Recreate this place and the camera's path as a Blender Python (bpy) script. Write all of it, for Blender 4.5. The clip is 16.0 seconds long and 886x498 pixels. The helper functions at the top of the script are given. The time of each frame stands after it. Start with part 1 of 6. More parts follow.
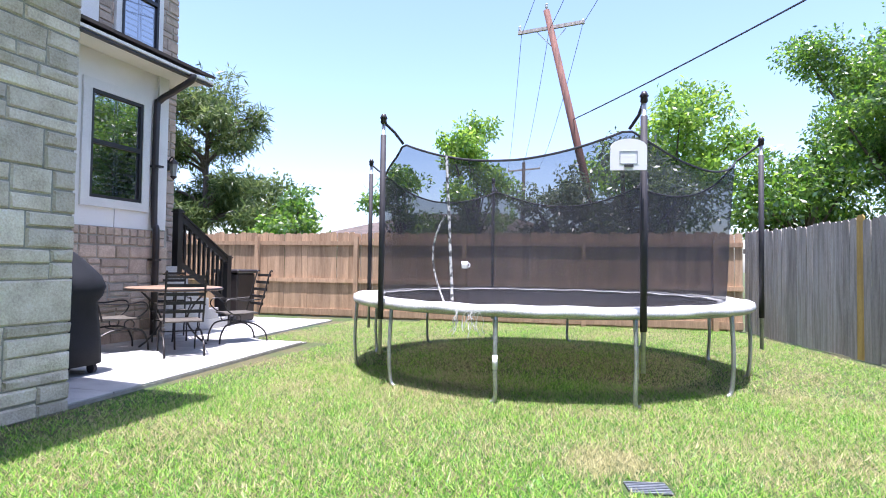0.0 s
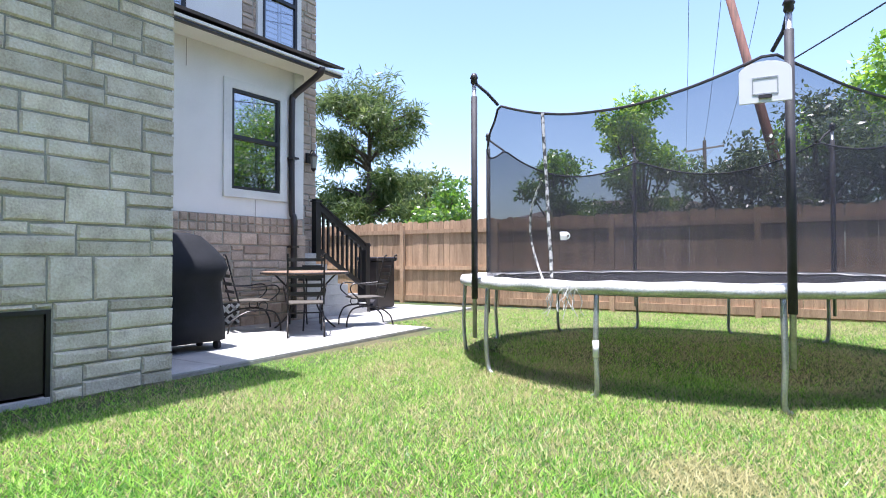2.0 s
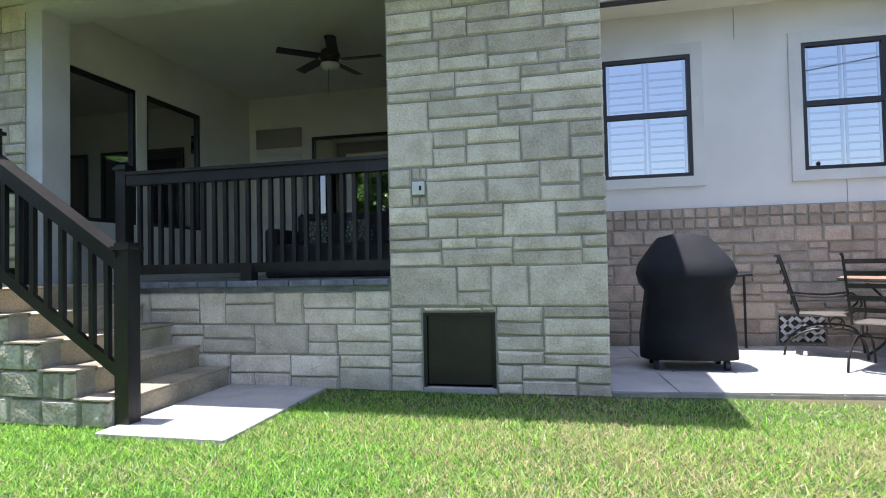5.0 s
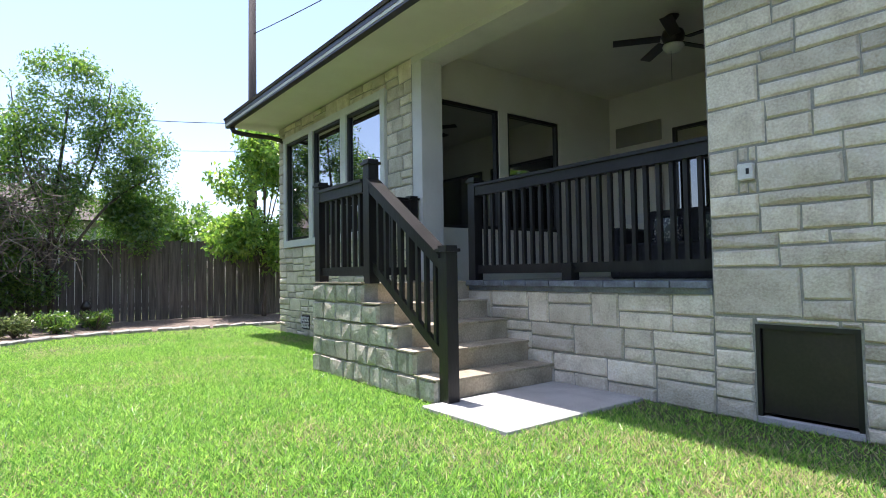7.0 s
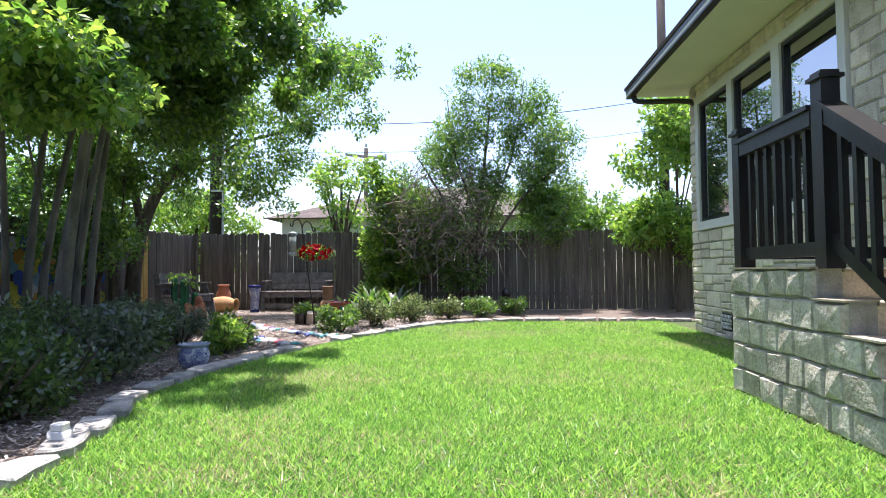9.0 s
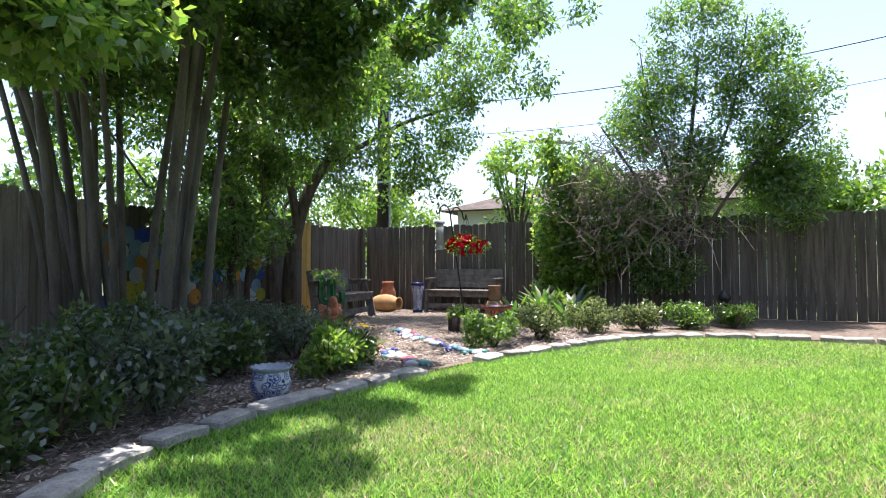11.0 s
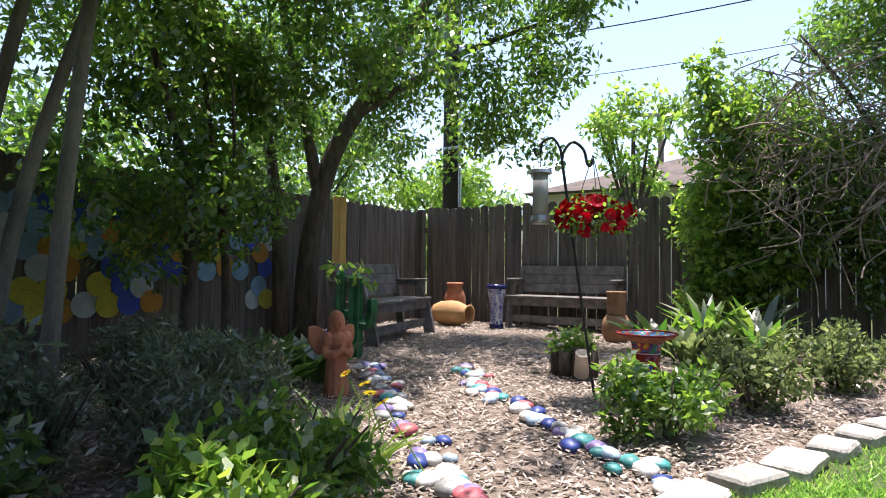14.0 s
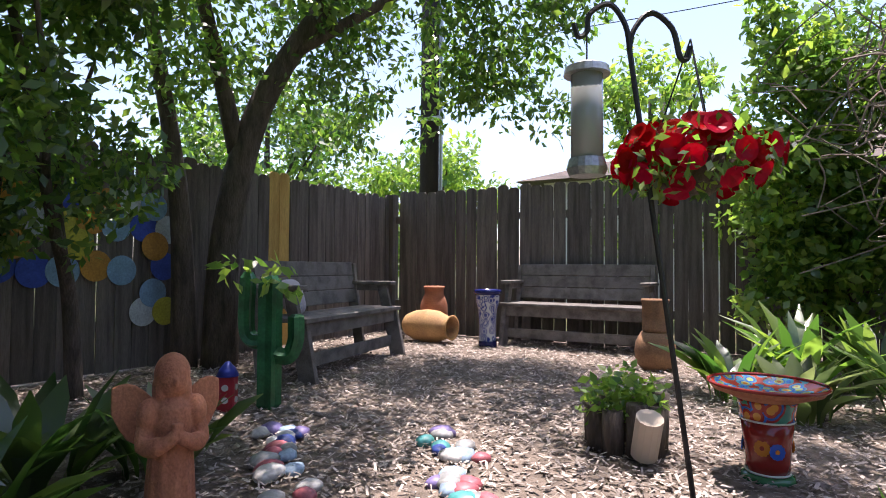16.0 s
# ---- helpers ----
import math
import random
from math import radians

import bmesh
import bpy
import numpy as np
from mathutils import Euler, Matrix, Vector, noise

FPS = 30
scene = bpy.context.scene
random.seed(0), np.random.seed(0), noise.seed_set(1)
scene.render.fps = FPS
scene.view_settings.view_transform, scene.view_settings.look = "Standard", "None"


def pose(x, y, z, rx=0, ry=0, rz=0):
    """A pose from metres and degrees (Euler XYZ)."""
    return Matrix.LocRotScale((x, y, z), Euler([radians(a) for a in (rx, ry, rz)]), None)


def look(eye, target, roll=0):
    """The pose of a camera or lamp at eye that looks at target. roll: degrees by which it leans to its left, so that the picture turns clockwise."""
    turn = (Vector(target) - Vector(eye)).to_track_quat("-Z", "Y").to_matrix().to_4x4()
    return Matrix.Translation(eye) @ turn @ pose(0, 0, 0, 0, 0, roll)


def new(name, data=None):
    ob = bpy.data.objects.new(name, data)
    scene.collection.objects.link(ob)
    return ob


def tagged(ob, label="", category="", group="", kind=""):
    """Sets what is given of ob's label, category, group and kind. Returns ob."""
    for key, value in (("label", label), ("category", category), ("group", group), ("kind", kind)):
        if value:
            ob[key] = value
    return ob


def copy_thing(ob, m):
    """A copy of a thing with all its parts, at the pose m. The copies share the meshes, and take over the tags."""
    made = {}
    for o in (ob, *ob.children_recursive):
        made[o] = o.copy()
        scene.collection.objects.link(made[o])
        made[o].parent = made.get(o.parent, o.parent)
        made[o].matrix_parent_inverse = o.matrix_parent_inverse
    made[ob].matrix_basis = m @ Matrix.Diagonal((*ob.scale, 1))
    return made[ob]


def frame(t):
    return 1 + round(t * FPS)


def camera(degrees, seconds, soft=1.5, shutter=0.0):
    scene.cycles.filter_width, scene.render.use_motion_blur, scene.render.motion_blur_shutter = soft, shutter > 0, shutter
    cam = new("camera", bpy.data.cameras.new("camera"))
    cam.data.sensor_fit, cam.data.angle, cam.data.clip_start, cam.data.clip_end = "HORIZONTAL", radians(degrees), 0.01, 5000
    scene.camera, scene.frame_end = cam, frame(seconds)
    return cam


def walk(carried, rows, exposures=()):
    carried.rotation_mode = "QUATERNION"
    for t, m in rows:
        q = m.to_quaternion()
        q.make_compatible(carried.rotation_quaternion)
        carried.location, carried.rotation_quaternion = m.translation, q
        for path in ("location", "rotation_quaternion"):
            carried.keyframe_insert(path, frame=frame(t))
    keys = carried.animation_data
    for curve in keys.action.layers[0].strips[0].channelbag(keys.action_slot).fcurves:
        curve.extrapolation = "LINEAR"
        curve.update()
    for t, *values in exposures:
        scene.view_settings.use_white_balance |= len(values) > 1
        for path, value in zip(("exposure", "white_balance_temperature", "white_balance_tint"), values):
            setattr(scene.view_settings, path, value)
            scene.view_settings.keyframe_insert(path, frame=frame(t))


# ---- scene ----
cam = camera(75.9, 16.0, 1.0)
PATH = [
    (0, (0.021, 0.909, 1.174), (-0.584, 2.815, 1.236), 0.8),
    (0.5, (0.053, 0.924, 1.168), (-0.407, 2.87, 1.23), 0.7),
    (1, (0.054, 1.068, 1.066), (-0.413, 3.012, 1.121), 0.6),
    (1.5, (0.159, 1.392, 0.996), (-0.683, 3.206, 1.037), 0.0),
    (2, (0.439, 1.722, 1.002), (-0.711, 3.358, 1.041), -0.1),
    (2.5, (0.625, 2.072, 1.009), (-0.815, 3.46, 1.045), -0.2),
    (3, (0.697, 2.473, 1.031), (-0.99, 3.546, 1.062), -0.4),
    (3.5, (0.745, 2.831, 1.043), (-1.123, 3.543, 1.077), -0.7),
    (3.7, (0.739, 2.957, 1.067), (-1.172, 3.548, 1.098), -0.6),
    (5.8, (0.127, 4.438, 1.047), (-1.618, 3.463, 1.122), -1.3),
    (6, (0.045, 4.465, 1.058), (-1.642, 3.393, 1.132), -1.2),
    (6.5, (-0.043, 4.555, 1.05), (-1.488, 3.175, 1.129), -1.2),
    (7, (-0.112, 4.593, 1.035), (-1.327, 3.006, 1.119), -0.9),
    (7.5, (-0.171, 4.486, 1.002), (-1.1, 2.717, 1.084), -0.7),
    (8, (-0.39, 4.208, 0.964), (-0.961, 2.293, 1.043), -0.6),
    (8.5, (-0.605, 3.858, 0.981), (-0.818, 1.871, 1.06), -0.5),
    (9, (-0.753, 3.396, 0.943), (-0.636, 1.401, 1.022), -0.4),
    (9.5, (-0.831, 2.888, 0.923), (-0.488, 0.919, 0.999), -0.4),
    (10, (-0.862, 2.334, 0.929), (-0.422, 0.384, 1.003), -0.3),
    (10.2, (-0.887, 2.141, 0.94), (-0.366, 0.211, 1.011), -0.5),
    (12.3, (-0.276, -0.169, 0.977), (0.706, -1.91, 1.035), 1.0),
    (12.5, (-0.178, -0.39, 0.973), (0.827, -2.118, 1.029), 0.9),
    (13, (0.133, -0.956, 0.936), (1.167, -2.667, 0.994), 1.0),
    (13.5, (0.435, -1.466, 0.908), (1.48, -3.17, 0.974), 0.6),
    (14, (0.806, -2.006, 0.911), (1.83, -3.723, 0.974), 0.5),
    (14.5, (1.1, -2.542, 0.887), (2.117, -4.264, 0.95), 0.5),
    (15, (1.311, -3.085, 0.902), (2.307, -4.818, 0.968), 0.4),
    (15.5, (1.515, -3.504, 0.924), (2.497, -5.335, 0.988), 0.6),
    (16, (1.718, -3.796, 0.898), (2.7, -5.538, 0.962), 0.4),
]
EXPOSURES = [(0, 1.33, 5800, 23), (3.5, 1.22, 5900, 16), (6, 1.2, 6050, 19), (9, 1.24, 6150, 20), (10.2, 1.3, 6200, 20), (12.5, 1.13, 6550, 15), (16, 1.17, 6450, 24)]
walk(cam, [(t, look(eye, target, roll)) for t, eye, target, roll in PATH], EXPOSURES)

# ---------------- light ----------------
world = bpy.data.worlds.new("world")
scene.world = world
world.use_nodes = True
wn = world.node_tree.nodes
sky = wn.new("ShaderNodeTexSky")
sky.sky_type, sky.sun_disc = "NISHITA", False
sky.sun_elevation, sky.sun_rotation = radians(79), radians(167)
sky.air_density, sky.dust_density, sky.ozone_density = 1.0, 1.6, 1.0
wn["Background"].inputs["Strength"].default_value = 0.15
world.node_tree.links.new(sky.outputs[0], wn["Background"].inputs["Color"])
sun = new("sun", bpy.data.lights.new("sun", "SUN"))
sun.data.energy, sun.data.angle, sun.data.color = 5.0, radians(0.53), (1.0, 0.95, 0.87)
sun.matrix_world = look((0.4, -1.7, 10), (0, 0, 0))


# ---------------- materials ----------------
def rgb(c):
    return (*c, 1.0)


def material(name, base, dark=None, scale=8.0, fine=90.0, rough=0.8, metal=0.0, bump=0.3, amount=0.5, stretch=(1, 1, 1), vary=0.0, island=0.0, third=None, spec=0.5, coat=0.0):
    """Two scales of noise between base and dark, fine relief, and a spread from piece to piece."""
    m = bpy.data.materials.new(name)
    m.use_nodes = True
    n, l = m.node_tree.nodes, m.node_tree.links
    bsdf = n["Principled BSDF"]
    dark = dark or tuple(c * 0.65 for c in base)
    geo = n.new("ShaderNodeTexCoord")
    mp = n.new("ShaderNodeMapping")
    mp.inputs["Scale"].default_value = stretch
    info = n.new("ShaderNodeObjectInfo")
    shift = n.new("ShaderNodeVectorMath")
    shift.operation = "MULTIPLY_ADD"
    shift.inputs[1].default_value = (17.0, 31.0, 11.0)
    l.new(info.outputs["Random"], shift.inputs[0])
    l.new(geo.outputs["Object"], shift.inputs[2])
    l.new(shift.outputs[0], mp.inputs["Vector"])
    big = n.new("ShaderNodeTexNoise")
    big.inputs["Scale"].default_value, big.inputs["Detail"].default_value = scale, 5
    small = n.new("ShaderNodeTexNoise")
    small.inputs["Scale"].default_value, small.inputs["Detail"].default_value = fine, 4
    l.new(mp.outputs[0], big.inputs["Vector"])
    l.new(mp.outputs[0], small.inputs["Vector"])
    ramp = n.new("ShaderNodeValToRGB")
    ramp.color_ramp.elements[0].position, ramp.color_ramp.elements[0].color = 0.5 - 0.35 * amount, rgb(dark)
    ramp.color_ramp.elements[1].position, ramp.color_ramp.elements[1].color = 0.5 + 0.2 * amount, rgb(base)
    if third:
        e = ramp.color_ramp.elements.new(0.78)
        e.color = rgb(third)
    l.new(big.outputs[0], ramp.inputs[0])
    grain = n.new("ShaderNodeMix")
    grain.data_type, grain.blend_type = "RGBA", "OVERLAY"
    grain.inputs["Factor"].default_value = 0.5
    l.new(ramp.outputs[0], grain.inputs["A"])
    l.new(small.outputs[0], grain.inputs["B"])
    out = grain.outputs["Result"]
    if vary or island:
        hsv = n.new("ShaderNodeHueSaturation")
        span = n.new("ShaderNodeMapRange")
        k = vary or island
        span.inputs["To Min"].default_value, span.inputs["To Max"].default_value = 1 - k, 1 + k
        if vary:
            l.new(info.outputs["Random"], span.inputs["Value"])
        else:
            g = n.new("ShaderNodeNewGeometry")
            l.new(g.outputs["Random Per Island"], span.inputs["Value"])
        l.new(span.outputs[0], hsv.inputs["Value"])
        l.new(out, hsv.inputs["Color"])
        out = hsv.outputs[0]
    l.new(out, bsdf.inputs["Base Color"])
    bsdf.inputs["Roughness"].default_value, bsdf.inputs["Metallic"].default_value = rough, metal
    bsdf.inputs["Specular IOR Level"].default_value = spec
    bsdf.inputs["Coat Weight"].default_value = coat
    if bump:
        mixb = n.new("ShaderNodeMath")
        mixb.operation = "ADD"
        l.new(big.outputs[0], mixb.inputs[0])
        l.new(small.outputs[0], mixb.inputs[1])
        b = n.new("ShaderNodeBump")
        b.inputs["Strength"].default_value, b.inputs["Distance"].default_value = bump, 0.01
        l.new(mixb.outputs[0], b.inputs["Height"])
        l.new(b.outputs[0], bsdf.inputs["Normal"])
    return m


def leafy(name, base, back, spread=0.35, shine=0.15, hue=0.03):
    """Thin leaves: diffuse, light through the blade, a weak gloss; each leaf a little different."""
    m = bpy.data.materials.new(name)
    m.use_nodes = True
    n, l = m.node_tree.nodes, m.node_tree.links
    n.remove(n["Principled BSDF"])
    out = n["Material Output"]
    g = n.new("ShaderNodeNewGeometry")
    info, both, wrap = n.new("ShaderNodeObjectInfo"), n.new("ShaderNodeMath"), n.new("ShaderNodeMath")
    both.operation, wrap.operation = "ADD", "FRACT"
    l.new(g.outputs["Random Per Island"], both.inputs[0])
    l.new(info.outputs["Random"], both.inputs[1])
    l.new(both.outputs[0], wrap.inputs[0])
    span = n.new("ShaderNodeMapRange")
    span.inputs["To Min"].default_value, span.inputs["To Max"].default_value = 1 - spread, 1 + spread
    l.new(wrap.outputs[0], span.inputs["Value"])
    hspan = n.new("ShaderNodeMapRange")
    hspan.inputs["To Min"].default_value, hspan.inputs["To Max"].default_value = 0.5 + hue, 0.5 - hue
    l.new(wrap.outputs[0], hspan.inputs["Value"])
    cols = []
    for c in (base, back):
        h = n.new("ShaderNodeHueSaturation")
        h.inputs["Color"].default_value = rgb(c)
        l.new(span.outputs[0], h.inputs["Value"])
        l.new(hspan.outputs[0], h.inputs["Hue"])
        cols.append(h)
    dif, tra, glo = n.new("ShaderNodeBsdfDiffuse"), n.new("ShaderNodeBsdfTranslucent"), n.new("ShaderNodeBsdfGlossy")
    glo.inputs["Roughness"].default_value = 0.35
    l.new(cols[0].outputs[0], dif.inputs["Color"])
    l.new(cols[1].outputs[0], tra.inputs["Color"])
    a, b = n.new("ShaderNodeMixShader"), n.new("ShaderNodeMixShader")
    a.inputs[0].default_value = 0.5
    b.inputs[0].default_value = 0.2 * shine
    l.new(dif.outputs[0], a.inputs[1])
    l.new(tra.outputs[0], a.inputs[2])
    l.new(a.outputs[0], b.inputs[1])
    l.new(glo.outputs[0], b.inputs[2])
    l.new(b.outputs[0], out.inputs["Surface"])
    return m


def plain(name, color, rough=0.5, metal=0.0, spec=0.5):
    m = bpy.data.materials.new(name)
    m.use_nodes = True
    b = m.node_tree.nodes["Principled BSDF"]
    b.inputs["Base Color"].default_value, b.inputs["Roughness"].default_value = rgb(color), rough
    b.inputs["Metallic"].default_value, b.inputs["Specular IOR Level"].default_value = metal, spec
    return m


STONE = material("limestone", (0.68, 0.61, 0.48), (0.52, 0.455, 0.34), 6, 60, 0.9, bump=0.7, vary=0.22, third=(0.66, 0.61, 0.51))
ROUGHSTONE = material("split_limestone", (0.50, 0.47, 0.38), (0.33, 0.30, 0.22), 9, 40, 0.95, bump=1.0, vary=0.18)
BRICKSTONE = material("tan_stone", (0.44, 0.35, 0.27), (0.33, 0.26, 0.20), 6, 60, 0.9, bump=0.5, vary=0.18)
MORTAR = material("mortar", (0.34, 0.33, 0.28), (0.26, 0.25, 0.21), 12, 150, 0.95, bump=0.4)
STUCCO = material("white_stucco", (0.74, 0.72, 0.67), (0.66, 0.64, 0.59), 1.2, 160, 0.85, bump=0.25)
TRIM = material("painted_trim", (0.68, 0.67, 0.62), (0.60, 0.59, 0.55), 2.0, 120, 0.6, bump=0.06)
PORCHPAINT = material("porch_paint", (0.75, 0.73, 0.63), (0.69, 0.67, 0.57), 1.5, 120, 0.7, bump=0.06)
BLACKWOOD = material("black_stained_wood", (0.018, 0.016, 0.016), (0.009, 0.008, 0.008), 5, 60, 0.42, bump=0.15, stretch=(1, 1, 0.2))
BRONZE = material("dark_bronze_metal", (0.030, 0.022, 0.019), (0.017, 0.013, 0.012), 3, 50, 0.38, bump=0.03)
SLATE = material("blue_slate", (0.16, 0.18, 0.20), (0.09, 0.10, 0.12), 7, 60, 0.55, bump=0.3, vary=0.2)
CONCRETE = material("concrete", (0.44, 0.43, 0.40), (0.33, 0.32, 0.30), 2.5, 120, 0.9, bump=0.3, vary=0.06)
EDGESTONE = material("edging_concrete", (0.40, 0.38, 0.34), (0.24, 0.23, 0.21), 9, 60, 0.95, bump=0.8, vary=0.2)
STEPTILE = material("tan_step_tile", (0.42, 0.36, 0.26), (0.28, 0.24, 0.17), 4, 60, 0.75, bump=0.25, vary=0.2)
SHINGLE = material("roof_shingle", (0.13, 0.10, 0.085), (0.07, 0.06, 0.05), 3, 50, 0.95, bump=0.8, island=0.2)
NEWWOOD = material("cedar_board", (0.43, 0.29, 0.18), (0.31, 0.20, 0.12), 3, 40, 0.8, bump=0.25, stretch=(6, 6, 0.5), vary=0.2)
OLDWOOD = material("weathered_board", (0.37, 0.33, 0.29), (0.23, 0.20, 0.17), 3, 40, 0.9, bump=0.4, stretch=(7, 7, 0.5), vary=0.22)
# weathered board again, its colour darkened to stand in for backlit, tree-shaded fence
SHADEWOOD = material("old_brown_board_shaded", (0.14, 0.12, 0.105), (0.07, 0.06, 0.052), 3, 40, 0.9, bump=0.4, stretch=(7, 7, 0.5), vary=0.22)
YELLOWWOOD = material("yellow_board", (0.46, 0.30, 0.08), (0.34, 0.20, 0.05), 3, 40, 0.8, bump=0.2, stretch=(6, 6, 0.5), vary=0.1)
BENCHWOOD = material("grey_bench_wood", (0.19, 0.17, 0.155), (0.10, 0.088, 0.078), 3, 40, 0.85, bump=0.35, stretch=(3, 3, 3), vary=0.12)
POLEWOOD = material("creosote_pole", (0.17, 0.075, 0.055), (0.08, 0.045, 0.035), 3, 50, 0.85, bump=0.4, stretch=(4, 4, 0.4))
DARKPOLE = material("dark_pole", (0.045, 0.036, 0.03), (0.025, 0.02, 0.017), 3, 50, 0.85, bump=0.4, stretch=(4, 4, 0.4))
GALV = material("galvanised_steel", (0.46, 0.47, 0.47), (0.34, 0.35, 0.35), 6, 80, 0.42, metal=0.7, bump=0.05)
BLACKFOAM = material("black_foam", (0.030, 0.028, 0.034), (0.018, 0.017, 0.02), 10, 120, 0.7, bump=0.2)
PADWHITE = material("faded_white_vinyl", (0.62, 0.61, 0.58), (0.45, 0.45, 0.43), 5, 60, 0.6, bump=0.3)
MATBLACK = material("jumping_mat", (0.035, 0.033, 0.037), (0.02, 0.02, 0.022), 4, 200, 0.85, bump=0.2, spec=0.2)
IRON = material("black_iron", (0.03, 0.026, 0.024), (0.015, 0.013, 0.012), 10, 80, 0.45, metal=0.3, bump=0.1)
COVER = material("black_grill_cover", (0.018, 0.019, 0.023), (0.010, 0.011, 0.013), 3, 120, 0.8, bump=0.3, spec=0.25)
TERRA = material("terracotta", (0.42, 0.17, 0.09), (0.30, 0.11, 0.06), 5, 80, 0.85, bump=0.3)
MULCH = material("mulch", (0.21, 0.165, 0.13), (0.10, 0.078, 0.06), 14, 120, 1.0, bump=1.0)
CHIP = material("wood_chip", (0.42, 0.36, 0.31), (0.20, 0.16, 0.13), 20, 120, 1.0, bump=0.2, island=0.5)
SOILGRASS = material("lawn_ground", (0.05, 0.08, 0.02), (0.10, 0.09, 0.04), 1.1, 60, 1.0, bump=0.8, amount=0.4)
BARK = material("bark", (0.115, 0.09, 0.07), (0.055, 0.043, 0.034), 9, 50, 0.95, bump=1.0, stretch=(2, 2, 0.5))
CREPEBARK = material("smooth_bark", (0.165, 0.145, 0.115), (0.085, 0.075, 0.058), 4, 50, 0.8, bump=0.3, stretch=(2, 2, 0.5))
GRASS = leafy("grass_blade", (0.195, 0.39, 0.075), (0.33, 0.61, 0.10), 0.6, 0.08, 0.03)
LEAF = leafy("leaf_green", (0.060, 0.118, 0.022), (0.21, 0.42, 0.045), 0.5, 0.4)
LEAFDARK = leafy("leaf_dark", (0.048, 0.088, 0.025), (0.14, 0.27, 0.04), 0.5, 0.5)
LEAFLIGHT = leafy("leaf_light", (0.11, 0.20, 0.03), (0.33, 0.56, 0.07), 0.4, 0.3)
LEAFGREY = leafy("leaf_grey", (0.10, 0.135, 0.085), (0.15, 0.21, 0.10), 0.4, 0.4)
NEEDLE = leafy("pine_needle", (0.095, 0.135, 0.05), (0.15, 0.22, 0.065), 0.45)
VARIEG = leafy("variegated_leaf", (0.13, 0.17, 0.065), (0.20, 0.28, 0.09), 0.65)
REDPETAL = leafy("red_petal", (0.46, 0.008, 0.022), (0.55, 0.012, 0.03), 0.25, 0.05, 0.01)
VINE = material("dry_vine", (0.26, 0.21, 0.17), (0.09, 0.07, 0.055), 8, 60, 0.95, bump=0.3)


def glass(name, tint=(0.9, 0.95, 1.0)):
    m = plain(name, (0.012, 0.014, 0.017), 0.02, 0.0, 0.9)
    m.node_tree.nodes["Principled BSDF"].inputs["IOR"].default_value = 3.0
    return m


PANE = glass("window_glass")
DARKROOM = plain("dark_interior", (0.05, 0.045, 0.04), 0.9)
SHUTTER = plain("shutter_behind_glass", (0.055, 0.06, 0.07), 0.03, 0.0, 0.9)
SHUTTER.node_tree.nodes["Principled BSDF"].inputs["IOR"].default_value = 2.6


# ---------------- building helpers ----------------
def mesh_of(name, bm, mat, smooth=False):
    me = bpy.data.meshes.new(name)
    bm.normal_update()
    if smooth:
        for f in bm.faces:
            f.smooth = True
    bm.to_mesh(me)
    bm.free()
    for m in mat if isinstance(mat, (list, tuple)) else (mat,):
        me.materials.append(m)
    return me


def part(name, bm, mat, parent=None, label="", smooth=False):
    ob = new(name, mesh_of(name, bm, mat, smooth))
    if parent:
        ob.parent = parent
    if label:
        ob["label"] = label
    return ob


def piece(name, me, parent, m):
    """One of many alike pieces on shared mesh data."""
    ob = new(name, me)
    ob.parent = parent
    ob.matrix_basis = m
    return ob


def thing(name, label, category, group="", m=None):
    ob = new(name)
    if m is not None:
        ob.matrix_world = m
    return tagged(ob, label, category, group)


def setting(ob):
    return tagged(ob, kind="structure")


def box(bm, x0, x1, y0, y1, z0, z1, m=None, bevel=0.0):
    r = bmesh.ops.create_cube(bm, size=1.0, matrix=Matrix.Translation(((x0 + x1) / 2, (y0 + y1) / 2, (z0 + z1) / 2)) @ Matrix.Diagonal((x1 - x0, y1 - y0, z1 - z0, 1)))
    vs = r["verts"]
    if bevel:
        es = list({e for v in vs for e in v.link_edges})
        vs = [v for v in bmesh.ops.bevel(bm, geom=es, offset=bevel, segments=1, affect="EDGES")["verts"]]
    if m is not None:
        bmesh.ops.transform(bm, matrix=m, verts=vs)
    return bm


def boxes(*spec, m=None, bevel=0.0):
    bm = bmesh.new()
    for s in spec:
        box(bm, *s, m=m, bevel=bevel)
    return bm


def along(a, b):
    """A pose at a whose z runs to b, and the length."""
    a, b = Vector(a), Vector(b)
    d = b - a
    return Matrix.Translation(a) @ d.to_track_quat("Z", "Y").to_matrix().to_4x4(), d.length


def rod(bm, a, b, r0, r1=None, seg=8):
    m, n = along(a, b)
    bmesh.ops.create_cone(bm, cap_ends=True, segments=seg, radius1=r0, radius2=r0 if r1 is None else r1, depth=n, matrix=m @ Matrix.Translation((0, 0, n / 2)))
    return bm


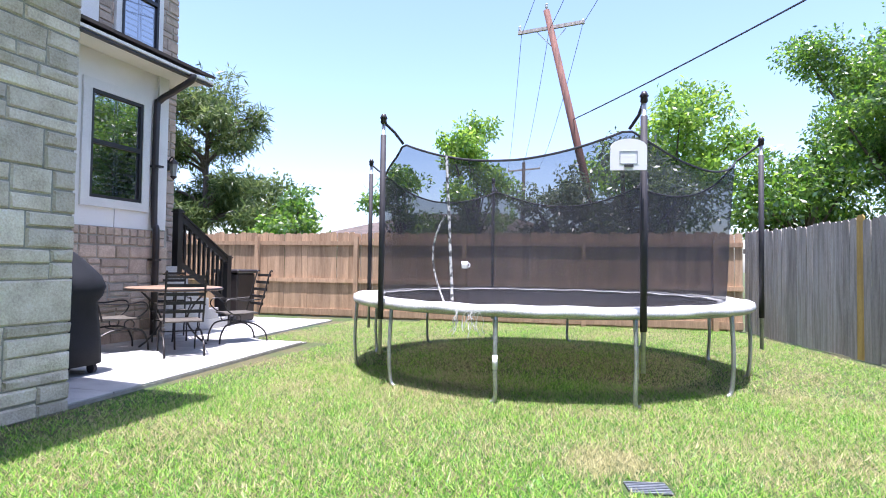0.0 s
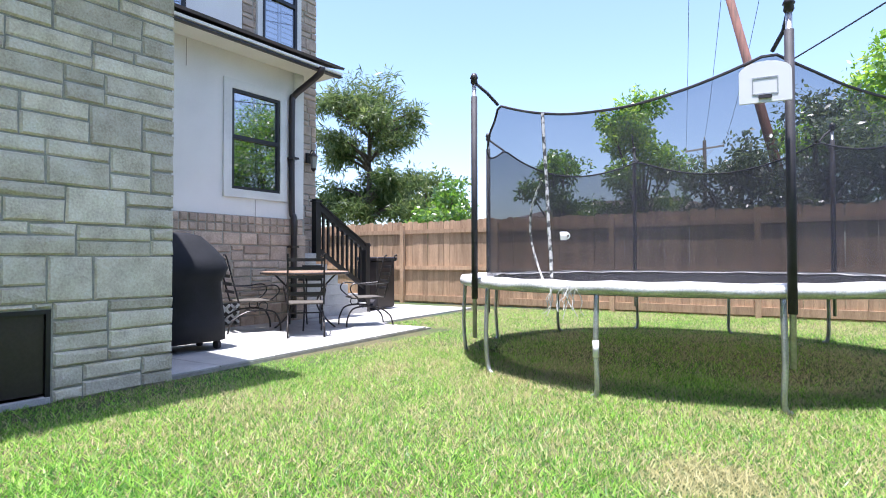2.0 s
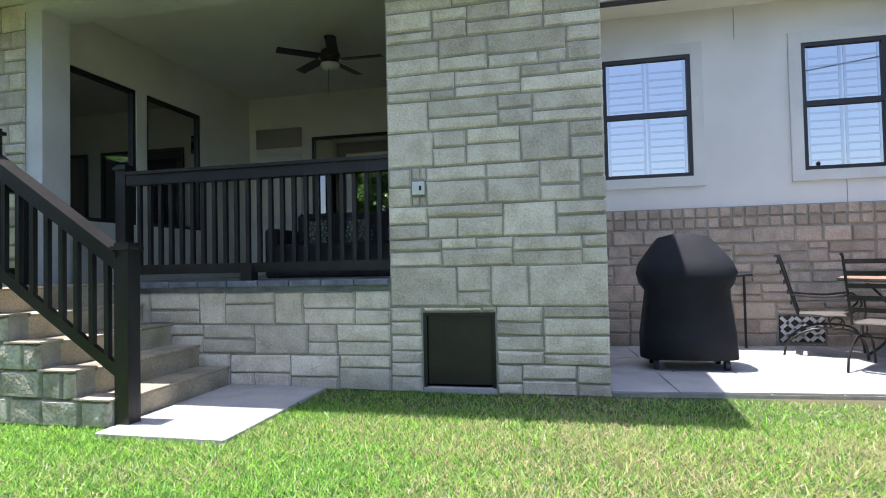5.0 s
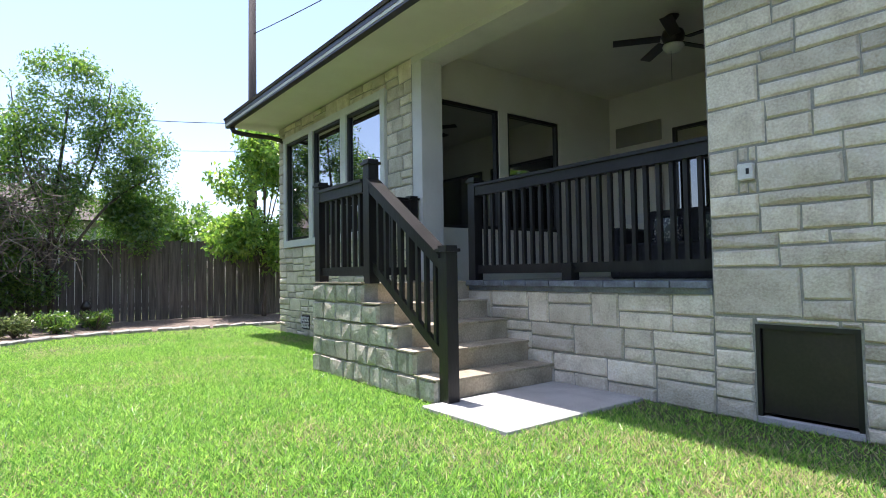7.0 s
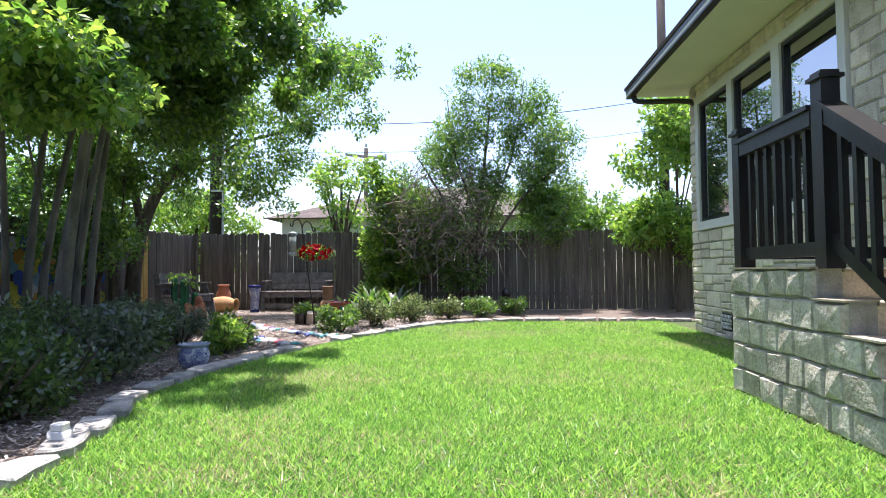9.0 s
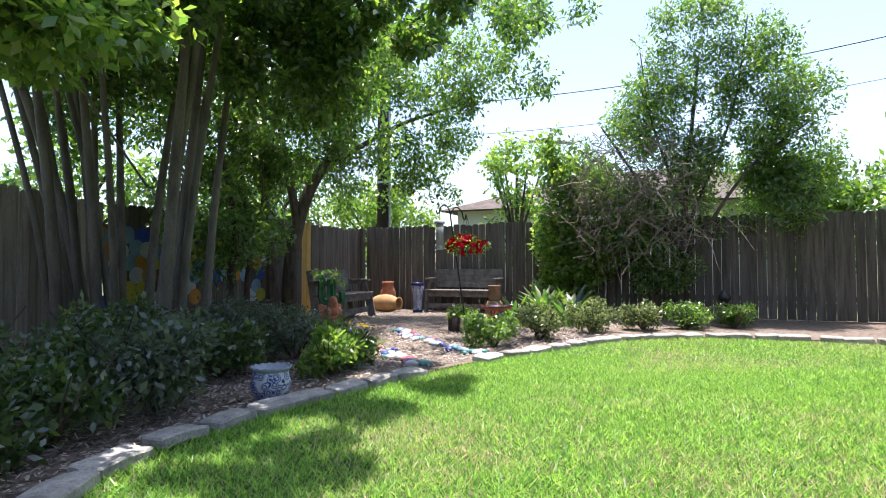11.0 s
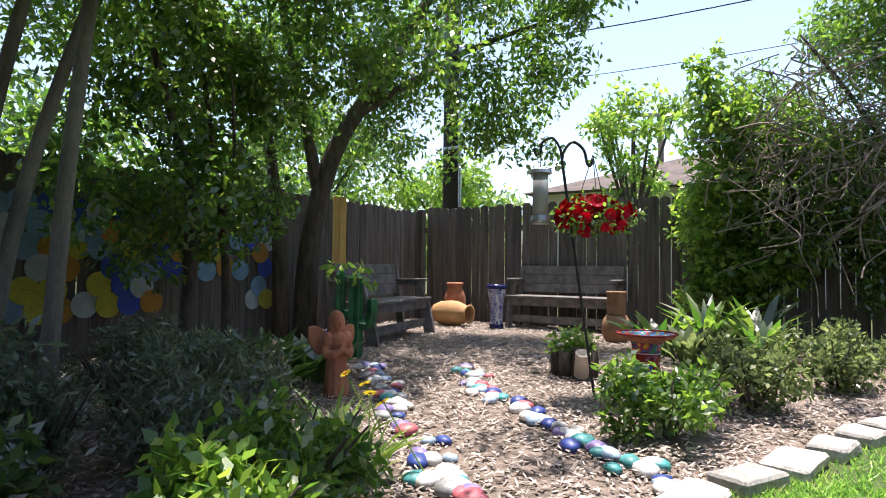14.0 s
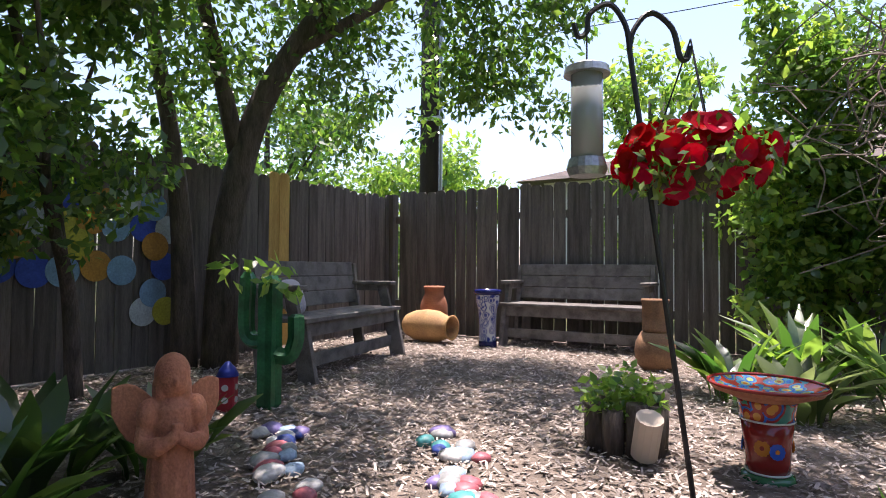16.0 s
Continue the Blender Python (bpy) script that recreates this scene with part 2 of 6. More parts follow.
def tube(bm, pts, r, seg=6):
    """A round bar along points; r is one radius or one for each point."""
    pts = [Vector(p) for p in pts]
    rs = r if isinstance(r, (list, tuple)) else [r] * len(pts)
    rings = []
    side = None
    for i, p in enumerate(pts):
        d = (pts[min(i + 1, len(pts) - 1)] - pts[max(i - 1, 0)]).normalized()
        if side is None:
            side = d.orthogonal().normalized()
        side = (side - d * side.dot(d)).normalized()
        up = d.cross(side)
        rings.append([bm.verts.new(p + rs[i] * (math.cos(2 * math.pi * k / seg) * side + math.sin(2 * math.pi * k / seg) * up)) for k in range(seg)])
    for a, b in zip(rings, rings[1:]):
        for k in range(seg):
            bm.faces.new((a[k], a[(k + 1) % seg], b[(k + 1) % seg], b[k]))
    bm.faces.new(rings[0][::-1])
    bm.faces.new(rings[-1])
    return bm


def curve(pts, n=6):
    """Catmull-Rom through points."""
    pts = [Vector(p) for p in pts]
    out = []
    for i in range(len(pts) - 1):
        p0, p1, p2, p3 = pts[max(i - 1, 0)], pts[i], pts[i + 1], pts[min(i + 2, len(pts) - 1)]
        for k in range(n):
            t = k / n
            out.append(0.5 * (2 * p1 + (p2 - p0) * t + (2 * p0 - 5 * p1 + 4 * p2 - p3) * t * t + (3 * p1 - p0 - 3 * p2 + p3) * t ** 3))
    return out + [pts[-1]]


def lathe(bm, profile, seg=28, m=None, caps=True):
    """Turn (radius, z) pairs round z."""
    rings = [[bm.verts.new((r * math.cos(2 * math.pi * k / seg), r * math.sin(2 * math.pi * k / seg), z)) for k in range(seg)] for r, z in profile]
    for a, b in zip(rings, rings[1:]):
        for k in range(seg):
            bm.faces.new((a[k], a[(k + 1) % seg], b[(k + 1) % seg], b[k]))
    if caps and profile[0][0] > 1e-4:
        bm.faces.new(rings[0][::-1])
    if caps and profile[-1][0] > 1e-4:
        bm.faces.new(rings[-1])
    if m is not None:
        bmesh.ops.transform(bm, matrix=m, verts=[v for r in rings for v in r])
    return bm


def fast_mesh(name, verts, faces, mat, smooth=False):
    """A mesh from arrays: verts (n, 3), faces (m, k)."""
    verts, faces = np.asarray(verts, np.float32), np.asarray(faces, np.int32)
    me = bpy.data.meshes.new(name)
    k = faces.shape[1]
    me.vertices.add(len(verts))
    me.vertices.foreach_set("co", verts.ravel())
    me.loops.add(faces.size)
    me.loops.foreach_set("vertex_index", faces.ravel())
    me.polygons.add(len(faces))
    me.polygons.foreach_set("loop_start", np.arange(0, faces.size, k, dtype=np.int32))
    if smooth:
        me.polygons.foreach_set("use_smooth", np.ones(len(faces), bool))
    me.update(calc_edges=True)
    me.materials.append(mat)
    return me


def leaves(name, centres, radii, n, size, mat, seed, parent=None, slim=0.45, shell=0.55, droop=0.3, up=0.4):
    """n separate leaf blades spread through clumps (centres, radii as (k, 3)); each leaf a bent diamond."""
    rng = np.random.default_rng(seed)
    c, r = np.asarray(centres, float), np.asarray(radii, float)
    if r.ndim == 1:
        r = np.repeat(r[:, None], 3, 1)
    vol = (r.prod(1)) ** 0.75
    pick = rng.choice(len(c), n, p=vol / vol.sum())
    d = rng.normal(size=(n, 3))
    d /= np.linalg.norm(d, axis=1, keepdims=True)
    rad = (shell + (1 - shell) * rng.random(n)) * (0.75 + 0.35 * rng.random(n))
    rad = np.where(rng.random(n) < 0.4, rng.random(n) ** 0.5, rad)
    p = c[pick] + d * rad[:, None] * r[pick]
    ax = rng.normal(size=(n, 3)) + d * 0.6 - np.array([0, 0, droop])
    ax /= np.linalg.norm(ax, axis=1, keepdims=True)
    nrm = rng.normal(size=(n, 3)) + np.array([0, 0, up * 2]) + d * 0.5
    w = np.cross(ax, nrm)
    w /= np.linalg.norm(w, axis=1, keepdims=True) + 1e-9
    h = np.cross(w, ax)
    s = size * (0.55 + 0.8 * rng.random(n))[:, None]
    v = np.stack([p, p + ax * s * 0.5 + w * s * slim * 0.5, p + ax * s - h * s * 0.12, p + ax * s * 0.5 - w * s * slim * 0.5], 1).reshape(-1, 3)
    f = np.arange(n * 4).reshape(-1, 4)
    ob = new(name, fast_mesh(name, v, f, mat))
    if parent:
        ob.parent = parent
    return ob


# ---------------- ground ----------------
def edge_line(n=10):
    """The lawn's curved border, from the near end round to the far corner of the house."""
    return curve([(1.3, 3.4, 0), (1.32, 2.0, 0), (1.38, 0.85, 0), (1.6, -0.1, 0), (1.83, -0.75, 0), (1.85, -1.4, 0), (1.77, -2.1, 0), (1.62, -2.75, 0), (1.4, -3.5, 0), (1.05, -4.5, 0), (0.74, -5.15, 0), (0.42, -5.85, 0), (0.05, -6.45, 0), (-0.5, -6.95, 0), (-1.2, -7.25, 0), (-2.2, -7.4, 0), (-3.7, -7.3, 0), (-5.6, -7.2, 0)], n)


EDGE = edge_line()


def in_bed(x, y):
    """Whether a place lies in the mulched bed."""
    if y > 3.4:
        return x > 4.0
    best = min(EDGE, key=lambda p: (p.x - x) ** 2 + (p.y - y) ** 2)
    i = EDGE.index(best)
    a, b = EDGE[max(i - 1, 0)], EDGE[min(i + 1, len(EDGE) - 1)]
    return (b.x - a.x) * (y - a.y) - (b.y - a.y) * (x - a.x) > 0


bm = bmesh.new()
bmesh.ops.create_grid(bm, x_segments=8, y_segments=8, size=400)
setting(tagged(part("ground", bm, SOILGRASS), "short green lawn with dry patches"))

# the bed's mulch lies as a thin sheet over the soil
bm = bmesh.new()
inner = [bm.verts.new((p.x, p.y, 0.012)) for p in EDGE]
outer = []
for i, p in enumerate(EDGE):
    t = i / (len(EDGE) - 1)
    if t < 0.72:
        q = Vector((6.8, 3.4 - 14.0 * (t / 0.72), 0))
    else:
        q = Vector((6.8 - 12.6 * (t - 0.72) / 0.28, -10.6, 0))
    outer.append(bm.verts.new((q.x, q.y, 0.012)))
mid = [[bm.verts.new(a.co.lerp(b.co, k / 12)) for a, b in zip(inner, outer)] for k in range(1, 12)]
rows = [inner, *mid, outer]
for a, b in zip(rows, rows[1:]):
    for i in range(len(a) - 1):
        bm.faces.new((a[i], a[i + 1], b[i + 1], b[i]))
bmesh.ops.recalc_face_normals(bm, faces=bm.faces)
for v in bm.verts:
    v.co.z += 0.02 * noise.noise(v.co * 1.3)
    v.co.z = max(v.co.z, 0.004)
bed = setting(tagged(part("ground_bed", bm, MULCH, smooth=True), "brown leaf and bark mulch on the garden bed"))


# ---------------- fences ----------------
def board_mesh(name, width, height, thick, mat, ear=0.03):
    """A fence board with clipped top corners, foot at the origin, face towards -y."""
    bm = bmesh.new()
    w = width / 2
    prof = [(-w, 0), (w, 0), (w, height - ear), (w - ear, height), (-w + ear, height), (-w, height - ear)]
    a = [bm.verts.new((x, -thick / 2, z)) for x, z in prof]
    b = [bm.verts.new((x, thick / 2, z)) for x, z in prof]
    bm.faces.new(a)
    bm.faces.new(b[::-1])
    for i in range(6):
        j = (i + 1) % 6
        bm.faces.new((a[j], a[i], b[i], b[j]))
    return mesh_of(name, bm, mat)


def fence(name, label, a, b, height, mat, rails=(), posts=0.0, side=1, width=0.14, gap=0.004, seed=1, wild=0.02, special=None, ear=0.03, wide_gap=0.0):
    """Boards from a to b; rails (heights) and posts stand on the side given (1: to the left of a-b)."""
    rng = random.Random(seed)
    a, b = Vector((*a, 0)), Vector((*b, 0))
    d = b - a
    ang = math.degrees(math.atan2(d.y, d.x))
    root = new(name)
    setting(tagged(root, label))
    root.matrix_world = pose(a.x, a.y, 0, 0, 0, ang)
    n = int(d.length / (width + gap))
    kinds = [board_mesh("board", width, height + 0.012 * k, 0.018, mat, ear) for k in range(4)]
    extra = {}
    for i in range(n):
        x = (i + 0.5) * (width + gap)
        me = kinds[rng.randrange(4)]
        if special and i in special:
            me = extra.setdefault("y", board_mesh("board", width, height + 0.06, 0.018, special[i], ear))
        lean = rng.uniform(-1, 1) * wild
        off = rng.uniform(-1, 1) * wide_gap
        piece("board", me, root, pose(x + off, rng.uniform(-0.004, 0.004), 0.02 + rng.uniform(-0.5, 0.5) * wild, 0, math.degrees(lean) * 0.3, rng.uniform(-1, 1) * 0.8))
    for z, deep, tall in rails:
        part("rail", boxes((0, d.length, side * 0.01, side * (0.01 + deep), z, z + tall) if side > 0 else (0, d.length, -0.01 - deep, -0.01, z, z + tall)), mat, root)
    if posts:
        me = mesh_of("post", boxes((-0.045, 0.045, 0.052 if side > 0 else -0.142, 0.142 if side > 0 else -0.052, 0, height - 0.05)), mat)
        x = 0.5
        while x < d.length:
            piece("post", me, root, pose(x, 0, 0))
            x += posts
    return root


# ---------------- house: stone courses ----------------
def stone_mesh(w, h, d, rng, mat, rough=0.006):
    """A squared stone: front face slightly domed and uneven, corners eased. Face towards +x, centred."""
    bm = bmesh.new()
    j = lambda s: rng.uniform(-s, s)
    e = 0.012
    base = [bm.verts.new((0, y * w / 2 + j(rough), z * h / 2 + j(rough))) for y, z in ((-1, -1), (1, -1), (1, 1), (-1, 1))]
    front = [bm.verts.new((d + j(rough * 0.7), v.co.y * (1 - 2 * e / w), v.co.z * (1 - 2 * e / h))) for v in base]
    c = bm.verts.new((d + rough * 0.8 + j(rough), j(w * 0.2), j(h * 0.2)))
    for i in range(4):
        k = (i + 1) % 4
        bm.faces.new((base[i], base[k], front[k], front[i]))
        bm.faces.new((front[i], front[k], c))
    return mesh_of("stone", bm, mat)


def stone_wall(root, to_world, u0, u1, z0, z1, holes, mat, seed, hmin=0.11, hmax=0.26, wmin=0.2, wmax=0.6, joint=0.012, depth=0.018, rough=0.006):
    """Lay a random ashlar over u0..u1, z0..z1 of a wall, leaving holes (u0, u1, z0, z1). to_world(u, z) gives a stone's pose."""
    rng = random.Random(seed)
    z = z0
    made = 0
    while z < z1 - 0.03:
        band = rng.uniform(hmax * 0.95, hmax * 1.5)
        if z + band > z1 - 0.08:
            band = z1 - z
        u = u0
        while u < u1 - 0.02:
            w = rng.uniform(wmin, wmax)
            if u + w > u1 - wmin * 0.6:
                w = u1 - u
            r = rng.random()
            if band > 2 * hmin and r < 0.82:
                cut = rng.uniform(0.35, 0.65) * band
                cells = [(u, u + w, z, z + cut), (u, u + w, z + cut, z + band)]
                if w > 2.2 * wmin and rng.random() < 0.6:
                    k = rng.uniform(0.35, 0.65)
                    q = cells.pop(rng.randrange(2))
                    cells += [(u, u + w * k, q[2], q[3]), (u + w * k, u + w, q[2], q[3])]
            else:
                cells = [(u, u + w, z, z + band)]
            for a, b, c, d in cells:
                todo = [(a, b, c, d)]
                for h in holes:
                    nxt = []
                    for a2, b2, c2, d2 in todo:
                        if b2 <= h[0] or a2 >= h[1] or d2 <= h[2] or c2 >= h[3]:
                            nxt.append((a2, b2, c2, d2))
                            continue
                        if a2 < h[0]:
                            nxt.append((a2, h[0], c2, d2))
                        if b2 > h[1]:
                            nxt.append((h[1], b2, c2, d2))
                        m0, m1 = max(a2, h[0]), min(b2, h[1])
                        if c2 < h[2]:
                            nxt.append((m0, m1, c2, h[2]))
                        if d2 > h[3]:
                            nxt.append((m0, m1, h[3], d2))
                    todo = nxt
                for a2, b2, c2, d2 in todo:
                    if b2 - a2 < 0.04 or d2 - c2 < 0.035:
                        continue
                    me = stone_mesh(b2 - a2 - joint, d2 - c2 - joint, depth + rng.uniform(-0.004, 0.006), rng, mat, rough)
                    piece("stone", me, root, to_world((a2 + b2) / 2, (c2 + d2) / 2))
                    made += 1
            u += w
        z += band
    return made


# ---------------- house ----------------
def facing_x(x):
    return lambda u, z: pose(x, u, z)


def wall(name, label, *solids, mat=MORTAR):
    return setting(tagged(part(name, boxes(*solids), mat), label))


# stone pillar with a black access hatch
pillar = wall("wall_pillar", "cream limestone pillar of the porch", (-5.0, -4.12, 2.53, 4.28, 0.66, 3.75), (-5.0, -4.12, 2.53, 2.82, 0, 0.66), (-5.0, -4.12, 3.40, 4.28, 0, 0.66), (-5.0, -4.5, 2.82, 3.40, 0, 0.66))
stone_wall(pillar, facing_x(-4.12), 2.53, 4.30, 0, 3.75, [(2.80, 3.42, 0.0, 0.66), (2.74, 2.86, 1.62, 1.76)], STONE, 3, 0.10, 0.225, 0.26, 0.66)
hatch = thing("access_hatch", "black access hatch low in the stone wall", "hatch", m=pose(-4.14, 3.11, 0.05))
part("panel", boxes((-0.03, 0.0, -0.27, 0.27, 0.02, 0.59), bevel=0.006), BRONZE, hatch)
part("frame", boxes((-0.01, 0.025, -0.30, -0.27, 0, 0.61), (-0.01, 0.025, 0.27, 0.30, 0, 0.61), (-0.01, 0.025, -0.27, 0.27, 0.58, 0.61)), BLACKWOOD, hatch)
part("sill", boxes((-0.02, 0.03, -0.30, 0.30, -0.05, 0.0), bevel=0.005), CONCRETE, hatch, "thin grey sill")
socket = thing("wall_outlet", "white outdoor outlet box on the stone", "outlet", m=pose(-4.10, 2.80, 1.69))
part("plate", boxes((-0.02, 0.03, -0.05, 0.05, -0.055, 0.055), bevel=0.006), TRIM, socket)
part("slot", boxes((0.03, 0.034, 0.01, 0.03, -0.02, 0.02)), BLACKWOOD, socket, "black slot")

# porch base
base = wall("wall_porch_base", "cream limestone base wall of the porch", (-4.6, -4.12, 0.95, 2.53, 0, 0.85), (-4.6, -4.12, -1.25, 0.95, 0, 0.85))
stone_wall(base, facing_x(-4.12), -0.2, 2.53, 0, 0.85, [], STONE, 5, 0.10, 0.23, 0.25, 0.62)
cap = wall("trim_porch_cap", "blue slate edging of the porch floor", (-4.6, -4.10, -1.25, 2.53, 0.85, 0.90), mat=SLATE)
slab = mesh_of("slate", boxes((-0.25, 0.05, -0.145, 0.145, 0, 0.055), bevel=0.006), SLATE)
for i in range(9):
    piece("slate", slab, cap, pose(-4.10, -0.02 + 0.3 * i, 0.893, 0, random.uniform(-0.6, 0.6)))
wall("floor_porch", "grey porch floor", (-8.4, -4.6, -1.25, 4.1, 0.80, 0.93), mat=CONCRETE)
wall("wall_porch_side", "painted side wall of the porch", (-8.4, -5.0, 4.1, 4.27, 0, 3.75), mat=PORCHPAINT)

# bay with three tall windows
BW = [(-5.22, -4.24), (-4.09, -3.10), (-2.93, -1.94)]
Z0, Z1 = 1.65, 3.41
bay = wall("wall_bay", "cream limestone wall round three tall windows", (-4.4, -4.12, -5.60, -1.25, 0, Z0), (-4.4, -4.12, -5.60, -1.25, Z1, 3.75), (-4.4, -4.12, -5.60, BW[0][0], Z0, Z1), (-4.4, -4.12, BW[0][1], BW[1][0], Z0, Z1), (-4.4, -4.12, BW[1][1], BW[2][0], Z0, Z1), (-4.4, -4.12, BW[2][1], -1.25, Z0, Z1))
stone_wall(bay, facing_x(-4.12), -5.62, -1.24, 0, 3.75, [(-5.33, -1.83, 1.53, 3.52), (-4.62, -4.30, 0.12, 0.36)], STONE, 9, 0.10, 0.17, 0.2, 0.5)
wall("wall_bay_end", "end wall of the bay", (-8.4, -4.4, -5.60, -5.33, 0, 3.75), mat=STUCCO)
wall("trim_bay", "white window surround", (-4.12, -4.07, -5.33, -1.83, 1.53, Z0), (-4.12, -4.07, -5.33, -1.83, Z1, 3.52), *[(-4.12, -4.07, a, b, Z0, Z1) for a, b in ((-5.33, BW[0][0]), (BW[0][1], BW[1][0]), (BW[1][1], BW[2][0]), (BW[2][1], -1.83))], mat=TRIM)


def window(name, label, w, h, m, bars=(), shutters=False, depth=0.06):
    """A window facing +x in its own frame; y across, z up from its lower left corner."""
    root = setting(tagged(new(name), label))
    root.matrix_world = m
    f = 0.045
    part("window_frame", boxes((-depth, 0.0, 0, f, 0, h), (-depth, 0.0, w - f, w, 0, h), (-depth, 0, f, w - f, 0, f), (-depth, 0, f, w - f, h - f, h)), BLACKWOOD, root, "black window frame")
    part("pane", boxes((-depth * 0.7, -depth * 0.6, f, w - f, f, h - f)), PANE, root, "dark reflecting pane")
    for z in bars:
        part("sash_bar", boxes((-depth * 0.6, 0.004, f, w - f, z - 0.03, z + 0.03)), BLACKWOOD, root)
    if shutters:
        for y0, y1 in ((f + 0.01, w / 2 - 0.01), (w / 2 + 0.01, w - f - 0.01)):
            part("shutter_stile", boxes((-depth * 0.6 + 0.001, -depth * 0.6 + 0.004, y0, y0 + 0.03, f, h - f), (-depth * 0.6 + 0.001, -depth * 0.6 + 0.004, y1 - 0.03, y1, f, h - f)), SHUTTER, root, "white shutter behind glass")
            for i in range(int((h - 0.2) / 0.09)):
                part("shutter_slat", boxes((-depth * 0.6 + 0.001, -depth * 0.6 + 0.003, y0 + 0.03, y1 - 0.03, 0.1 + 0.09 * i, 0.122 + 0.09 * i)), SHUTTER, root)
    return root


for i, (a, b) in enumerate(BW):
    window(f"window_{i + 1}", "tall dark window reflecting trees and sky", b - a, Z1 - Z0, pose(-4.10, a, Z0))
vent = thing("crawl_vent", "white pierced crawl-space vent block", "vent", m=pose(-4.10, -4.46, 0.24))
part("block", boxes((-0.02, 0.0, -0.15, 0.15, -0.11, 0.11)), DARKROOM, vent)
bm = bmesh.new()
for k in range(-1, 2):
    for s in (-1, 1):
        box(bm, 0, 0.02, -0.055, 0.055, -0.01, 0.01, m=pose(0, 0.1 * k, 0.05, 45 * s))
        box(bm, 0, 0.02, -0.055, 0.055, -0.01, 0.01, m=pose(0, 0.1 * k, -0.05, 45 * s))
part("lattice", bm, TRIM, vent)

# porch: side wall with two windows, back wall, ceiling
wall("wall_porch_left", "cream painted porch wall", (-8.4, -4.13, -1.5, -1.26, 0.9, 1.63), (-8.4, -4.13, -1.5, -1.26, 3.33, 3.95), (-4.53, -4.13, -1.5, -1.26, 1.63, 3.33), (-5.80, -5.63, -1.5, -1.26, 1.63, 3.33), (-8.4, -6.90, -1.5, -1.26, 1.63, 3.33), mat=PORCHPAINT)
for i, (a, b) in enumerate(((-4.53, -5.63), (-5.80, -6.90))):
    window(f"window_{i + 4}", "dark porch window in a black frame", a - b, 1.70, pose(a, -1.28, 1.63, 0, 0, 90))
wall("wall_porch_back", "cream painted back wall of the porch", (-8.4, -8.2, -1.26, 4.1, 0.9, 3.93), mat=PORCHPAINT)
for i, (y0, y1, z0, z1) in enumerate(((-0.1, 1.6, 1.5, 3.2), (1.9, 3.7, 1.5, 3.2))):
    window(f"window_{i + 6}", "wide dark porch window", y1 - y0, z1 - z0, pose(-8.16, y0, z0))
door = setting(tagged(new("door_1"), "cream panelled porch door with a dark transom"))
door.matrix_world = pose(-8.17, -1.15, 0.93)
part("leaf", boxes((0, 0.04, 0.05, 0.87, 0, 2.03), bevel=0.01), TRIM, door)
part("panel", boxes((0.04, 0.05, 0.17, 0.75, 1.0, 1.9), (0.04, 0.05, 0.17, 0.75, 0.15, 0.85)), PORCHPAINT, door)
part("transom", boxes((0, 0.03, 0.05, 0.87, 2.13, 2.45)), PANE, door, "dark transom pane")
setting(tagged(part("ceiling_porch", boxes((-8.4, -4.12, -1.5, 4.27, 3.93, 4.0)), PORCHPAINT), "cream porch ceiling"))
wall("trim_header", "painted beam over the porch opening", (-4.5, -4.12, -1.25, 2.53, 3.68, 3.93), mat=TRIM)
wall("trim_corner", "painted corner post", (-4.45, -4.13, -1.26, -1.05, 0.945, 3.68), mat=TRIM)

# roof over bay and porch: soffit, fascia, gutter, shingles
wall("trim_soffit", "cream soffit", (-4.2, -3.22, -5.95, 4.42, 3.76, 3.80), mat=PORCHPAINT)
wall("trim_soffit_end", "cream soffit", (-8.4, -4.2, -5.95, -5.60, 3.76, 3.80), mat=PORCHPAINT)


def gutter(name, a, b, m=None):
    """A K-shaped gutter from a to b with its back to the fascia on the left of the way."""
    g = thing(name, "dark bronze metal rain gutter along the eave", "gutter")
    mm, n = along(a, b)
    bm = bmesh.new()
    prof = [(0, -0.01), (0.09, -0.01), (0.125, 0.05), (0.125, 0.115), (0.105, 0.115), (0.105, 0.06), (0.085, 0.01), (0, 0.01)]
    d = (Vector(b) - Vector(a)).normalized()
    side = Vector((d.y, -d.x, 0))
    ends = []
    for p in (Vector(a), Vector(b)):
        ends.append([bm.verts.new(p + side * u + Vector((0, 0, v))) for u, v in prof])
    for i in range(len(prof)):
        j = (i + 1) % len(prof)
        bm.faces.new((ends[0][i], ends[0][j], ends[1][j], ends[1][i]))
    bm.faces.new(ends[0][::-1])
    bm.faces.new(ends[1])
    bmesh.ops.recalc_face_normals(bm, faces=bm.faces)
    part("trough", bm, BRONZE, g)
    return g


gutter("rain_gutter", (-3.22, 4.42, 3.74), (-3.22, -5.95, 3.74))
for x0, x1, y0, y1 in ((-3.24, -3.215, -5.95, 4.42),):
    wall("trim_fascia", "bronze fascia board", (x0, x1, y0, y1, 3.80, 3.90), mat=BRONZE)


def roof(name, label, corners, thick=0.04):
    bm = bmesh.new()
    vs = [bm.verts.new(c) for c in corners]
    f = bm.faces.new(vs)
    bm.normal_update()
    r = bmesh.ops.extrude_face_region(bm, geom=[f])
    up = f.normal * thick
    bmesh.ops.translate(bm, vec=up if up.z > 0 else -up, verts=[v for v in r["geom"] if isinstance(v, bmesh.types.BMVert)])
    bmesh.ops.recalc_face_normals(bm, faces=bm.faces)
    return setting(tagged(part(name, bm, SHINGLE), label))


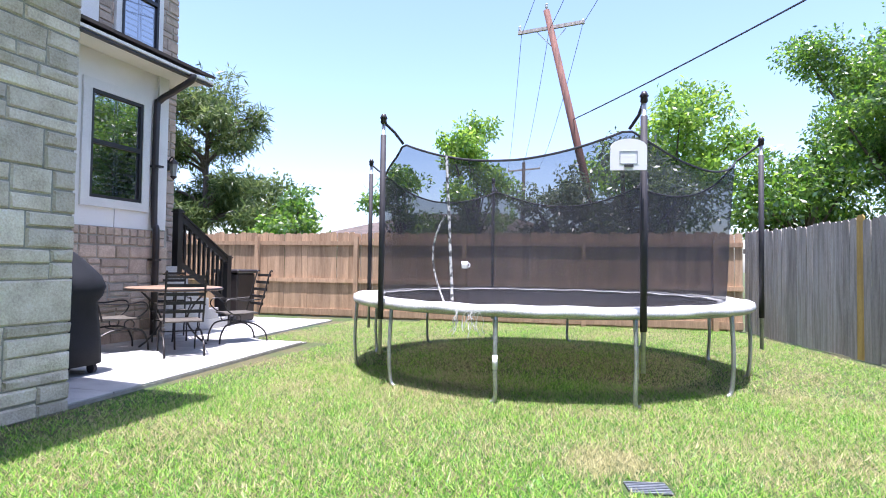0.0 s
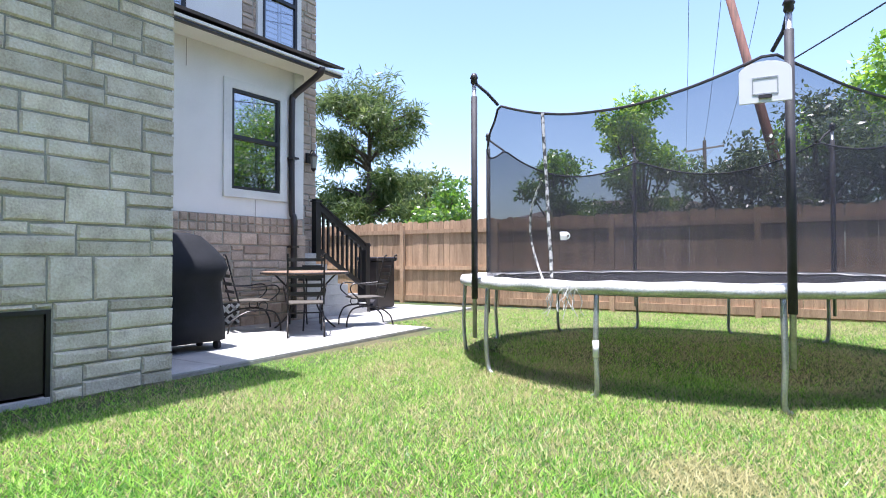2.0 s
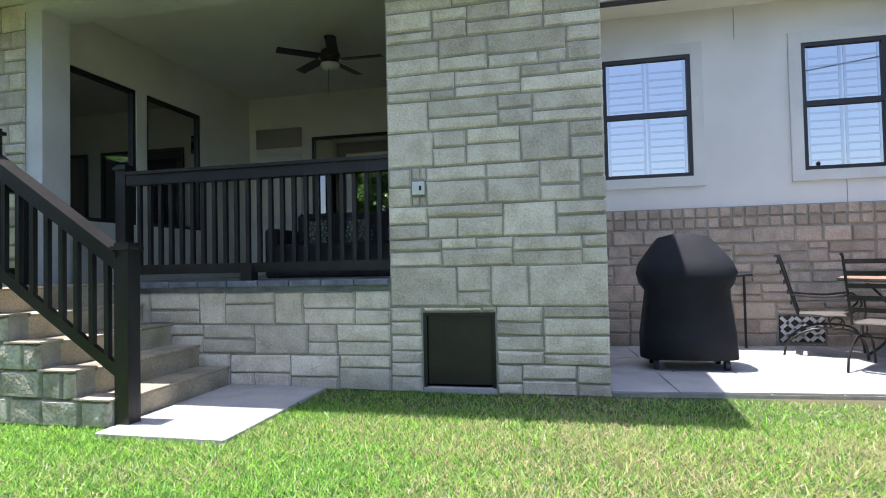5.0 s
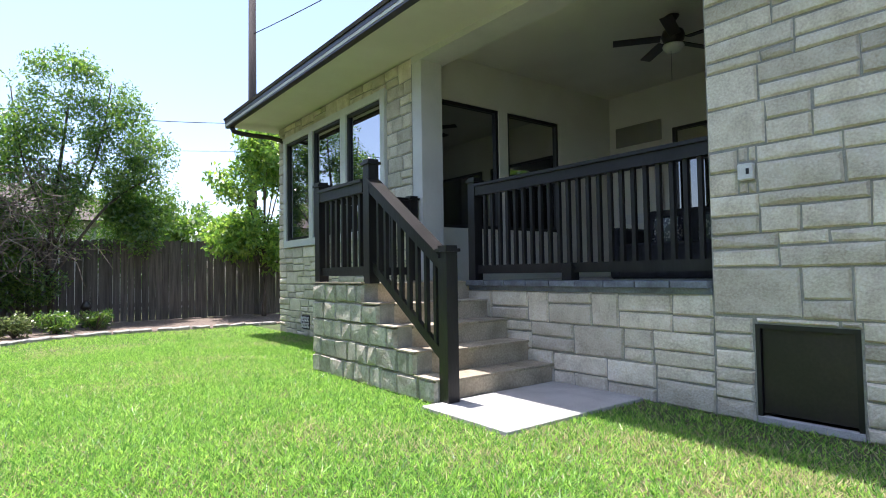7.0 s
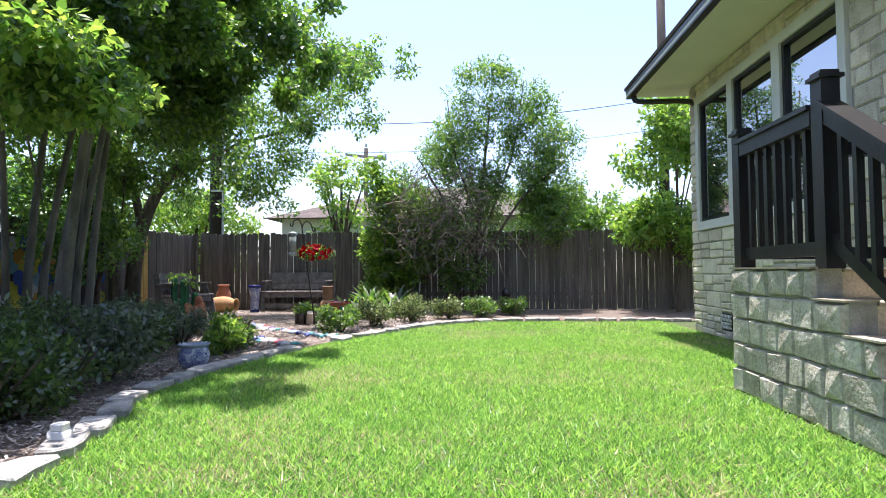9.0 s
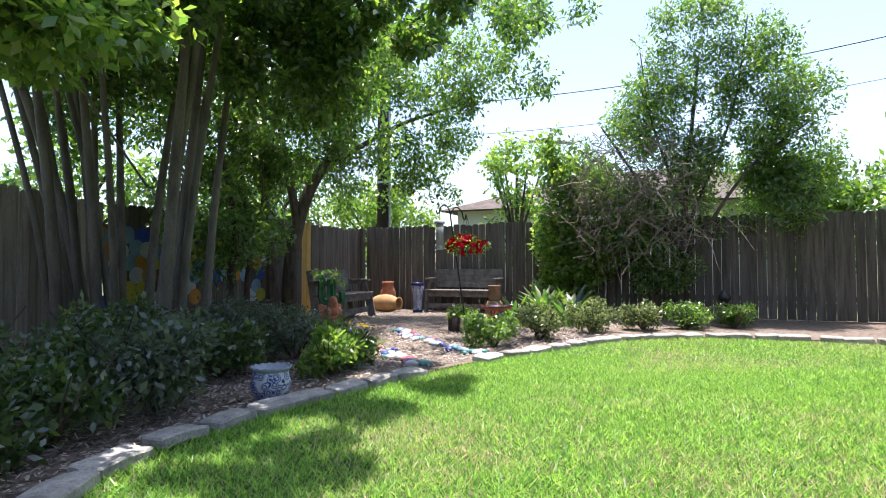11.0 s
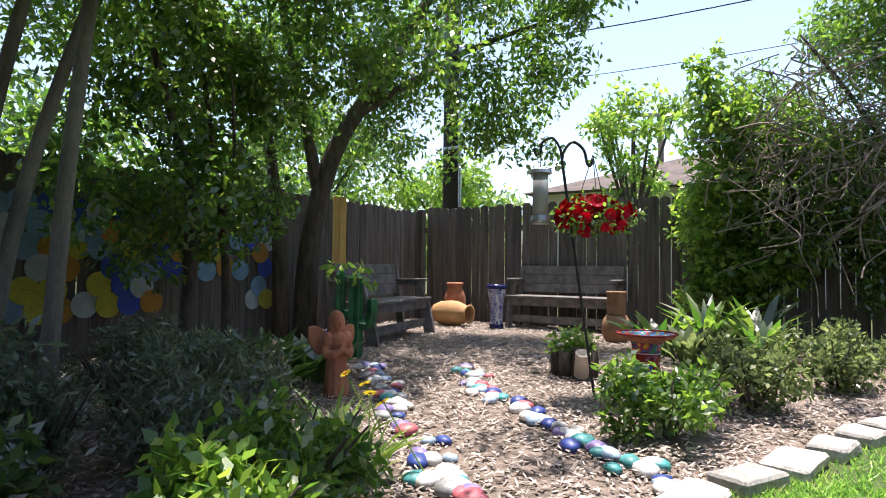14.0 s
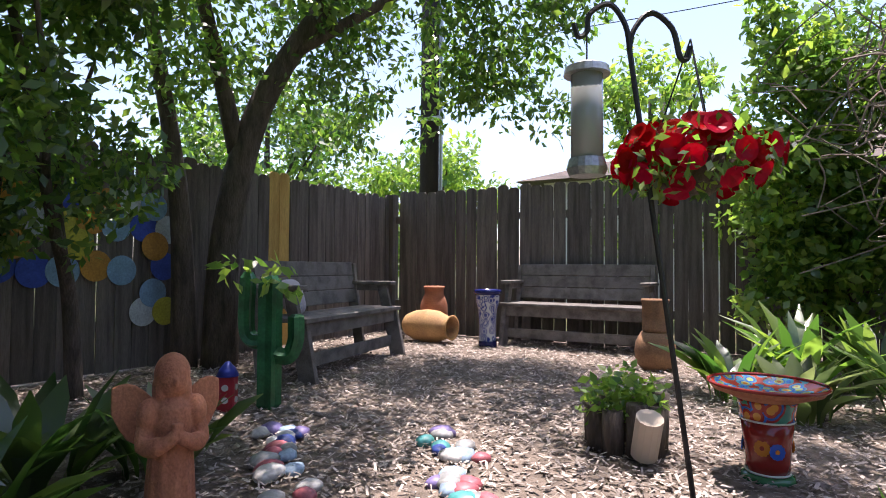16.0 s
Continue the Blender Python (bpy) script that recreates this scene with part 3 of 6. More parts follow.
roof("roof_porch", "brown shingle roof over the porch", [(-3.2, -5.95, 3.86), (-3.2, 4.42, 3.86), (-7.4, 4.42, 5.3), (-7.4, -2.8, 5.3)])
roof("roof_bay_end", "brown shingle hip of the roof", [(-8.4, -5.95, 3.86), (-3.2, -5.95, 3.86), (-7.4, -2.8, 5.3)])
spout = thing("downspout", "dark bronze downspout under the eave", "downspout")
part("elbow", tube(bmesh.new(), curve([(-3.3, -5.8, 3.74), (-3.35, -5.76, 3.64), (-3.6, -5.6, 3.58), (-3.95, -5.5, 3.55), (-4.15, -5.46, 3.45), (-4.2, -5.44, 3.0)], 5), 0.045), BRONZE, spout, smooth=True)
part("pipe", tube(bmesh.new(), [(-4.2, -5.44, 3.0), (-4.2, -5.44, 0.0)], 0.045), BRONZE, spout, smooth=True)

# patio wing: stone base, white wall, eave, upper storey
PX = -6.76
W0, W1, WT = 2.04, 3.50, 1.66
WIN = [(4.45, 5.46), (6.64, 7.50)]
wing = wall("wall_wing", "white painted wall of the patio wing", (PX - 0.3, PX, 4.0, 7.94, WT - 0.01, W0), (PX - 0.3, PX, 4.0, 7.94, W1, 4.06), (PX - 0.3, PX, 5.46, 6.64, W0, W1), (PX - 0.3, PX, 7.50, 7.94, W0, W1), (PX - 0.3, PX, 4.0, 4.45, W0, W1), mat=STUCCO)
wingbase = wall("wall_wing_base", "tan stone base of the patio wing", (PX - 0.25, PX + 0.02, 4.2, 8.00, 0, WT))
stone_wall(wingbase, facing_x(PX + 0.02), 4.27, 8.02, 0, 1.41, [(6.30, 6.78, 0.08, 0.40)], BRICKSTONE, 13, 0.10, 0.17, 0.2, 0.5, 0.014)
sq = [stone_mesh(0.118, 0.112, 0.022, random.Random(k), BRICKSTONE, 0.003) for k in range(6)]
for r in range(2):
    for i in range(28):
        piece("brick", sq[(i * 5 + r) % 6], wingbase, pose(PX + 0.02, 4.33 + 0.132 * i, 1.475 + 0.124 * r))
window("window_8", "dark window with white shutters behind", 1.01, W1 - W0, pose(PX + 0.02, 4.45, W0), (0.76,), True)
window("window_9", "dark window with white shutters behind", 0.86, W1 - W0, pose(PX + 0.02, 6.64, W0), (0.76,), True)
wall("trim_wing", "flat white window surround", *[s for a, b in WIN for s in ((PX, PX + 0.035, a - 0.13, b + 0.13, W0 - 0.12, W0), (PX, PX + 0.035, a - 0.13, b + 0.13, W1, W1 + 0.13), (PX, PX + 0.035, a - 0.13, a, W0, W1), (PX, PX + 0.035, b, b + 0.13, W0, W1))], mat=TRIM)
wall("trim_wing_joint", "thin joint in the white panels", (PX, PX + 0.004, 7.06, 7.068, WT, W0 - 0.125), (PX, PX + 0.004, 5.95, 5.958, W1 + 0.13, 4.0), mat=MORTAR)
wall("trim_wing_corner", "white corner board", (PX - 0.3, PX + 0.03, 7.78, 7.97, WT + 0.01, 4.02), mat=TRIM)
wall("trim_wing_soffit", "cream soffit of the patio wing", (PX - 0.3, PX + 0.55, 4.3, 8.34, 4.02, 4.06), mat=PORCHPAINT)
gutter("rain_gutter", (PX + 0.53, 8.36, 4.0), (PX + 0.53, 4.3, 4.0))
roof("roof_wing", "brown shingle roof of the patio wing", [(PX + 0.56, 4.3, 4.11), (PX + 0.56, 8.36, 4.11), (-7.4, 8.36, 4.5), (-7.4, 4.3, 4.5)])
spout = thing("downspout", "dark bronze downspout on the white wall", "downspout")
part("pipe", tube(bmesh.new(), curve([(PX + 0.58, 7.86, 4.02), (PX + 0.55, 7.85, 3.93), (PX + 0.3, 7.78, 3.76), (PX + 0.10, 7.72, 3.62), (PX + 0.07, 7.70, 3.42), (PX + 0.07, 7.70, 1.85), (PX + 0.12, 7.70, 1.58), (PX + 0.12, 7.70, 0.1)], 6), 0.05, 8), BRONZE, spout, smooth=True)
for z in (1.2, 2.6):
    part("strap", boxes((PX + 0.02, PX + 0.17, 7.64, 7.76, z, z + 0.03)), BRONZE, spout)
screen = thing("crawl_vent", "white pierced crawl-space vent block behind the chairs", "vent", m=pose(PX + 0.04, 6.54, 0.24))
part("block", boxes((-0.02, 0.0, -0.23, 0.23, -0.15, 0.15)), DARKROOM, screen)
bm = bmesh.new()
for k in range(-1, 2):
    for s in (-1, 1):
        for z in (-0.07, 0.07):
            box(bm, 0, 0.02, -0.09, 0.09, -0.018, 0.018, m=pose(0, 0.15 * k, z, 43 * s))
part("lattice", bm, TRIM, screen)

# upper storey and stone corner behind
upper = wall("wall_upper", "white upper-storey wall", (-8.0, -7.4, -2.8, 7.27, 4.1, 7.4), mat=STUCCO)
corner = wall("wall_corner_stone", "tan stone corner of the two-storey house", (-8.4, -7.42, 7.27, 8.84, 0, 7.4))
stone_wall(corner, facing_x(-7.42), 7.95, 8.86, 0.9, 4.3, [], BRICKSTONE, 17, 0.10, 0.17, 0.2, 0.5, 0.014)
stone_wall(corner, facing_x(-7.42), 7.27, 8.86, 4.4, 7.4, [(7.55, 8.47, 4.4, 6.4)], BRICKSTONE, 18, 0.10, 0.17, 0.2, 0.5, 0.014)
window("window_10", "dark upper window with blinds", 0.72, 1.6, pose(-7.36, 7.65, 4.64), (0.8,), True)
window("window_11", "dark upper window with blinds", 0.95, 1.5, pose(-7.36, 5.35, 4.66), (0.75,), True)
wall("trim_upper", "white upper window surround", (-7.42, -7.37, 7.55, 7.65, 4.54, 6.4), (-7.42, -7.37, 8.37, 8.47, 4.54, 6.4), (-7.42, -7.37, 7.65, 8.37, 4.54, 4.64), mat=TRIM)
roof("roof_main", "brown shingle main roof", [(-6.8, -3.4, 7.4), (-6.8, 9.4, 7.4), (-10, 6.5, 9.4), (-10, 0, 9.4)])
gutter("rain_gutter", (-6.78, 9.4, 7.33), (-6.78, 4.0, 7.33))
wall("wall_house_core", "closed inner house wall", (-12, -8.4, -5.1, 8.8, 0, 7.4), mat=STUCCO)

# concrete pads
setting(tagged(part("pavement_stair_pad", boxes((-4.1, -2.62, 1.02, 1.95, -0.03, 0.03), bevel=0.008), CONCRETE), "pale concrete pad at the porch stairs"))
patio = setting(tagged(part("pavement_patio", boxes((PX - 0.1, -4.16, 4.3, 8.40, -0.04, 0.028)), MORTAR), "pale concrete paver patio"))
paver = [mesh_of("paver", boxes((-0.395, 0.395, -w / 2 + 0.004, w / 2 - 0.004, 0, 0.02), bevel=0.004), CONCRETE) for w in (0.5, 0.66)]
for i in range(3):
    y = 4.3
    k = i
    while y < 8.4:
        w = (0.5, 0.66)[k % 2]
        if y + w > 8.47:
            break
        piece("paver", paver[k % 2], patio, pose(-4.56 - 0.8 * i, y + w / 2, 0.028))
        y += w
        k += 1
patio.matrix_world = Matrix.Translation((-4.16, 4.3, 0)) @ Matrix.Rotation(radians(4.2), 4, "Z") @ Matrix.Translation((4.16, -4.3, 0))
path = setting(tagged(part("pavement_side_path", boxes((-9.0, -5.2, 8.41, 11.6, -0.04, 0.04), bevel=0.008), CONCRETE), "pale concrete side path"))
path.matrix_world = patio.matrix_world.copy()


# ---------------- porch stairs and black railings ----------------
stairs = setting(tagged(new("stairs_porch"), "tan tiled porch stairs with split-stone sides"))
RISE, GO = 0.189, 0.29
for i in range(5):
    y1 = 1.0 - GO * i
    y0 = -1.25
    part("riser", boxes((-4.12, -2.95, y0, y1, RISE * i, RISE * (i + 1) - 0.02)), STEPTILE, stairs)
    for k in range(3):
        part("tread_tile", boxes((-4.12 + 0.39 * k + 0.002, -4.12 + 0.39 * (k + 1) - 0.002, y1 - GO - 0.0 if i < 4 else y0, y1 + 0.015, RISE * (i + 1) - 0.02, RISE * (i + 1)), bevel=0.003), STEPTILE, stairs)
    side = part("cheek", boxes((-2.95, -2.80, y0, y1, RISE * i, RISE * (i + 1))), MORTAR, stairs, "split-faced limestone cheek")
    stone_wall(side, facing_x(-2.80), y0 if i < 4 else y0, y1, RISE * i, RISE * (i + 1), [], ROUGHSTONE, 31 + i, 0.3, 0.19, 0.16, 0.36, 0.010, 0.03, 0.009)
    part("cheek_cap", boxes((-2.96, -2.76, y1 - GO if i < 4 else y0, y1 + 0.01, RISE * (i + 1), RISE * (i + 1) + 0.012)), STEPTILE, stairs)


def post(bm, x, y, z0, z1, s=0.055):
    box(bm, x - s, x + s, y - s, y + s, z0, z1 - 0.05)
    box(bm, x - s - 0.018, x + s + 0.018, y - s - 0.018, y + s + 0.018, z1 - 0.05, z1 - 0.025)
    box(bm, x - s, x + s, y - s, y + s, z1 - 0.025, z1)


def bar(bm, a, b, w, h):
    """A rectangular bar from a to b, w across and h high."""
    a, b = Vector(a), Vector(b)
    d = (b - a).normalized()
    s = Vector((d.y, -d.x, 0)).normalized() * w / 2
    u = Vector((0, 0, h / 2))
    vs = [bm.verts.new(p + i * s + j * u) for p in (a, b) for i, j in ((-1, -1), (1, -1), (1, 1), (-1, 1))]
    for q in ((0, 1, 2, 3), (7, 6, 5, 4), (0, 4, 5, 1), (1, 5, 6, 2), (2, 6, 7, 3), (3, 7, 4, 0)):
        bm.faces.new([vs[i] for i in q])


def railing(name, label, p0, p1, top, low, step=0.115, posts=(), flat=0.035):
    """A run of railing from p0 to p1 (floor points): top and bottom rail heights, balusters between."""
    root = thing(name, label, "railing")
    p0, p1 = Vector(p0), Vector(p1)
    bm = bmesh.new()
    bar(bm, p0 + Vector((0, 0, top)), p1 + Vector((0, 0, top)), 0.10, 0.10)
    bar(bm, p0 + Vector((0, 0, top + 0.065)), p1 + Vector((0, 0, top + 0.065)), 0.14, 0.03)
    bmesh.ops.recalc_face_normals(bm, faces=bm.faces)
    part("top_rail", bm, BLACKWOOD, root)
    bm = bmesh.new()
    bar(bm, p0 + Vector((0, 0, low)), p1 + Vector((0, 0, low)), 0.04, 0.09)
    bmesh.ops.recalc_face_normals(bm, faces=bm.faces)
    part("bottom_rail", bm, BLACKWOOD, root)
    n = max(1, int((p1 - p0).to_2d().length / step))
    me = mesh_of("baluster", boxes((-0.018, 0.018, -0.018, 0.018, low, top)), BLACKWOOD)
    for i in range(1, n):
        piece("baluster", me, root, Matrix.Translation(p0.lerp(p1, i / n)))
    for x, y, z0, z1 in posts:
        bm = bmesh.new()
        post(bm, x, y, z0, z1)
        part("post", bm, BLACKWOOD, root)
    return root


railing("stair_railing", "black wooden railing sloping beside the porch stairs", (-2.86, -0.10, 0.945), (-2.86, 1.03, 0.17), 0.93, 0.18, 0.115, [(-2.86, 1.06, 0.03, 1.25), (-2.86, -0.12, 0.945, 2.13)])
railing("landing_railing", "black wooden railing on the stair landing", (-2.86, -0.2, 0.945), (-2.86, -1.18, 0.945), 0.93, 0.12, 0.115, [(-2.86, -1.20, 0.945, 2.05)])
railing("landing_railing", "black wooden railing across the back of the landing", (-2.92, -1.20, 0.945), (-4.0, -1.20, 0.945), 0.93, 0.12, 0.115, [(-4.04, -1.16, 0.945, 1.98)])
railing("porch_railing", "black wooden railing along the porch edge", (-4.22, -0.12, 0.945), (-4.22, 2.53, 0.945), 0.98, 0.12, 0.115, [(-4.22, -0.18, 0.945, 2.08), (-4.22, 1.15, 0.945, 1.1)])
railing("stair_railing", "black wooden railing sloping beside the side stairs", (-6.85, 8.40, 1.0), (-6.85, 9.55, 0.32), 0.90, 0.18, 0.105, [(-6.85, 9.58, 0.04, 1.32), (-6.85, 8.36, 1.0, 2.04)])
side = setting(tagged(new("stairs_side"), "grey concrete side stairs"))
for i in range(6):
    part("step", boxes((-7.9, -6.78, 8.05, 9.55 - 0.25 * i, 0.04 + 0.18 * i, 0.04 + 0.18 * (i + 1)), bevel=0.008), CONCRETE, side)

# ---------------- fences ----------------
fence("fence_back", "tan cedar fence with rails and posts towards the garden", (2.2, 13.0), (-11.5, 12.0), 1.86, NEWWOOD, [(0.05, 0.04, 0.14), (0.78, 0.045, 0.09), (1.62, 0.045, 0.09)], 2.45, side=1, seed=3)
fence("fence_right", "weathered grey board fence", (6.5, -4.0), (2.2, 13.0), 1.86, OLDWOOD, [(0.35, 0.04, 0.09), (1.5, 0.04, 0.09)], 0, side=-1, seed=4, wild=0.03, special={98: YELLOWWOOD})
# the next two runs carry their shade in the board colour
fence("fence_mural", "weathered board fence with a painted mural, shade in its colour", (6.25, -10.36), (6.5, -4.0), 1.84, SHADEWOOD, [(0.35, 0.04, 0.09), (1.5, 0.04, 0.09)], 0, side=-1, seed=5, special={13: YELLOWWOOD, 14: YELLOWWOOD}, gap=0.006)
fence("fence_garden", "weathered brown board fence behind the garden, shade in its colour", (-7.5, -10.42), (6.25, -10.36), 1.88, SHADEWOOD, [(0.35, 0.04, 0.09), (1.5, 0.04, 0.09)], 0, side=-1, seed=6, gap=0.008, wide_gap=0.003)
fence("fence_house", "weathered board fence closing the yard beside the house", (-11.5, 12.0), (-11.5, -10.4), 1.86, OLDWOOD, seed=8)


# ---------------- trampoline ----------------
tramp = thing("trampoline", "round trampoline with faded white pad and black net", "trampoline", m=pose(-0.93, 8.01, 0, 0, 0, -1.4))
TR, RIM = 2.27, 0.82
bm = bmesh.new()
ring = [(TR * math.cos(a), TR * math.sin(a), RIM - 0.05) for a in (2 * math.pi * k / 72 for k in range(73))]
part("frame_ring", tube(bm, ring, 0.026, 8), GALV, tramp, smooth=True)
bm = bmesh.new()
lathe(bm, [(TR - 0.30, RIM + 0.01), (TR - 0.2, RIM + 0.022), (TR, RIM + 0.025), (TR + 0.04, RIM + 0.02), (TR + 0.05, RIM - 0.03), (TR + 0.04, RIM - 0.055), (TR + 0.03, RIM - 0.05), (TR - 0.3, RIM - 0.005)], 96, caps=False)
for v in bm.verts:
    a = math.atan2(v.co.y, v.co.x)
    v.co.z += 0.012 * noise.noise(Vector((a * 5, v.co.length, 0))) + 0.004 * math.sin(a * 23)
part("pad", bm, PADWHITE, tramp, "worn faded white spring pad", smooth=True)
part("mat", lathe(bmesh.new(), [(0.001, RIM - 0.03), (1.0, RIM - 0.02), (TR - 0.27, RIM - 0.012), (TR - 0.27, RIM - 0.006), (0.001, RIM - 0.02)], 64), MATBLACK, tramp, "black jumping mat", smooth=True)
mn, ml = MATBLACK.node_tree.nodes, MATBLACK.node_tree.links
weave, wmix = mn.new("ShaderNodeBsdfTransparent"), mn.new("ShaderNodeMixShader")
wmix.inputs[0].default_value = 0.64
ml.new(weave.outputs[0], wmix.inputs[1])
ml.new(mn["Principled BSDF"].outputs[0], wmix.inputs[2])
ml.new(wmix.outputs[0], mn["Material Output"].inputs["Surface"])
LEGS = [-121 + 30 * k for k in range(12)]
for k, d in enumerate(LEGS):
    a = radians(d)
    c, s = math.cos(a), math.sin(a)
    part("leg", tube(bmesh.new(), curve([(TR * c, TR * s, RIM - 0.05), ((TR + 0.02) * c, (TR + 0.02) * s, 0.35), ((TR + 0.0) * c, (TR + 0.0) * s, 0.06), ((TR - 0.02) * c - 0.05 * s * (-1) ** k, (TR - 0.02) * s + 0.05 * c * (-1) ** k, 0.0)], 5), 0.020, 8), GALV, tramp, smooth=True)
POLES = [-121, -61, -1, 59, 119, 179]
PR = TR + 0.13
for d in POLES:
    a = radians(d)
    c, s = math.cos(a), math.sin(a)
    p = part("pole", rod(bmesh.new(), (PR * c, PR * s, 0.32), (PR * c, PR * s, 2.57), 0.019), GALV, tramp, smooth=True)
    part("foam_sleeve", rod(bmesh.new(), (PR * c, PR * s, 0.66), (PR * c, PR * s, 2.45), 0.028, seg=12), BLACKFOAM, p, "black foam sleeve", smooth=True)
    part("cap", lathe(bmesh.new(), [(0.02, 0), (0.032, 0.02), (0.028, 0.05), (0.038, 0.06), (0.02, 0.1), (0.0001, 0.105)], 10, pose(PR * c, PR * s, 2.555)), BRONZE, p, "dark pole cap", smooth=True)
    part("strap", tube(bmesh.new(), [(PR * c, PR * s, 2.58), ((PR - 0.12) * c - 0.02 * s, (PR - 0.12) * s + 0.02 * c, 2.49), ((PR - 0.24) * c, (PR - 0.24) * s, 2.40)], 0.014), BLACKFOAM, p)
net_mat = bpy.data.materials.new("net")
net_mat.use_nodes = True
nn, nl = net_mat.node_tree.nodes, net_mat.node_tree.links
hole = nn.new("ShaderNodeBsdfTransparent")
mixn = nn.new("ShaderNodeMixShader")
mixn.inputs[0].default_value = 0.6
nn["Principled BSDF"].inputs["Base Color"].default_value = (0.02, 0.02, 0.026, 1)
nn["Principled BSDF"].inputs["Roughness"].default_value = 0.8
nl.new(hole.outputs[0], mixn.inputs[1])
nl.new(nn["Principled BSDF"].outputs[0], mixn.inputs[2])
nl.new(mixn.outputs[0], nn["Material Output"].inputs["Surface"])
NR = TR - 0.12


def net_point(a, f):
    """The net hangs between the poles: its top sags and it draws in between them."""
    k = ((math.degrees(a) + 121) % 60) / 60
    sag = 4 * k * (1 - k)
    top = 2.40 - 0.25 * sag
    r = NR - 0.12 * (1 - f) - 0.13 * sag * f + 0.015 * noise.noise(Vector((a * 7, f * 4, 2)))
    return Vector((r * math.cos(a), r * math.sin(a), RIM + 0.0 + (top - RIM) * f))


bm = bmesh.new()
rows = [[bm.verts.new(net_point(2 * math.pi * k / 144, f / 12)) for k in range(144)] for f in range(13)]
for a, b in zip(rows, rows[1:]):
    for k in range(144):
        bm.faces.new((a[k], a[(k + 1) % 144], b[(k + 1) % 144], b[k]))
net = part("safety_net", bm, net_mat, tramp, "see-through black net", smooth=True)
part("net_hem", tube(bmesh.new(), [net_point(2 * math.pi * k / 144, 1) for k in range(145)], 0.011), BLACKFOAM, net)


# ---------------- garden bed ----------------
edging = curve([(p.x, p.y, 0) for p in EDGE[20:]], 1)
run, nxt, k = 0.0, 0.0, 0
for a, b in zip(edging, edging[1:]):
    d = b - a
    while nxt < run + d.length and k < 34:
        p = a + d.normalized() * (nxt - run)
        w = random.uniform(0.24, 0.38)
        if -4.30 < p.y < -3.45:
            nxt += 0.1
            continue
        ang = math.degrees(math.atan2(d.y, d.x))
        bm = boxes((-w / 2, w / 2, -0.10, 0.085, 0.0, 0.07), bevel=0.012)
        bmesh.ops.subdivide_edges(bm, edges=bm.edges, cuts=1, use_grid_fill=True)
        for v in bm.verts:
            v.co += 0.018 * noise.noise_vector(v.co * 8 + p * 3)
        ob = part("edging_stone", bm, EDGESTONE)
        ob.matrix_world = pose(p.x, p.y, -0.005, random.uniform(-2, 2), random.uniform(-2, 2), ang + random.uniform(-11, 11))
        tagged(ob, "pale concrete edging stone between lawn and mulch", "edging stone", "lawn edging")
        nxt += w + random.uniform(0.02, 0.07)
        k += 1
    run += d.length


def rows_of_rocks(pts, n, seed):
    rng = random.Random(seed)
    path = curve(pts, 10)
    cols = ["white", "white", "pale_blue", "navy", "teal", "violet", "grey", "rose"]
    for i in range(n):
        p = path[min(int(i / n * len(path)), len(path) - 1)]
        bm = bmesh.new()
        bmesh.ops.create_icosphere(bm, subdivisions=2, radius=1.0)
        s = rng.uniform(0.035, 0.06)
        q = Vector((rng.uniform(0, 9), 0, 0))
        for v in bm.verts:
            v.co *= 1 + 0.25 * noise.noise(v.co + q)
            v.co = Vector((v.co.x * s * 1.25, v.co.y * s, v.co.z * s * 0.62))
        c = rng.choice(cols)
        ob = part("painted_rock", bm, ROCK[c], smooth=True)
        ob.matrix_world = pose(p.x + rng.gauss(0, 0.055), p.y + rng.gauss(0, 0.055), 0.035, 0, 0, rng.uniform(0, 360))
        tagged(ob, f"{c.replace('_', ' ')} painted river rock lining the mulch path", "rock", "painted rocks along the path")


ROCK = {n: material("rock_" + n, c, tuple(x * 0.6 for x in c), 14, 60, 0.5, bump=0.1) for n, c in {"white": (0.62, 0.60, 0.56), "pale_blue": (0.33, 0.44, 0.55), "navy": (0.03, 0.06, 0.25), "teal": (0.06, 0.28, 0.27), "violet": (0.22, 0.17, 0.36), "grey": (0.3, 0.3, 0.29), "rose": (0.45, 0.12, 0.14)}.items()}
rows_of_rocks([(1.62, -3.72, 0), (1.94, -3.99, 0), (2.11, -4.18, 0), (2.8, -4.84, 0), (3.2, -5.3, 0), (3.75, -5.8, 0), (3.95, -6.08, 0)], 62, 2)
rows_of_rocks([(1.2, -4.5, 0), (1.62, -4.86, 0), (1.99, -5.12, 0), (2.5, -5.55, 0), (2.8, -5.85, 0), (3.22, -6.38, 0)], 58, 4)


def shrub(name, label, x, y, r, h, mat, n, size, seed, slim=0.5, tag="shrub", up=0.5):
    root = thing(name, label, tag, m=None)
    rng = random.Random(seed)
    for i in range(7):
        a = rng.uniform(0, 6.28)
        stem = tube(bmesh.new(), [(x, y, 0), (x + 0.4 * r * math.cos(a), y + 0.4 * r * math.sin(a), h * 0.45), (x + 0.75 * r * math.cos(a), y + 0.75 * r * math.sin(a), h * 0.8)], [0.012, 0.008, 0.004], 5)
        part("stem", stem, BARK, root)
    cs, rs = [], []
    for i in range(9):
        a, q = rng.uniform(0, 6.28), rng.uniform(0.1, 0.75) * r
        cs.append((x + q * math.cos(a), y + q * math.sin(a), rng.uniform(0.3, 0.78) * h))
        rs.append((rng.uniform(0.3, 0.5) * r, rng.uniform(0.3, 0.5) * r, rng.uniform(0.22, 0.38) * h))
    leaves("leaves", cs, rs, n, size, mat, seed, root, slim, 0.35, 0.1, up)
    return root


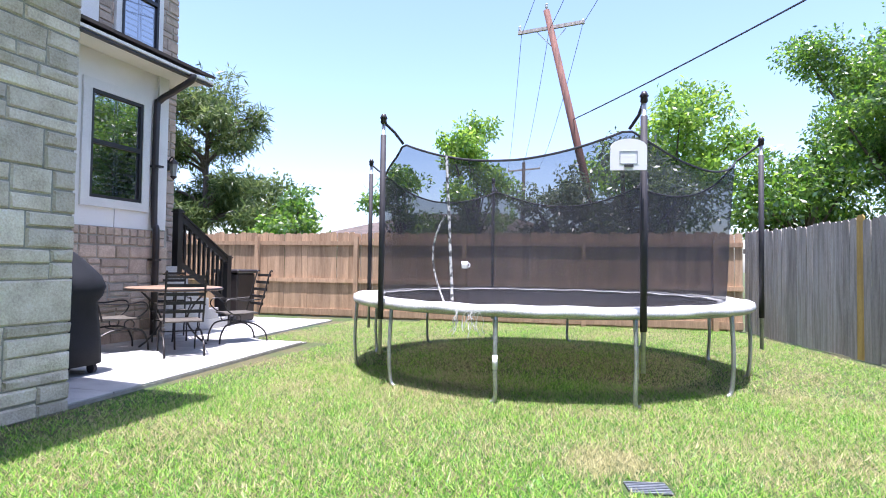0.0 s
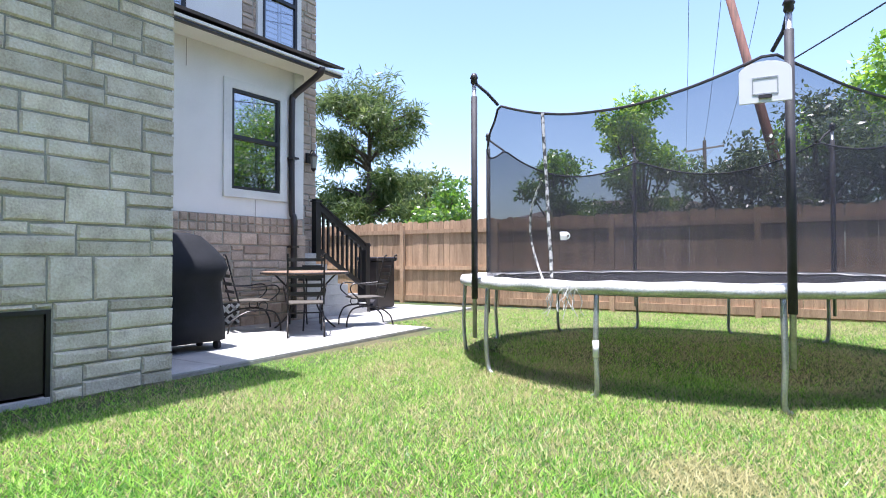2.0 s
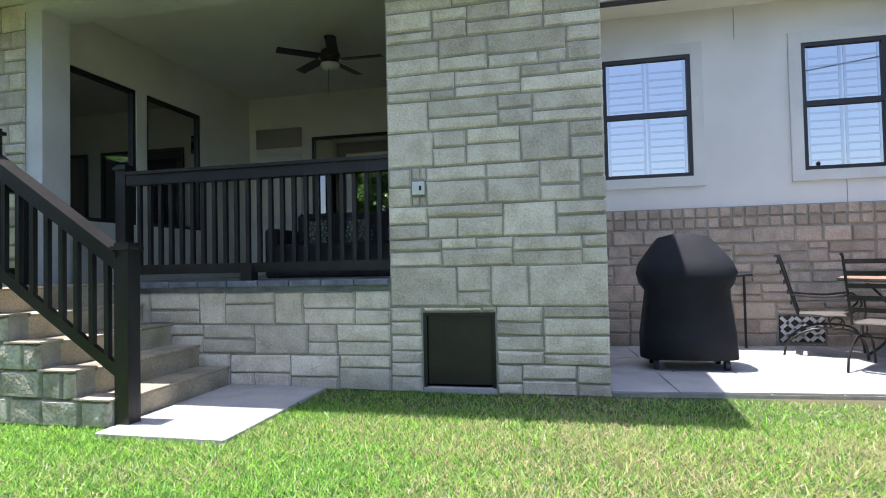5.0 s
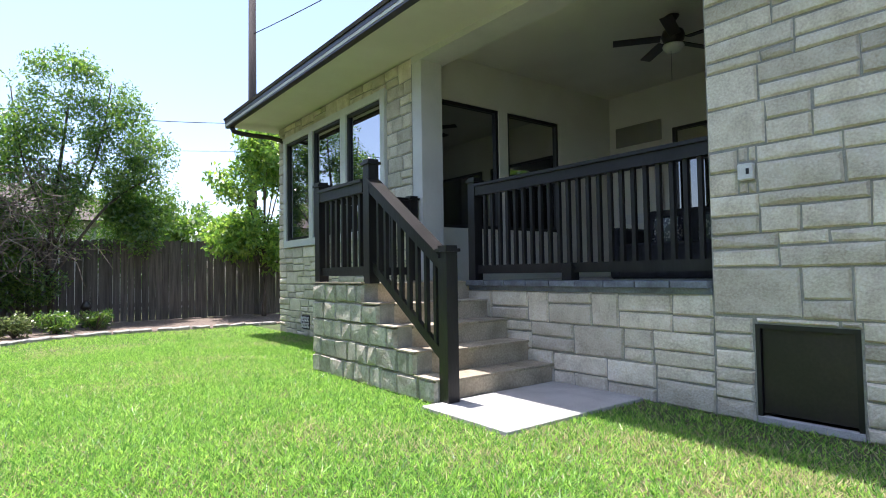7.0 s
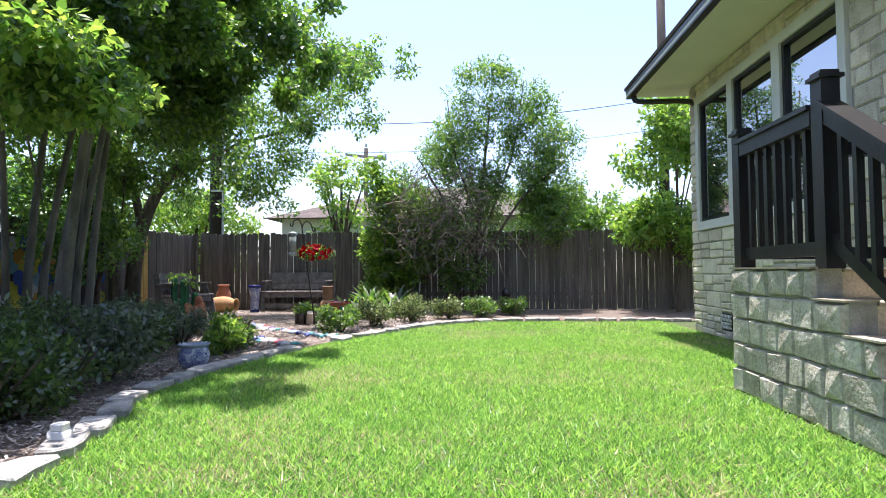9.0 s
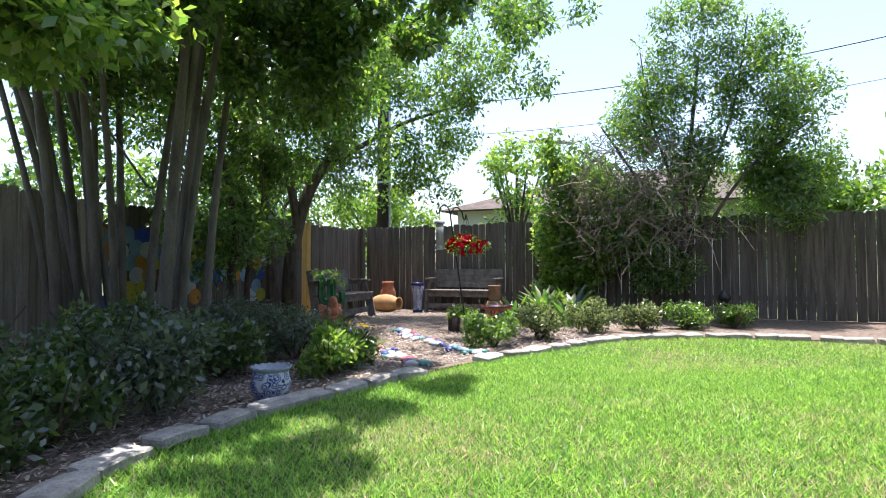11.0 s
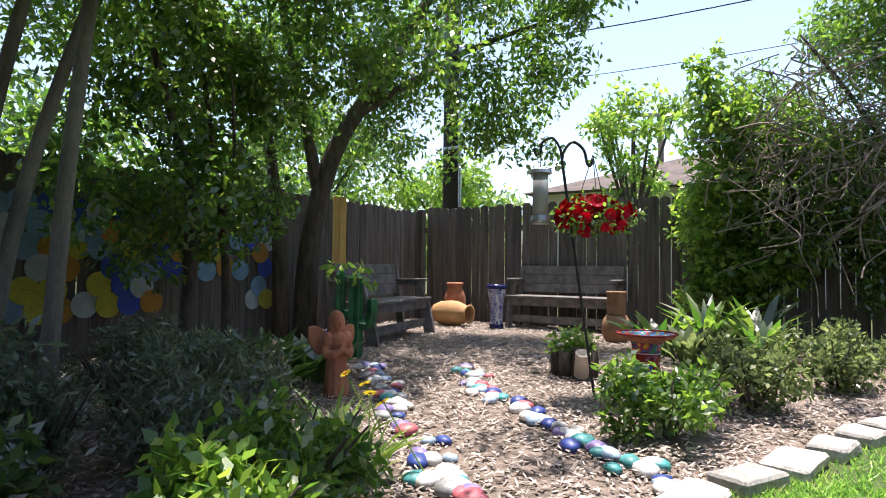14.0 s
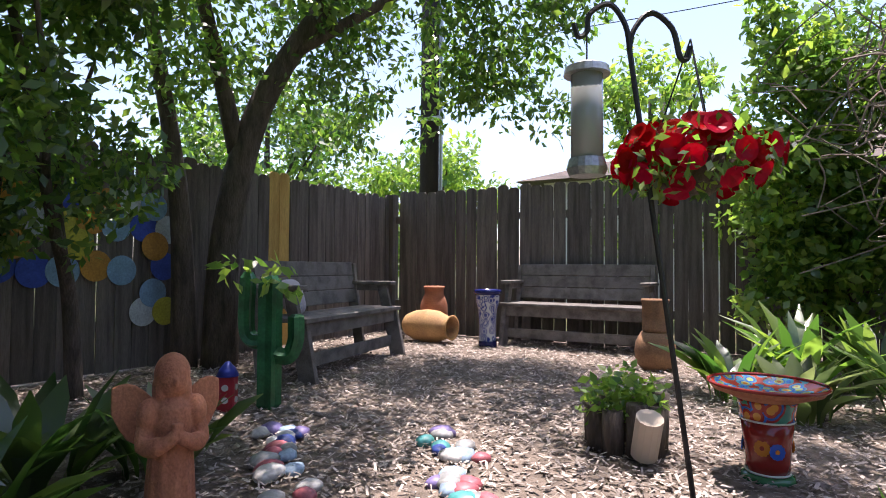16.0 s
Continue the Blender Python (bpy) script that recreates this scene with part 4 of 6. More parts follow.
for i, (x, y, r, h) in enumerate([(1.32, -5.22, 0.36, 0.46), (0.98, -6.15, 0.42, 0.48), (0.45, -7.2, 0.45, 0.50), (-0.2, -7.85, 0.42, 0.50), (-0.85, -8.3, 0.45, 0.45), (-1.5, -8.6, 0.4, 0.4)]):
    shrub("variegated_shrub" if i else "green_shrub", "low rounded shrub with cream-edged leaves in the bed" if i else "low rounded green shrub in the bed", x, y, r, h, VARIEG if 0 < i < 4 else LEAF, 2200, 0.052, 40 + i)
for i, (x, y, r, h, m) in enumerate([(2.1, -2.95, 0.36, 0.44, LEAFLIGHT), (2.3, -3.45, 0.4, 0.46, LEAF), (2.5, -1.5, 0.62, 0.72, LEAFGREY), (2.35, -0.7, 0.48, 0.55, LEAFDARK), (3.1, -1.3, 0.5, 0.6, LEAFDARK), (2.25, 0.1, 0.45, 0.55, LEAFDARK), (2.95, -2.5, 0.45, 0.5, LEAFDARK), (2.1, 0.9, 0.45, 0.5, LEAFDARK), (3.05, -0.35, 0.6, 0.85, LEAFDARK), (2.9, 0.6, 0.6, 0.8, LEAFDARK), (3.5, -1.9, 0.55, 0.8, LEAFDARK), (3.75, -0.9, 0.6, 0.9, LEAFDARK), (3.4, -2.75, 0.5, 0.7, LEAFGREY)]):
    shrub("green_shrub", "leafy green shrub in the shaded bed", x, y, r, h, m, 2200, 0.062, 60 + i)


def spikes(name, label, x, y, r, h, mat, n, seed, width=0.05, tag="plant", arch=0.6, joined=False):
    """Strap leaves that arch outwards from one root, each folded along its midrib; joined: one mesh of narrow blades."""
    rng = np.random.default_rng(seed)
    root = None if joined else thing(name, label, tag)
    vs, fs = [], []
    for i in range(n):
        a, q = rng.uniform(0, 6.28), rng.uniform(0.0, 0.55) * r
        d = np.array([math.cos(a), math.sin(a), 0])
        s = np.array([-d[1], d[0], 0])
        L, w = h * rng.uniform(0.6, 1.2), width * rng.uniform(0.6, 1.25)
        bend, twist = arch * rng.uniform(0.5, 1.5), rng.uniform(-0.5, 0.5)
        base = np.array([x, y, 0]) + d * q
        k0 = len(vs)
        for t, ww in ((0, 0.15), (0.25, 0.45), (0.5, 0.95), (0.75, 0.85), (1.0, 0.05)):
            p = base + d * L * bend * t * t + s * L * twist * 0.25 * t * t + np.array([0, 0, L * (t - 0.42 * bend * t * t)])
            side = s + np.array([0, 0, twist * t])
            vs += [p + side * w * ww, p - np.array([0, 0, 0.25 * w * ww]), p - side * w * ww]
        fs += [[k0 + 3 * j + c, k0 + 3 * j + c + 1, k0 + 3 * j + c + 4, k0 + 3 * j + c + 3] for j in range(4) for c in (0, 1)]
        if not joined:
            leaf = new("leaf", fast_mesh("leaf", vs, fs, mat, True))
            leaf.parent = root
            vs, fs = [], []
    return tagged(new(name, fast_mesh(name, vs, fs, mat)), label, tag) if joined else root


for i, (x, y, h, m) in enumerate([(1.9, -8.15, 0.55, LEAF), (1.5, -8.65, 0.68, LEAF), (1.05, -8.75, 0.66, LEAFDARK), (1.55, -7.75, 0.48, VARIEG), (4.1, -4.9, 0.5, LEAFDARK), (3.95, -5.35, 0.40, LEAFDARK), (3.75, -4.55, 0.42, LEAF), (0.95, -7.95, 0.5, LEAF)]):
    spikes("cast_iron_plant", "clump of broad strap leaves arching from the mulch", x, y, 0.3, h, m, 34, 80 + i, 0.055)
for i, (x, y, h) in enumerate([(2.95, -3.55, 0.50), (3.35, -3.7, 0.6), (3.45, -4.15, 0.5), (3.85, -4.3, 0.55), (4.1, -3.9, 0.6), (3.3, -3.1, 0.55)]):
    shrub("grey_sage", "grey-green upright herb clump in the shade", x, y, 0.38, h, LEAFGREY, 2600, 0.05, 90 + i, 0.28)
for i, (x, y) in enumerate([(2.5, -3.95), (2.3, -3.85), (2.75, -4.2)]):
    spikes("day_lily", "narrow-leaved day lily with yellow flowers", x, y, 0.2, 0.3, LEAFLIGHT, 46, 120 + i, 0.010, joined=True)["kind"] = "stuff"

OCHRE_EYE = plain("flower_eye", (0.45, 0.17, 0.02), 0.8)
YELLOW = leafy("yellow_petal", (0.6, 0.45, 0.02), (0.7, 0.55, 0.03), 0.15, 0.05, 0.01)
for i, (x, y) in enumerate([(2.4, -4.05), (2.55, -4.2), (2.25, -3.95), (2.8, -4.35)]):
    bm = bmesh.new()
    for k in range(9):
        a = 0.698 * k
        c, q = math.cos(a), math.sin(a)
        vs = [bm.verts.new((u * c - w * q, u * q + w * c, z)) for u, w, z in ((0.006, 0.0, 0.0), (0.022, 0.009, 0.006), (0.036, 0.0, 0.002), (0.022, -0.009, 0.006))]
        bm.faces.new(vs)
    fl = thing("lily_flower", "yellow day lily flower above narrow leaves", "flower", "yellow lilies", pose(x, y, 0.34, 25, 20, 40 * i))
    part("petals", bm, YELLOW, fl)
    part("eye", lathe(bmesh.new(), [(0.011, 0.0), (0.009, 0.008), (0.001, 0.01)], 10), OCHRE_EYE, fl, "orange eye")
    part("stalk", rod(bmesh.new(), (0, 0, -0.36), (0, 0, 0), 0.003, seg=5), LEAFLIGHT, fl)


# ---------------- trees ----------------
def tree(name, label, trunk, limbs, clumps, n, size, mat, seed, bark=BARK, slim=0.45, droop=0.3, shell=0.45):
    """trunk: (points, radii); limbs: the same, several; clumps: (x, y, z, rx, ry, rz)."""
    root = thing(name, label, "tree")
    bm = bmesh.new()
    tube(bm, curve(trunk[0], 5), [trunk[1][0] + (trunk[1][1] - trunk[1][0]) * i / (5 * (len(trunk[0]) - 1)) for i in range(5 * (len(trunk[0]) - 1) + 1)], 10)
    part("trunk", bm, bark, root, smooth=True)
    for pts, r in limbs:
        c = curve(pts, 4)
        part("limb", tube(bmesh.new(), c, [r * (1 - 0.75 * i / len(c)) for i in range(len(c))], 7), bark, root, smooth=True)
    cs = np.array([c[:3] for c in clumps], float)
    rs = np.array([c[3:] if len(c) > 4 else (c[3],) * 3 for c in clumps], float)
    rng = np.random.default_rng(seed)
    # break each clump into small tufts, so the outline is uneven and has gaps
    tc, tr = [], []
    for c, r in zip(cs, rs):
        k = int(10 + 10 * r.max())
        d = rng.normal(size=(k, 3))
        d /= np.linalg.norm(d, axis=1, keepdims=True)
        tc.append(c + d * r * rng.uniform(0.3, 1.15, (k, 1)))
        tr.append(np.repeat(rng.uniform(0.35, 0.65, (k, 1)) * r.mean(), 3, 1))
    leaves("crown", np.concatenate(tc), np.concatenate(tr), n, size, mat, seed, root, slim, shell, droop)
    return root


def auto_tree(name, label, x, y, z0, h, r, n, size, mat, seed, trunk=0.2, bark=BARK, slim=0.45, flat=0.8, k=11, tuft=1.0, rise=0.25):
    rng = random.Random(seed)
    limbs, clumps = [], []
    for i in range(k):
        a = 6.283 * i / k + rng.uniform(-0.4, 0.4)
        q = r * rng.uniform(0.25, 0.85)
        z = z0 + (h - z0) * rng.uniform(0.05, 0.88)
        p = (x + q * math.cos(a), y + q * math.sin(a), z)
        limbs.append(([(x, y, z0 * 0.8 + rise * (z - z0)), (x + 0.5 * q * math.cos(a), y + 0.5 * q * math.sin(a), z0 + max(0.6, rise) * (z - z0)), p], trunk * 0.4))
        s = r * rng.uniform(0.32, 0.5) * tuft
        clumps.append((*p, s, s, s * flat))
    clumps.append((x, y, h - 0.25 * r, r * 0.4, r * 0.4, r * 0.35))
    return tree(name, label, ([(x, y, 0), (x + rng.uniform(-0.2, 0.2), y, z0), (x, y, h * 0.85)], (trunk, trunk * 0.25)), limbs, clumps, n, size, mat, seed, bark, slim)


# crape myrtle: many slender trunks rising from one root
myrtle = thing("crape_myrtle", "many-stemmed smooth-barked tree over the shaded bed", "tree")
rng = random.Random(11)
for i in range(20):
    a, q = rng.uniform(0, 6.28), rng.uniform(0.15, 0.95)
    x, y = 4.72 + q * math.cos(a), -3.05 + q * 0.85 * math.sin(a)
    o = rng.uniform(0.3, 1.3)
    pts = curve([(x, y, 0), (x + 0.2 * o * math.cos(a), y + 0.2 * o * math.sin(a), 1.4), (x + 0.6 * o * math.cos(a), y + 0.6 * o * math.sin(a), 3.0), (x + 1.2 * o * math.cos(a), y + 1.2 * o * math.sin(a), 5.2)], 5)
    r = rng.uniform(0.042, 0.080)
    part("trunk", tube(bmesh.new(), pts, [r * (1 - 0.6 * j / len(pts)) for j in range(len(pts))], 8), CREPEBARK, myrtle, smooth=True)
part("limb", tube(bmesh.new(), curve([(4.2, -2.8, 1.8), (3.4, -1.6, 2.3), (2.6, -1.0, 2.35), (2.0, -0.5, 2.2)], 5), 0.012, 6), CREPEBARK, myrtle)
cl = []
for i in range(120):
    a, q = rng.uniform(0, 6.28), 2.2 * math.sqrt(rng.random())
    cl.append((4.3 + q * math.cos(a), -2.4 + 1.3 * q * math.sin(a), rng.uniform(3.1, 5.8), rng.uniform(0.18, 0.42)))
cl += [(rng.uniform(1.7, 3.8), rng.uniform(-4.6, -0.4), rng.uniform(3.1, 4.9), rng.uniform(0.18, 0.36)) for i in range(52)]
cl += [(rng.uniform(1.0, 2.0), rng.uniform(-4.4, -1.2), rng.uniform(3.2, 4.8), rng.uniform(0.18, 0.30)) for i in range(14)]
cl += [(2.9, -1.3, 2.9, 0.5), (2.3, -0.8, 2.5, 0.38), (2.7, -0.6, 2.8, 0.42), (3.2, -0.9, 3.2, 0.5), (2.2, -0.3, 2.3, 0.26), (2.5, -1.6, 3.0, 0.4), (3.4, -0.3, 3.3, 0.5), (3.1, 0.3, 3.0, 0.5), (3.5, 0.9, 3.2, 0.5)]
cc, cr = np.array([c[:3] for c in cl]), np.array([c[3] for c in cl])
leaves("crown", cc, cr, 150000, 0.088, LEAF, 12, myrtle, 0.55, 0.3)

# near leaves coloured paler than the crown to stand in for sun on them
leaves("leaf_spray", [(2.0, -0.5, 2.15), (2.3, -0.2, 2.35), (1.9, 0.0, 2.45), (2.5, 0.2, 2.6), (2.2, 0.6, 2.75), (2.7, -0.7, 2.2), (2.4, 0.9, 2.5), (2.9, 0.4, 2.3), (2.1, -0.9, 2.4)], [(0.42, 0.42, 0.14)] * 9, 4200, 0.085, LEAFLIGHT, 13, myrtle, 0.55, 0.2, 0.1, 1.2)

# garden tree with a leaning limb and hanging leaves
rng = random.Random(21)
cl = []
for i in range(70):
    a, q = rng.uniform(0, 6.28), 2.6 * math.sqrt(rng.random())
    cl.append((5.3 + 0.85 * q * math.cos(a), -5.9 + 1.25 * q * math.sin(a), rng.uniform(2.7, 5.4), rng.uniform(0.35, 0.65)))
cl += [(rng.uniform(2.9, 4.4), rng.uniform(-5.2, -3.4), rng.uniform(2.9, 4.6), 0.45) for i in range(6)]
# sparse high clumps, mostly out of view, added to dapple the mulch with shade
cl += [(rng.uniform(1.8, 4.6), rng.uniform(-9.2, -5.2), rng.uniform(4.0, 5.6), rng.uniform(0.25, 0.38)) for i in range(5)]
cl += [(rng.uniform(1.2, 3.2), rng.uniform(-9.0, -5.6), rng.uniform(4.2, 5.6), rng.uniform(0.24, 0.36)) for i in range(11)]
cl += [(rng.uniform(0.4, 1.8), rng.uniform(-8.6, -6.2), rng.uniform(3.8, 5.2), rng.uniform(0.24, 0.36)) for i in range(9)]
cl += [(3.9, -8.9, 3.0, 0.5), (3.6, -9.1, 2.5, 0.36), (3.3, -9.0, 3.3, 0.45), (4.2, -8.6, 3.4, 0.5), (3.6, -8.8, 3.9, 0.5), (2.9, -8.6, 4.2, 0.5), (2.6, -8.9, 4.7, 0.55), (3.2, -8.0, 4.2, 0.5), (5.2, -5.3, 2.5, 0.5), (5.4, -4.6, 2.2, 0.5), (5.0, -4.9, 2.9, 0.5), (5.7, -5.6, 1.9, 0.45), (4.9, -5.7, 2.6, 0.36), (5.6, -4.9, 1.5, 0.4), (5.3, -4.2, 1.6, 0.4)]
tree("shade_tree", "dark-barked shade tree with a leaning limb over the benches", ([(5.88, -7.2, 0), (5.83, -7.22, 1.2), (5.6, -7.35, 2.3), (5.15, -7.7, 3.3), (4.6, -8.2, 4.6)], (0.16, 0.06)), [([(5.75, -7.25, 1.9), (5.75, -6.9, 3.0), (5.6, -6.3, 4.4)], 0.09), ([(5.35, -7.5, 2.8), (4.3, -8.4, 3.7), (3.3, -8.9, 4.1)], 0.06), ([(6.08, -7.0, 0), (6.08, -6.9, 1.6), (6.0, -6.4, 3.6)], 0.12), ([(5.35, -5.2, 0), (5.4, -5.25, 0.9), (5.1, -5.0, 1.6), (5.0, -4.6, 2.6)], 0.085), ([(5.4, -5.25, 0.9), (5.6, -5.4, 1.6), (5.7, -5.6, 2.4)], 0.05)], cl, 80000, 0.092, LEAF, 22, slim=0.48, droop=0.6)

# small twisted tree against the mural
rng = random.Random(27)
cl = [(rng.uniform(4.6, 5.9), rng.uniform(-6.1, -4.5), rng.uniform(0.9, 3.0), rng.uniform(0.2, 0.34)) for i in range(30)]
tree("holly_tree", "small dark twisted tree with loose leaves before the mural", ([(5.7, -5.9, 0), (5.6, -5.8, 0.7), (5.35, -5.55, 1.25), (5.2, -5.2, 2.6)], (0.06, 0.02)), [([(5.5, -5.7, 0.95), (5.65, -5.75, 1.5), (5.75, -6.0, 2.3)], 0.035), ([(5.3, -5.5, 1.4), (4.9, -5.3, 1.8), (4.7, -5.1, 2.5)], 0.025)], cl, 6500, 0.085, LEAF, 28, slim=0.48, droop=0.5)

# wild bush and dry vines over the back fence
rng = random.Random(31)
cl = [(rng.uniform(-3.0, 1.0), rng.uniform(-10.6, -9.6), rng.uniform(1.7, 4.4), rng.uniform(0.35, 0.6)) for i in range(40)]
cl += [(rng.uniform(-1.0, 1.0), rng.uniform(-10.0, -9.6), rng.uniform(0.8, 2.0), rng.uniform(0.3, 0.45)) for i in range(10)]
cl += [(rng.uniform(-2.4, -0.2), rng.uniform(-10.2, -9.6), rng.uniform(4.2, 5.7), rng.uniform(0.25, 0.42)) for i in range(16)]
tree("wild_bush", "tall wild bush leaning over the back fence", ([(-0.9, -10.2, 0), (-0.8, -10.0, 1.6), (-1.1, -9.9, 4.8)], (0.09, 0.02)), [([(-0.8, -10, 1.0), (-1.8, -9.8, 2.6), (-2.8, -9.6, 3.4)], 0.04), ([(-0.8, -10, 1.2), (0.1, -9.7, 2.8), (0.6, -9.6, 3.6)], 0.04), ([(-0.9, -10, 1.8), (-1.6, -9.9, 3.6), (-1.9, -9.9, 5.4)], 0.03), ([(-0.9, -10, 1.8), (-0.3, -9.9, 3.6), (-0.1, -9.9, 5.0)], 0.03)], cl, 60000, 0.085, LEAF, 32, slim=0.4)
cl = [(rng.uniform(0.5, 1.9), rng.uniform(-10.15, -9.75), rng.uniform(0.5, 3.1), rng.uniform(0.25, 0.4)) for i in range(22)] + [(1.65, -10.0, 2.8 + 0.25 * i, 0.2) for i in range(4)]
tree("climbing_vine", "dense green climbing vine on the fence", ([(1.2, -10.1, 0), (1.3, -10.05, 1.4), (1.65, -10.0, 3.4)], (0.04, 0.01)), [([(1.2, -10.1, 0.2), (0.8, -10.0, 1.4), (0.7, -9.9, 2.4)], 0.03)], cl, 9500, 0.10, LEAFLIGHT, 33, slim=0.6)
dry = thing("dry_vines", "tangle of bare dry vines hanging on the bush", "vine")
for i in range(170):
    x, y, z = rng.uniform(-0.9, 1.1), rng.uniform(-9.5, -9.0), rng.uniform(1.6, 3.4)
    pts = [(x, y, z)]
    for j in range(4):
        pts.append((pts[-1][0] + rng.gauss(0, 0.22), pts[-1][1] + rng.gauss(0, 0.1), max(0.25, pts[-1][2] - rng.uniform(-0.15, 0.42))))
    part("stem", tube(bmesh.new(), curve(pts, 4), rng.uniform(0.004, 0.009), 4), VINE, dry)

auto_tree("young_tree", "light green young tree beside the house", -5.25, -9.6, 1.3, 5.3, 1.45, 17000, 0.14, LEAFLIGHT, 41, 0.06)
auto_tree("pine_tree", "tall open-crowned pine beyond the fence", -15.2, 18.8, 2.4, 8.1, 2.9, 23000, 0.30, NEEDLE, 42, 0.2, slim=0.16, flat=0.5, k=36, tuft=0.6, rise=0.92)
for i, (x, y, z0, h, r, mat, n, s, lab) in enumerate([(-11.0, 18.6, 0.8, 3.9, 1.6, LEAF, 5000, 0.24, "glossy round-headed tree beyond the fence"), (-6.4, 26, 2.0, 8.0, 2.0, LEAFLIGHT, 7000, 0.28, "light green tree beyond the fence"), (-9.5, 25, 1.0, 5.6, 2.0, LEAF, 5000, 0.28, "green tree beyond the fence"), (0.0, 15.6, 0.9, 4.3, 1.7, LEAFGREY, 9000, 0.17, "grey-green flowering shrub tree behind the fence"), (2.0, 27, 3.0, 8.2, 3.2, LEAFLIGHT, 9000, 0.32, "light green tree beyond the fence"), (-1.5, 16.4, 0.9, 3.3, 1.3, LEAFGREY, 5000, 0.17, "grey-green shrub behind the fence"), (10.6, 25.5, 1.0, 10.4, 4.7, LEAF, 70000, 0.24, "broad dark green oak beyond the fence"), (15.5, 24, 2.0, 10.0, 4.6, LEAF, 20000, 0.26, "broad green oak beyond the fence"), (6.2, 24, 1.5, 5.4, 2.6, LEAF, 6000, 0.3, "low light green tree beyond the fence"), (-15.5, 23, 1.0, 5.0, 3.0, NEEDLE, 5000, 0.3, "dark evergreen beyond the fence"), (11.5, -13, 1.2, 5.2, 2.4, LEAF, 7000, 0.24, "green tree beyond the garden fence"), (9.5, -17, 1.0, 3.8, 2.2, LEAFLIGHT, 6000, 0.26, "light green bush beyond the garden fence"), (10.5, -6, 0.8, 3.4, 1.8, LEAF, 4000, 0.22, "green bush beyond the mural fence"), (10.0, -1, 0.8, 3.4, 2.0, LEAF, 4000, 0.22, "green bush beyond the side fence"), (-3.8, -15, 1.0, 3.6, 1.8, LEAF, 4000, 0.24, "green tree behind the garden fence"), (3.3, -13.5, 1.0, 4.4, 1.2, LEAFLIGHT, 2500, 0.2, "thin light green tree behind the fence")]):
    auto_tree("tree", lab, x, y, z0, h, r, int(n * 1.6), s * 0.74, mat, 200 + i, 0.09 + 0.03 * r, k=26 if r > 3.5 else 14, tuft=0.72 if r > 3.5 else 0.85)


# ---------------- poles, wires, far houses ----------------
def utility_pole(label, foot, top, r, mat, arm=None, ang=0.0):
    p = thing("utility_pole", label, "utility pole")
    foot, top = Vector(foot), Vector(top)
    part("shaft", rod(bmesh.new(), foot, top, r, r * 0.7, 12), mat, p, smooth=True)
    if arm:
        c = foot.lerp(top, 0.93)
        d = Vector((math.cos(ang), math.sin(ang), 0.0)) * arm / 2
        bm = bmesh.new()
        bar(bm, c - d, c + d + Vector((0, 0, 0.16)), 0.10, 0.12)
        bmesh.ops.recalc_face_normals(bm, faces=bm.faces)
        part("crossarm", bm, OLDWOOD, p, "weathered grey crossarm")
        for s in (-0.95, 0.95, 0.0):
            q = (c + d * s if s else top) + Vector((0, 0, 0.06))
            part("insulator", lathe(bmesh.new(), [(0.03, 0), (0.06, 0.06), (0.05, 0.12), (0.06, 0.16), (0.02, 0.22)], 8, Matrix.Translation(q)), GALV, p)
        bm = bmesh.new()
        tube(bm, [c - d * 0.45, c - Vector((0, 0, 0.6))], 0.018, 5)
        tube(bm, [c + d * 0.45, c - Vector((0, 0, 0.6))], 0.018, 5)
        part("brace", bm, GALV, p)
    return p


utility_pole("leaning red-brown wooden utility pole with a crossarm", (-0.29, 22, 0), (-2.75, 22, 10.8), 0.165, POLEWOOD, 2.45, 0.0)
utility_pole("distant wooden utility pole with a crossarm", (-7.6, 46, 0), (-7.6, 46, 9.6), 0.18, DARKPOLE, 2.6, 0.0)
utility_pole("dark wooden utility pole behind the fence corner", (6.05, -11.1, 0), (6.05, -11.1, 9.0), 0.185, DARKPOLE)
utility_pole("tall dark utility pole behind the young tree", (-5.62, -11.5, 0), (-5.62, -11.5, 10.5), 0.14, DARKPOLE)
utility_pole("distant utility pole with a crossarm", (4.6, -24, 0), (4.6, -24, 7.0), 0.14, DARKPOLE, 2.0, 0.2)
condu = thing("conduit", "grey conduit strapped to the dark pole", "conduit")
part("pipe", rod(bmesh.new(), (5.83, -11.0, 0), (5.83, -11.0, 5.0), 0.03), GALV, condu)
part("bracket", boxes((5.72, 6.1, -10.92, -10.88, 3.05, 3.1)), GALV, condu)


def wire(a, b, sag, r=0.012, label="thin black overhead utility wire"):
    a, b = Vector(a), Vector(b)
    pts = [a.lerp(b, t / 16) - Vector((0, 0, 4 * sag * (t / 16) * (1 - t / 16))) for t in range(17)]
    return tagged(part("overhead_wire", tube(bmesh.new(), pts, r, 4), BLACKFOAM), label, "wire")


for s in (-1.25, -0.1, 1.25):
    wire((-2.55 + s * 0.9, 22, 10.05 + 0.06 * s), (-7.6 + s, 46, 9.2), 0.6)
    wire((-2.55 + s * 0.9, 22, 10.05 + 0.06 * s), (6.05 + s * 0.4, -11.1, 9.5), 1.2, 0.010)
wire((-1.79, 22, 6.6), (6.6, 9.0, 6.83), 0.12, 0.02, "thick black overhead cable")
wire((-5.62, -11.5, 5.4), (6.05, -11.1, 5.0), 0.35, 0.010, "sagging black overhead service cable")
wire((-5.62, -11.5, 4.6), (6.05, -11.1, 4.2), 0.3, 0.006)
wire((-5.62, -11.5, 8.0), (-8.0, 4.0, 8.0), 0.3, 0.012)


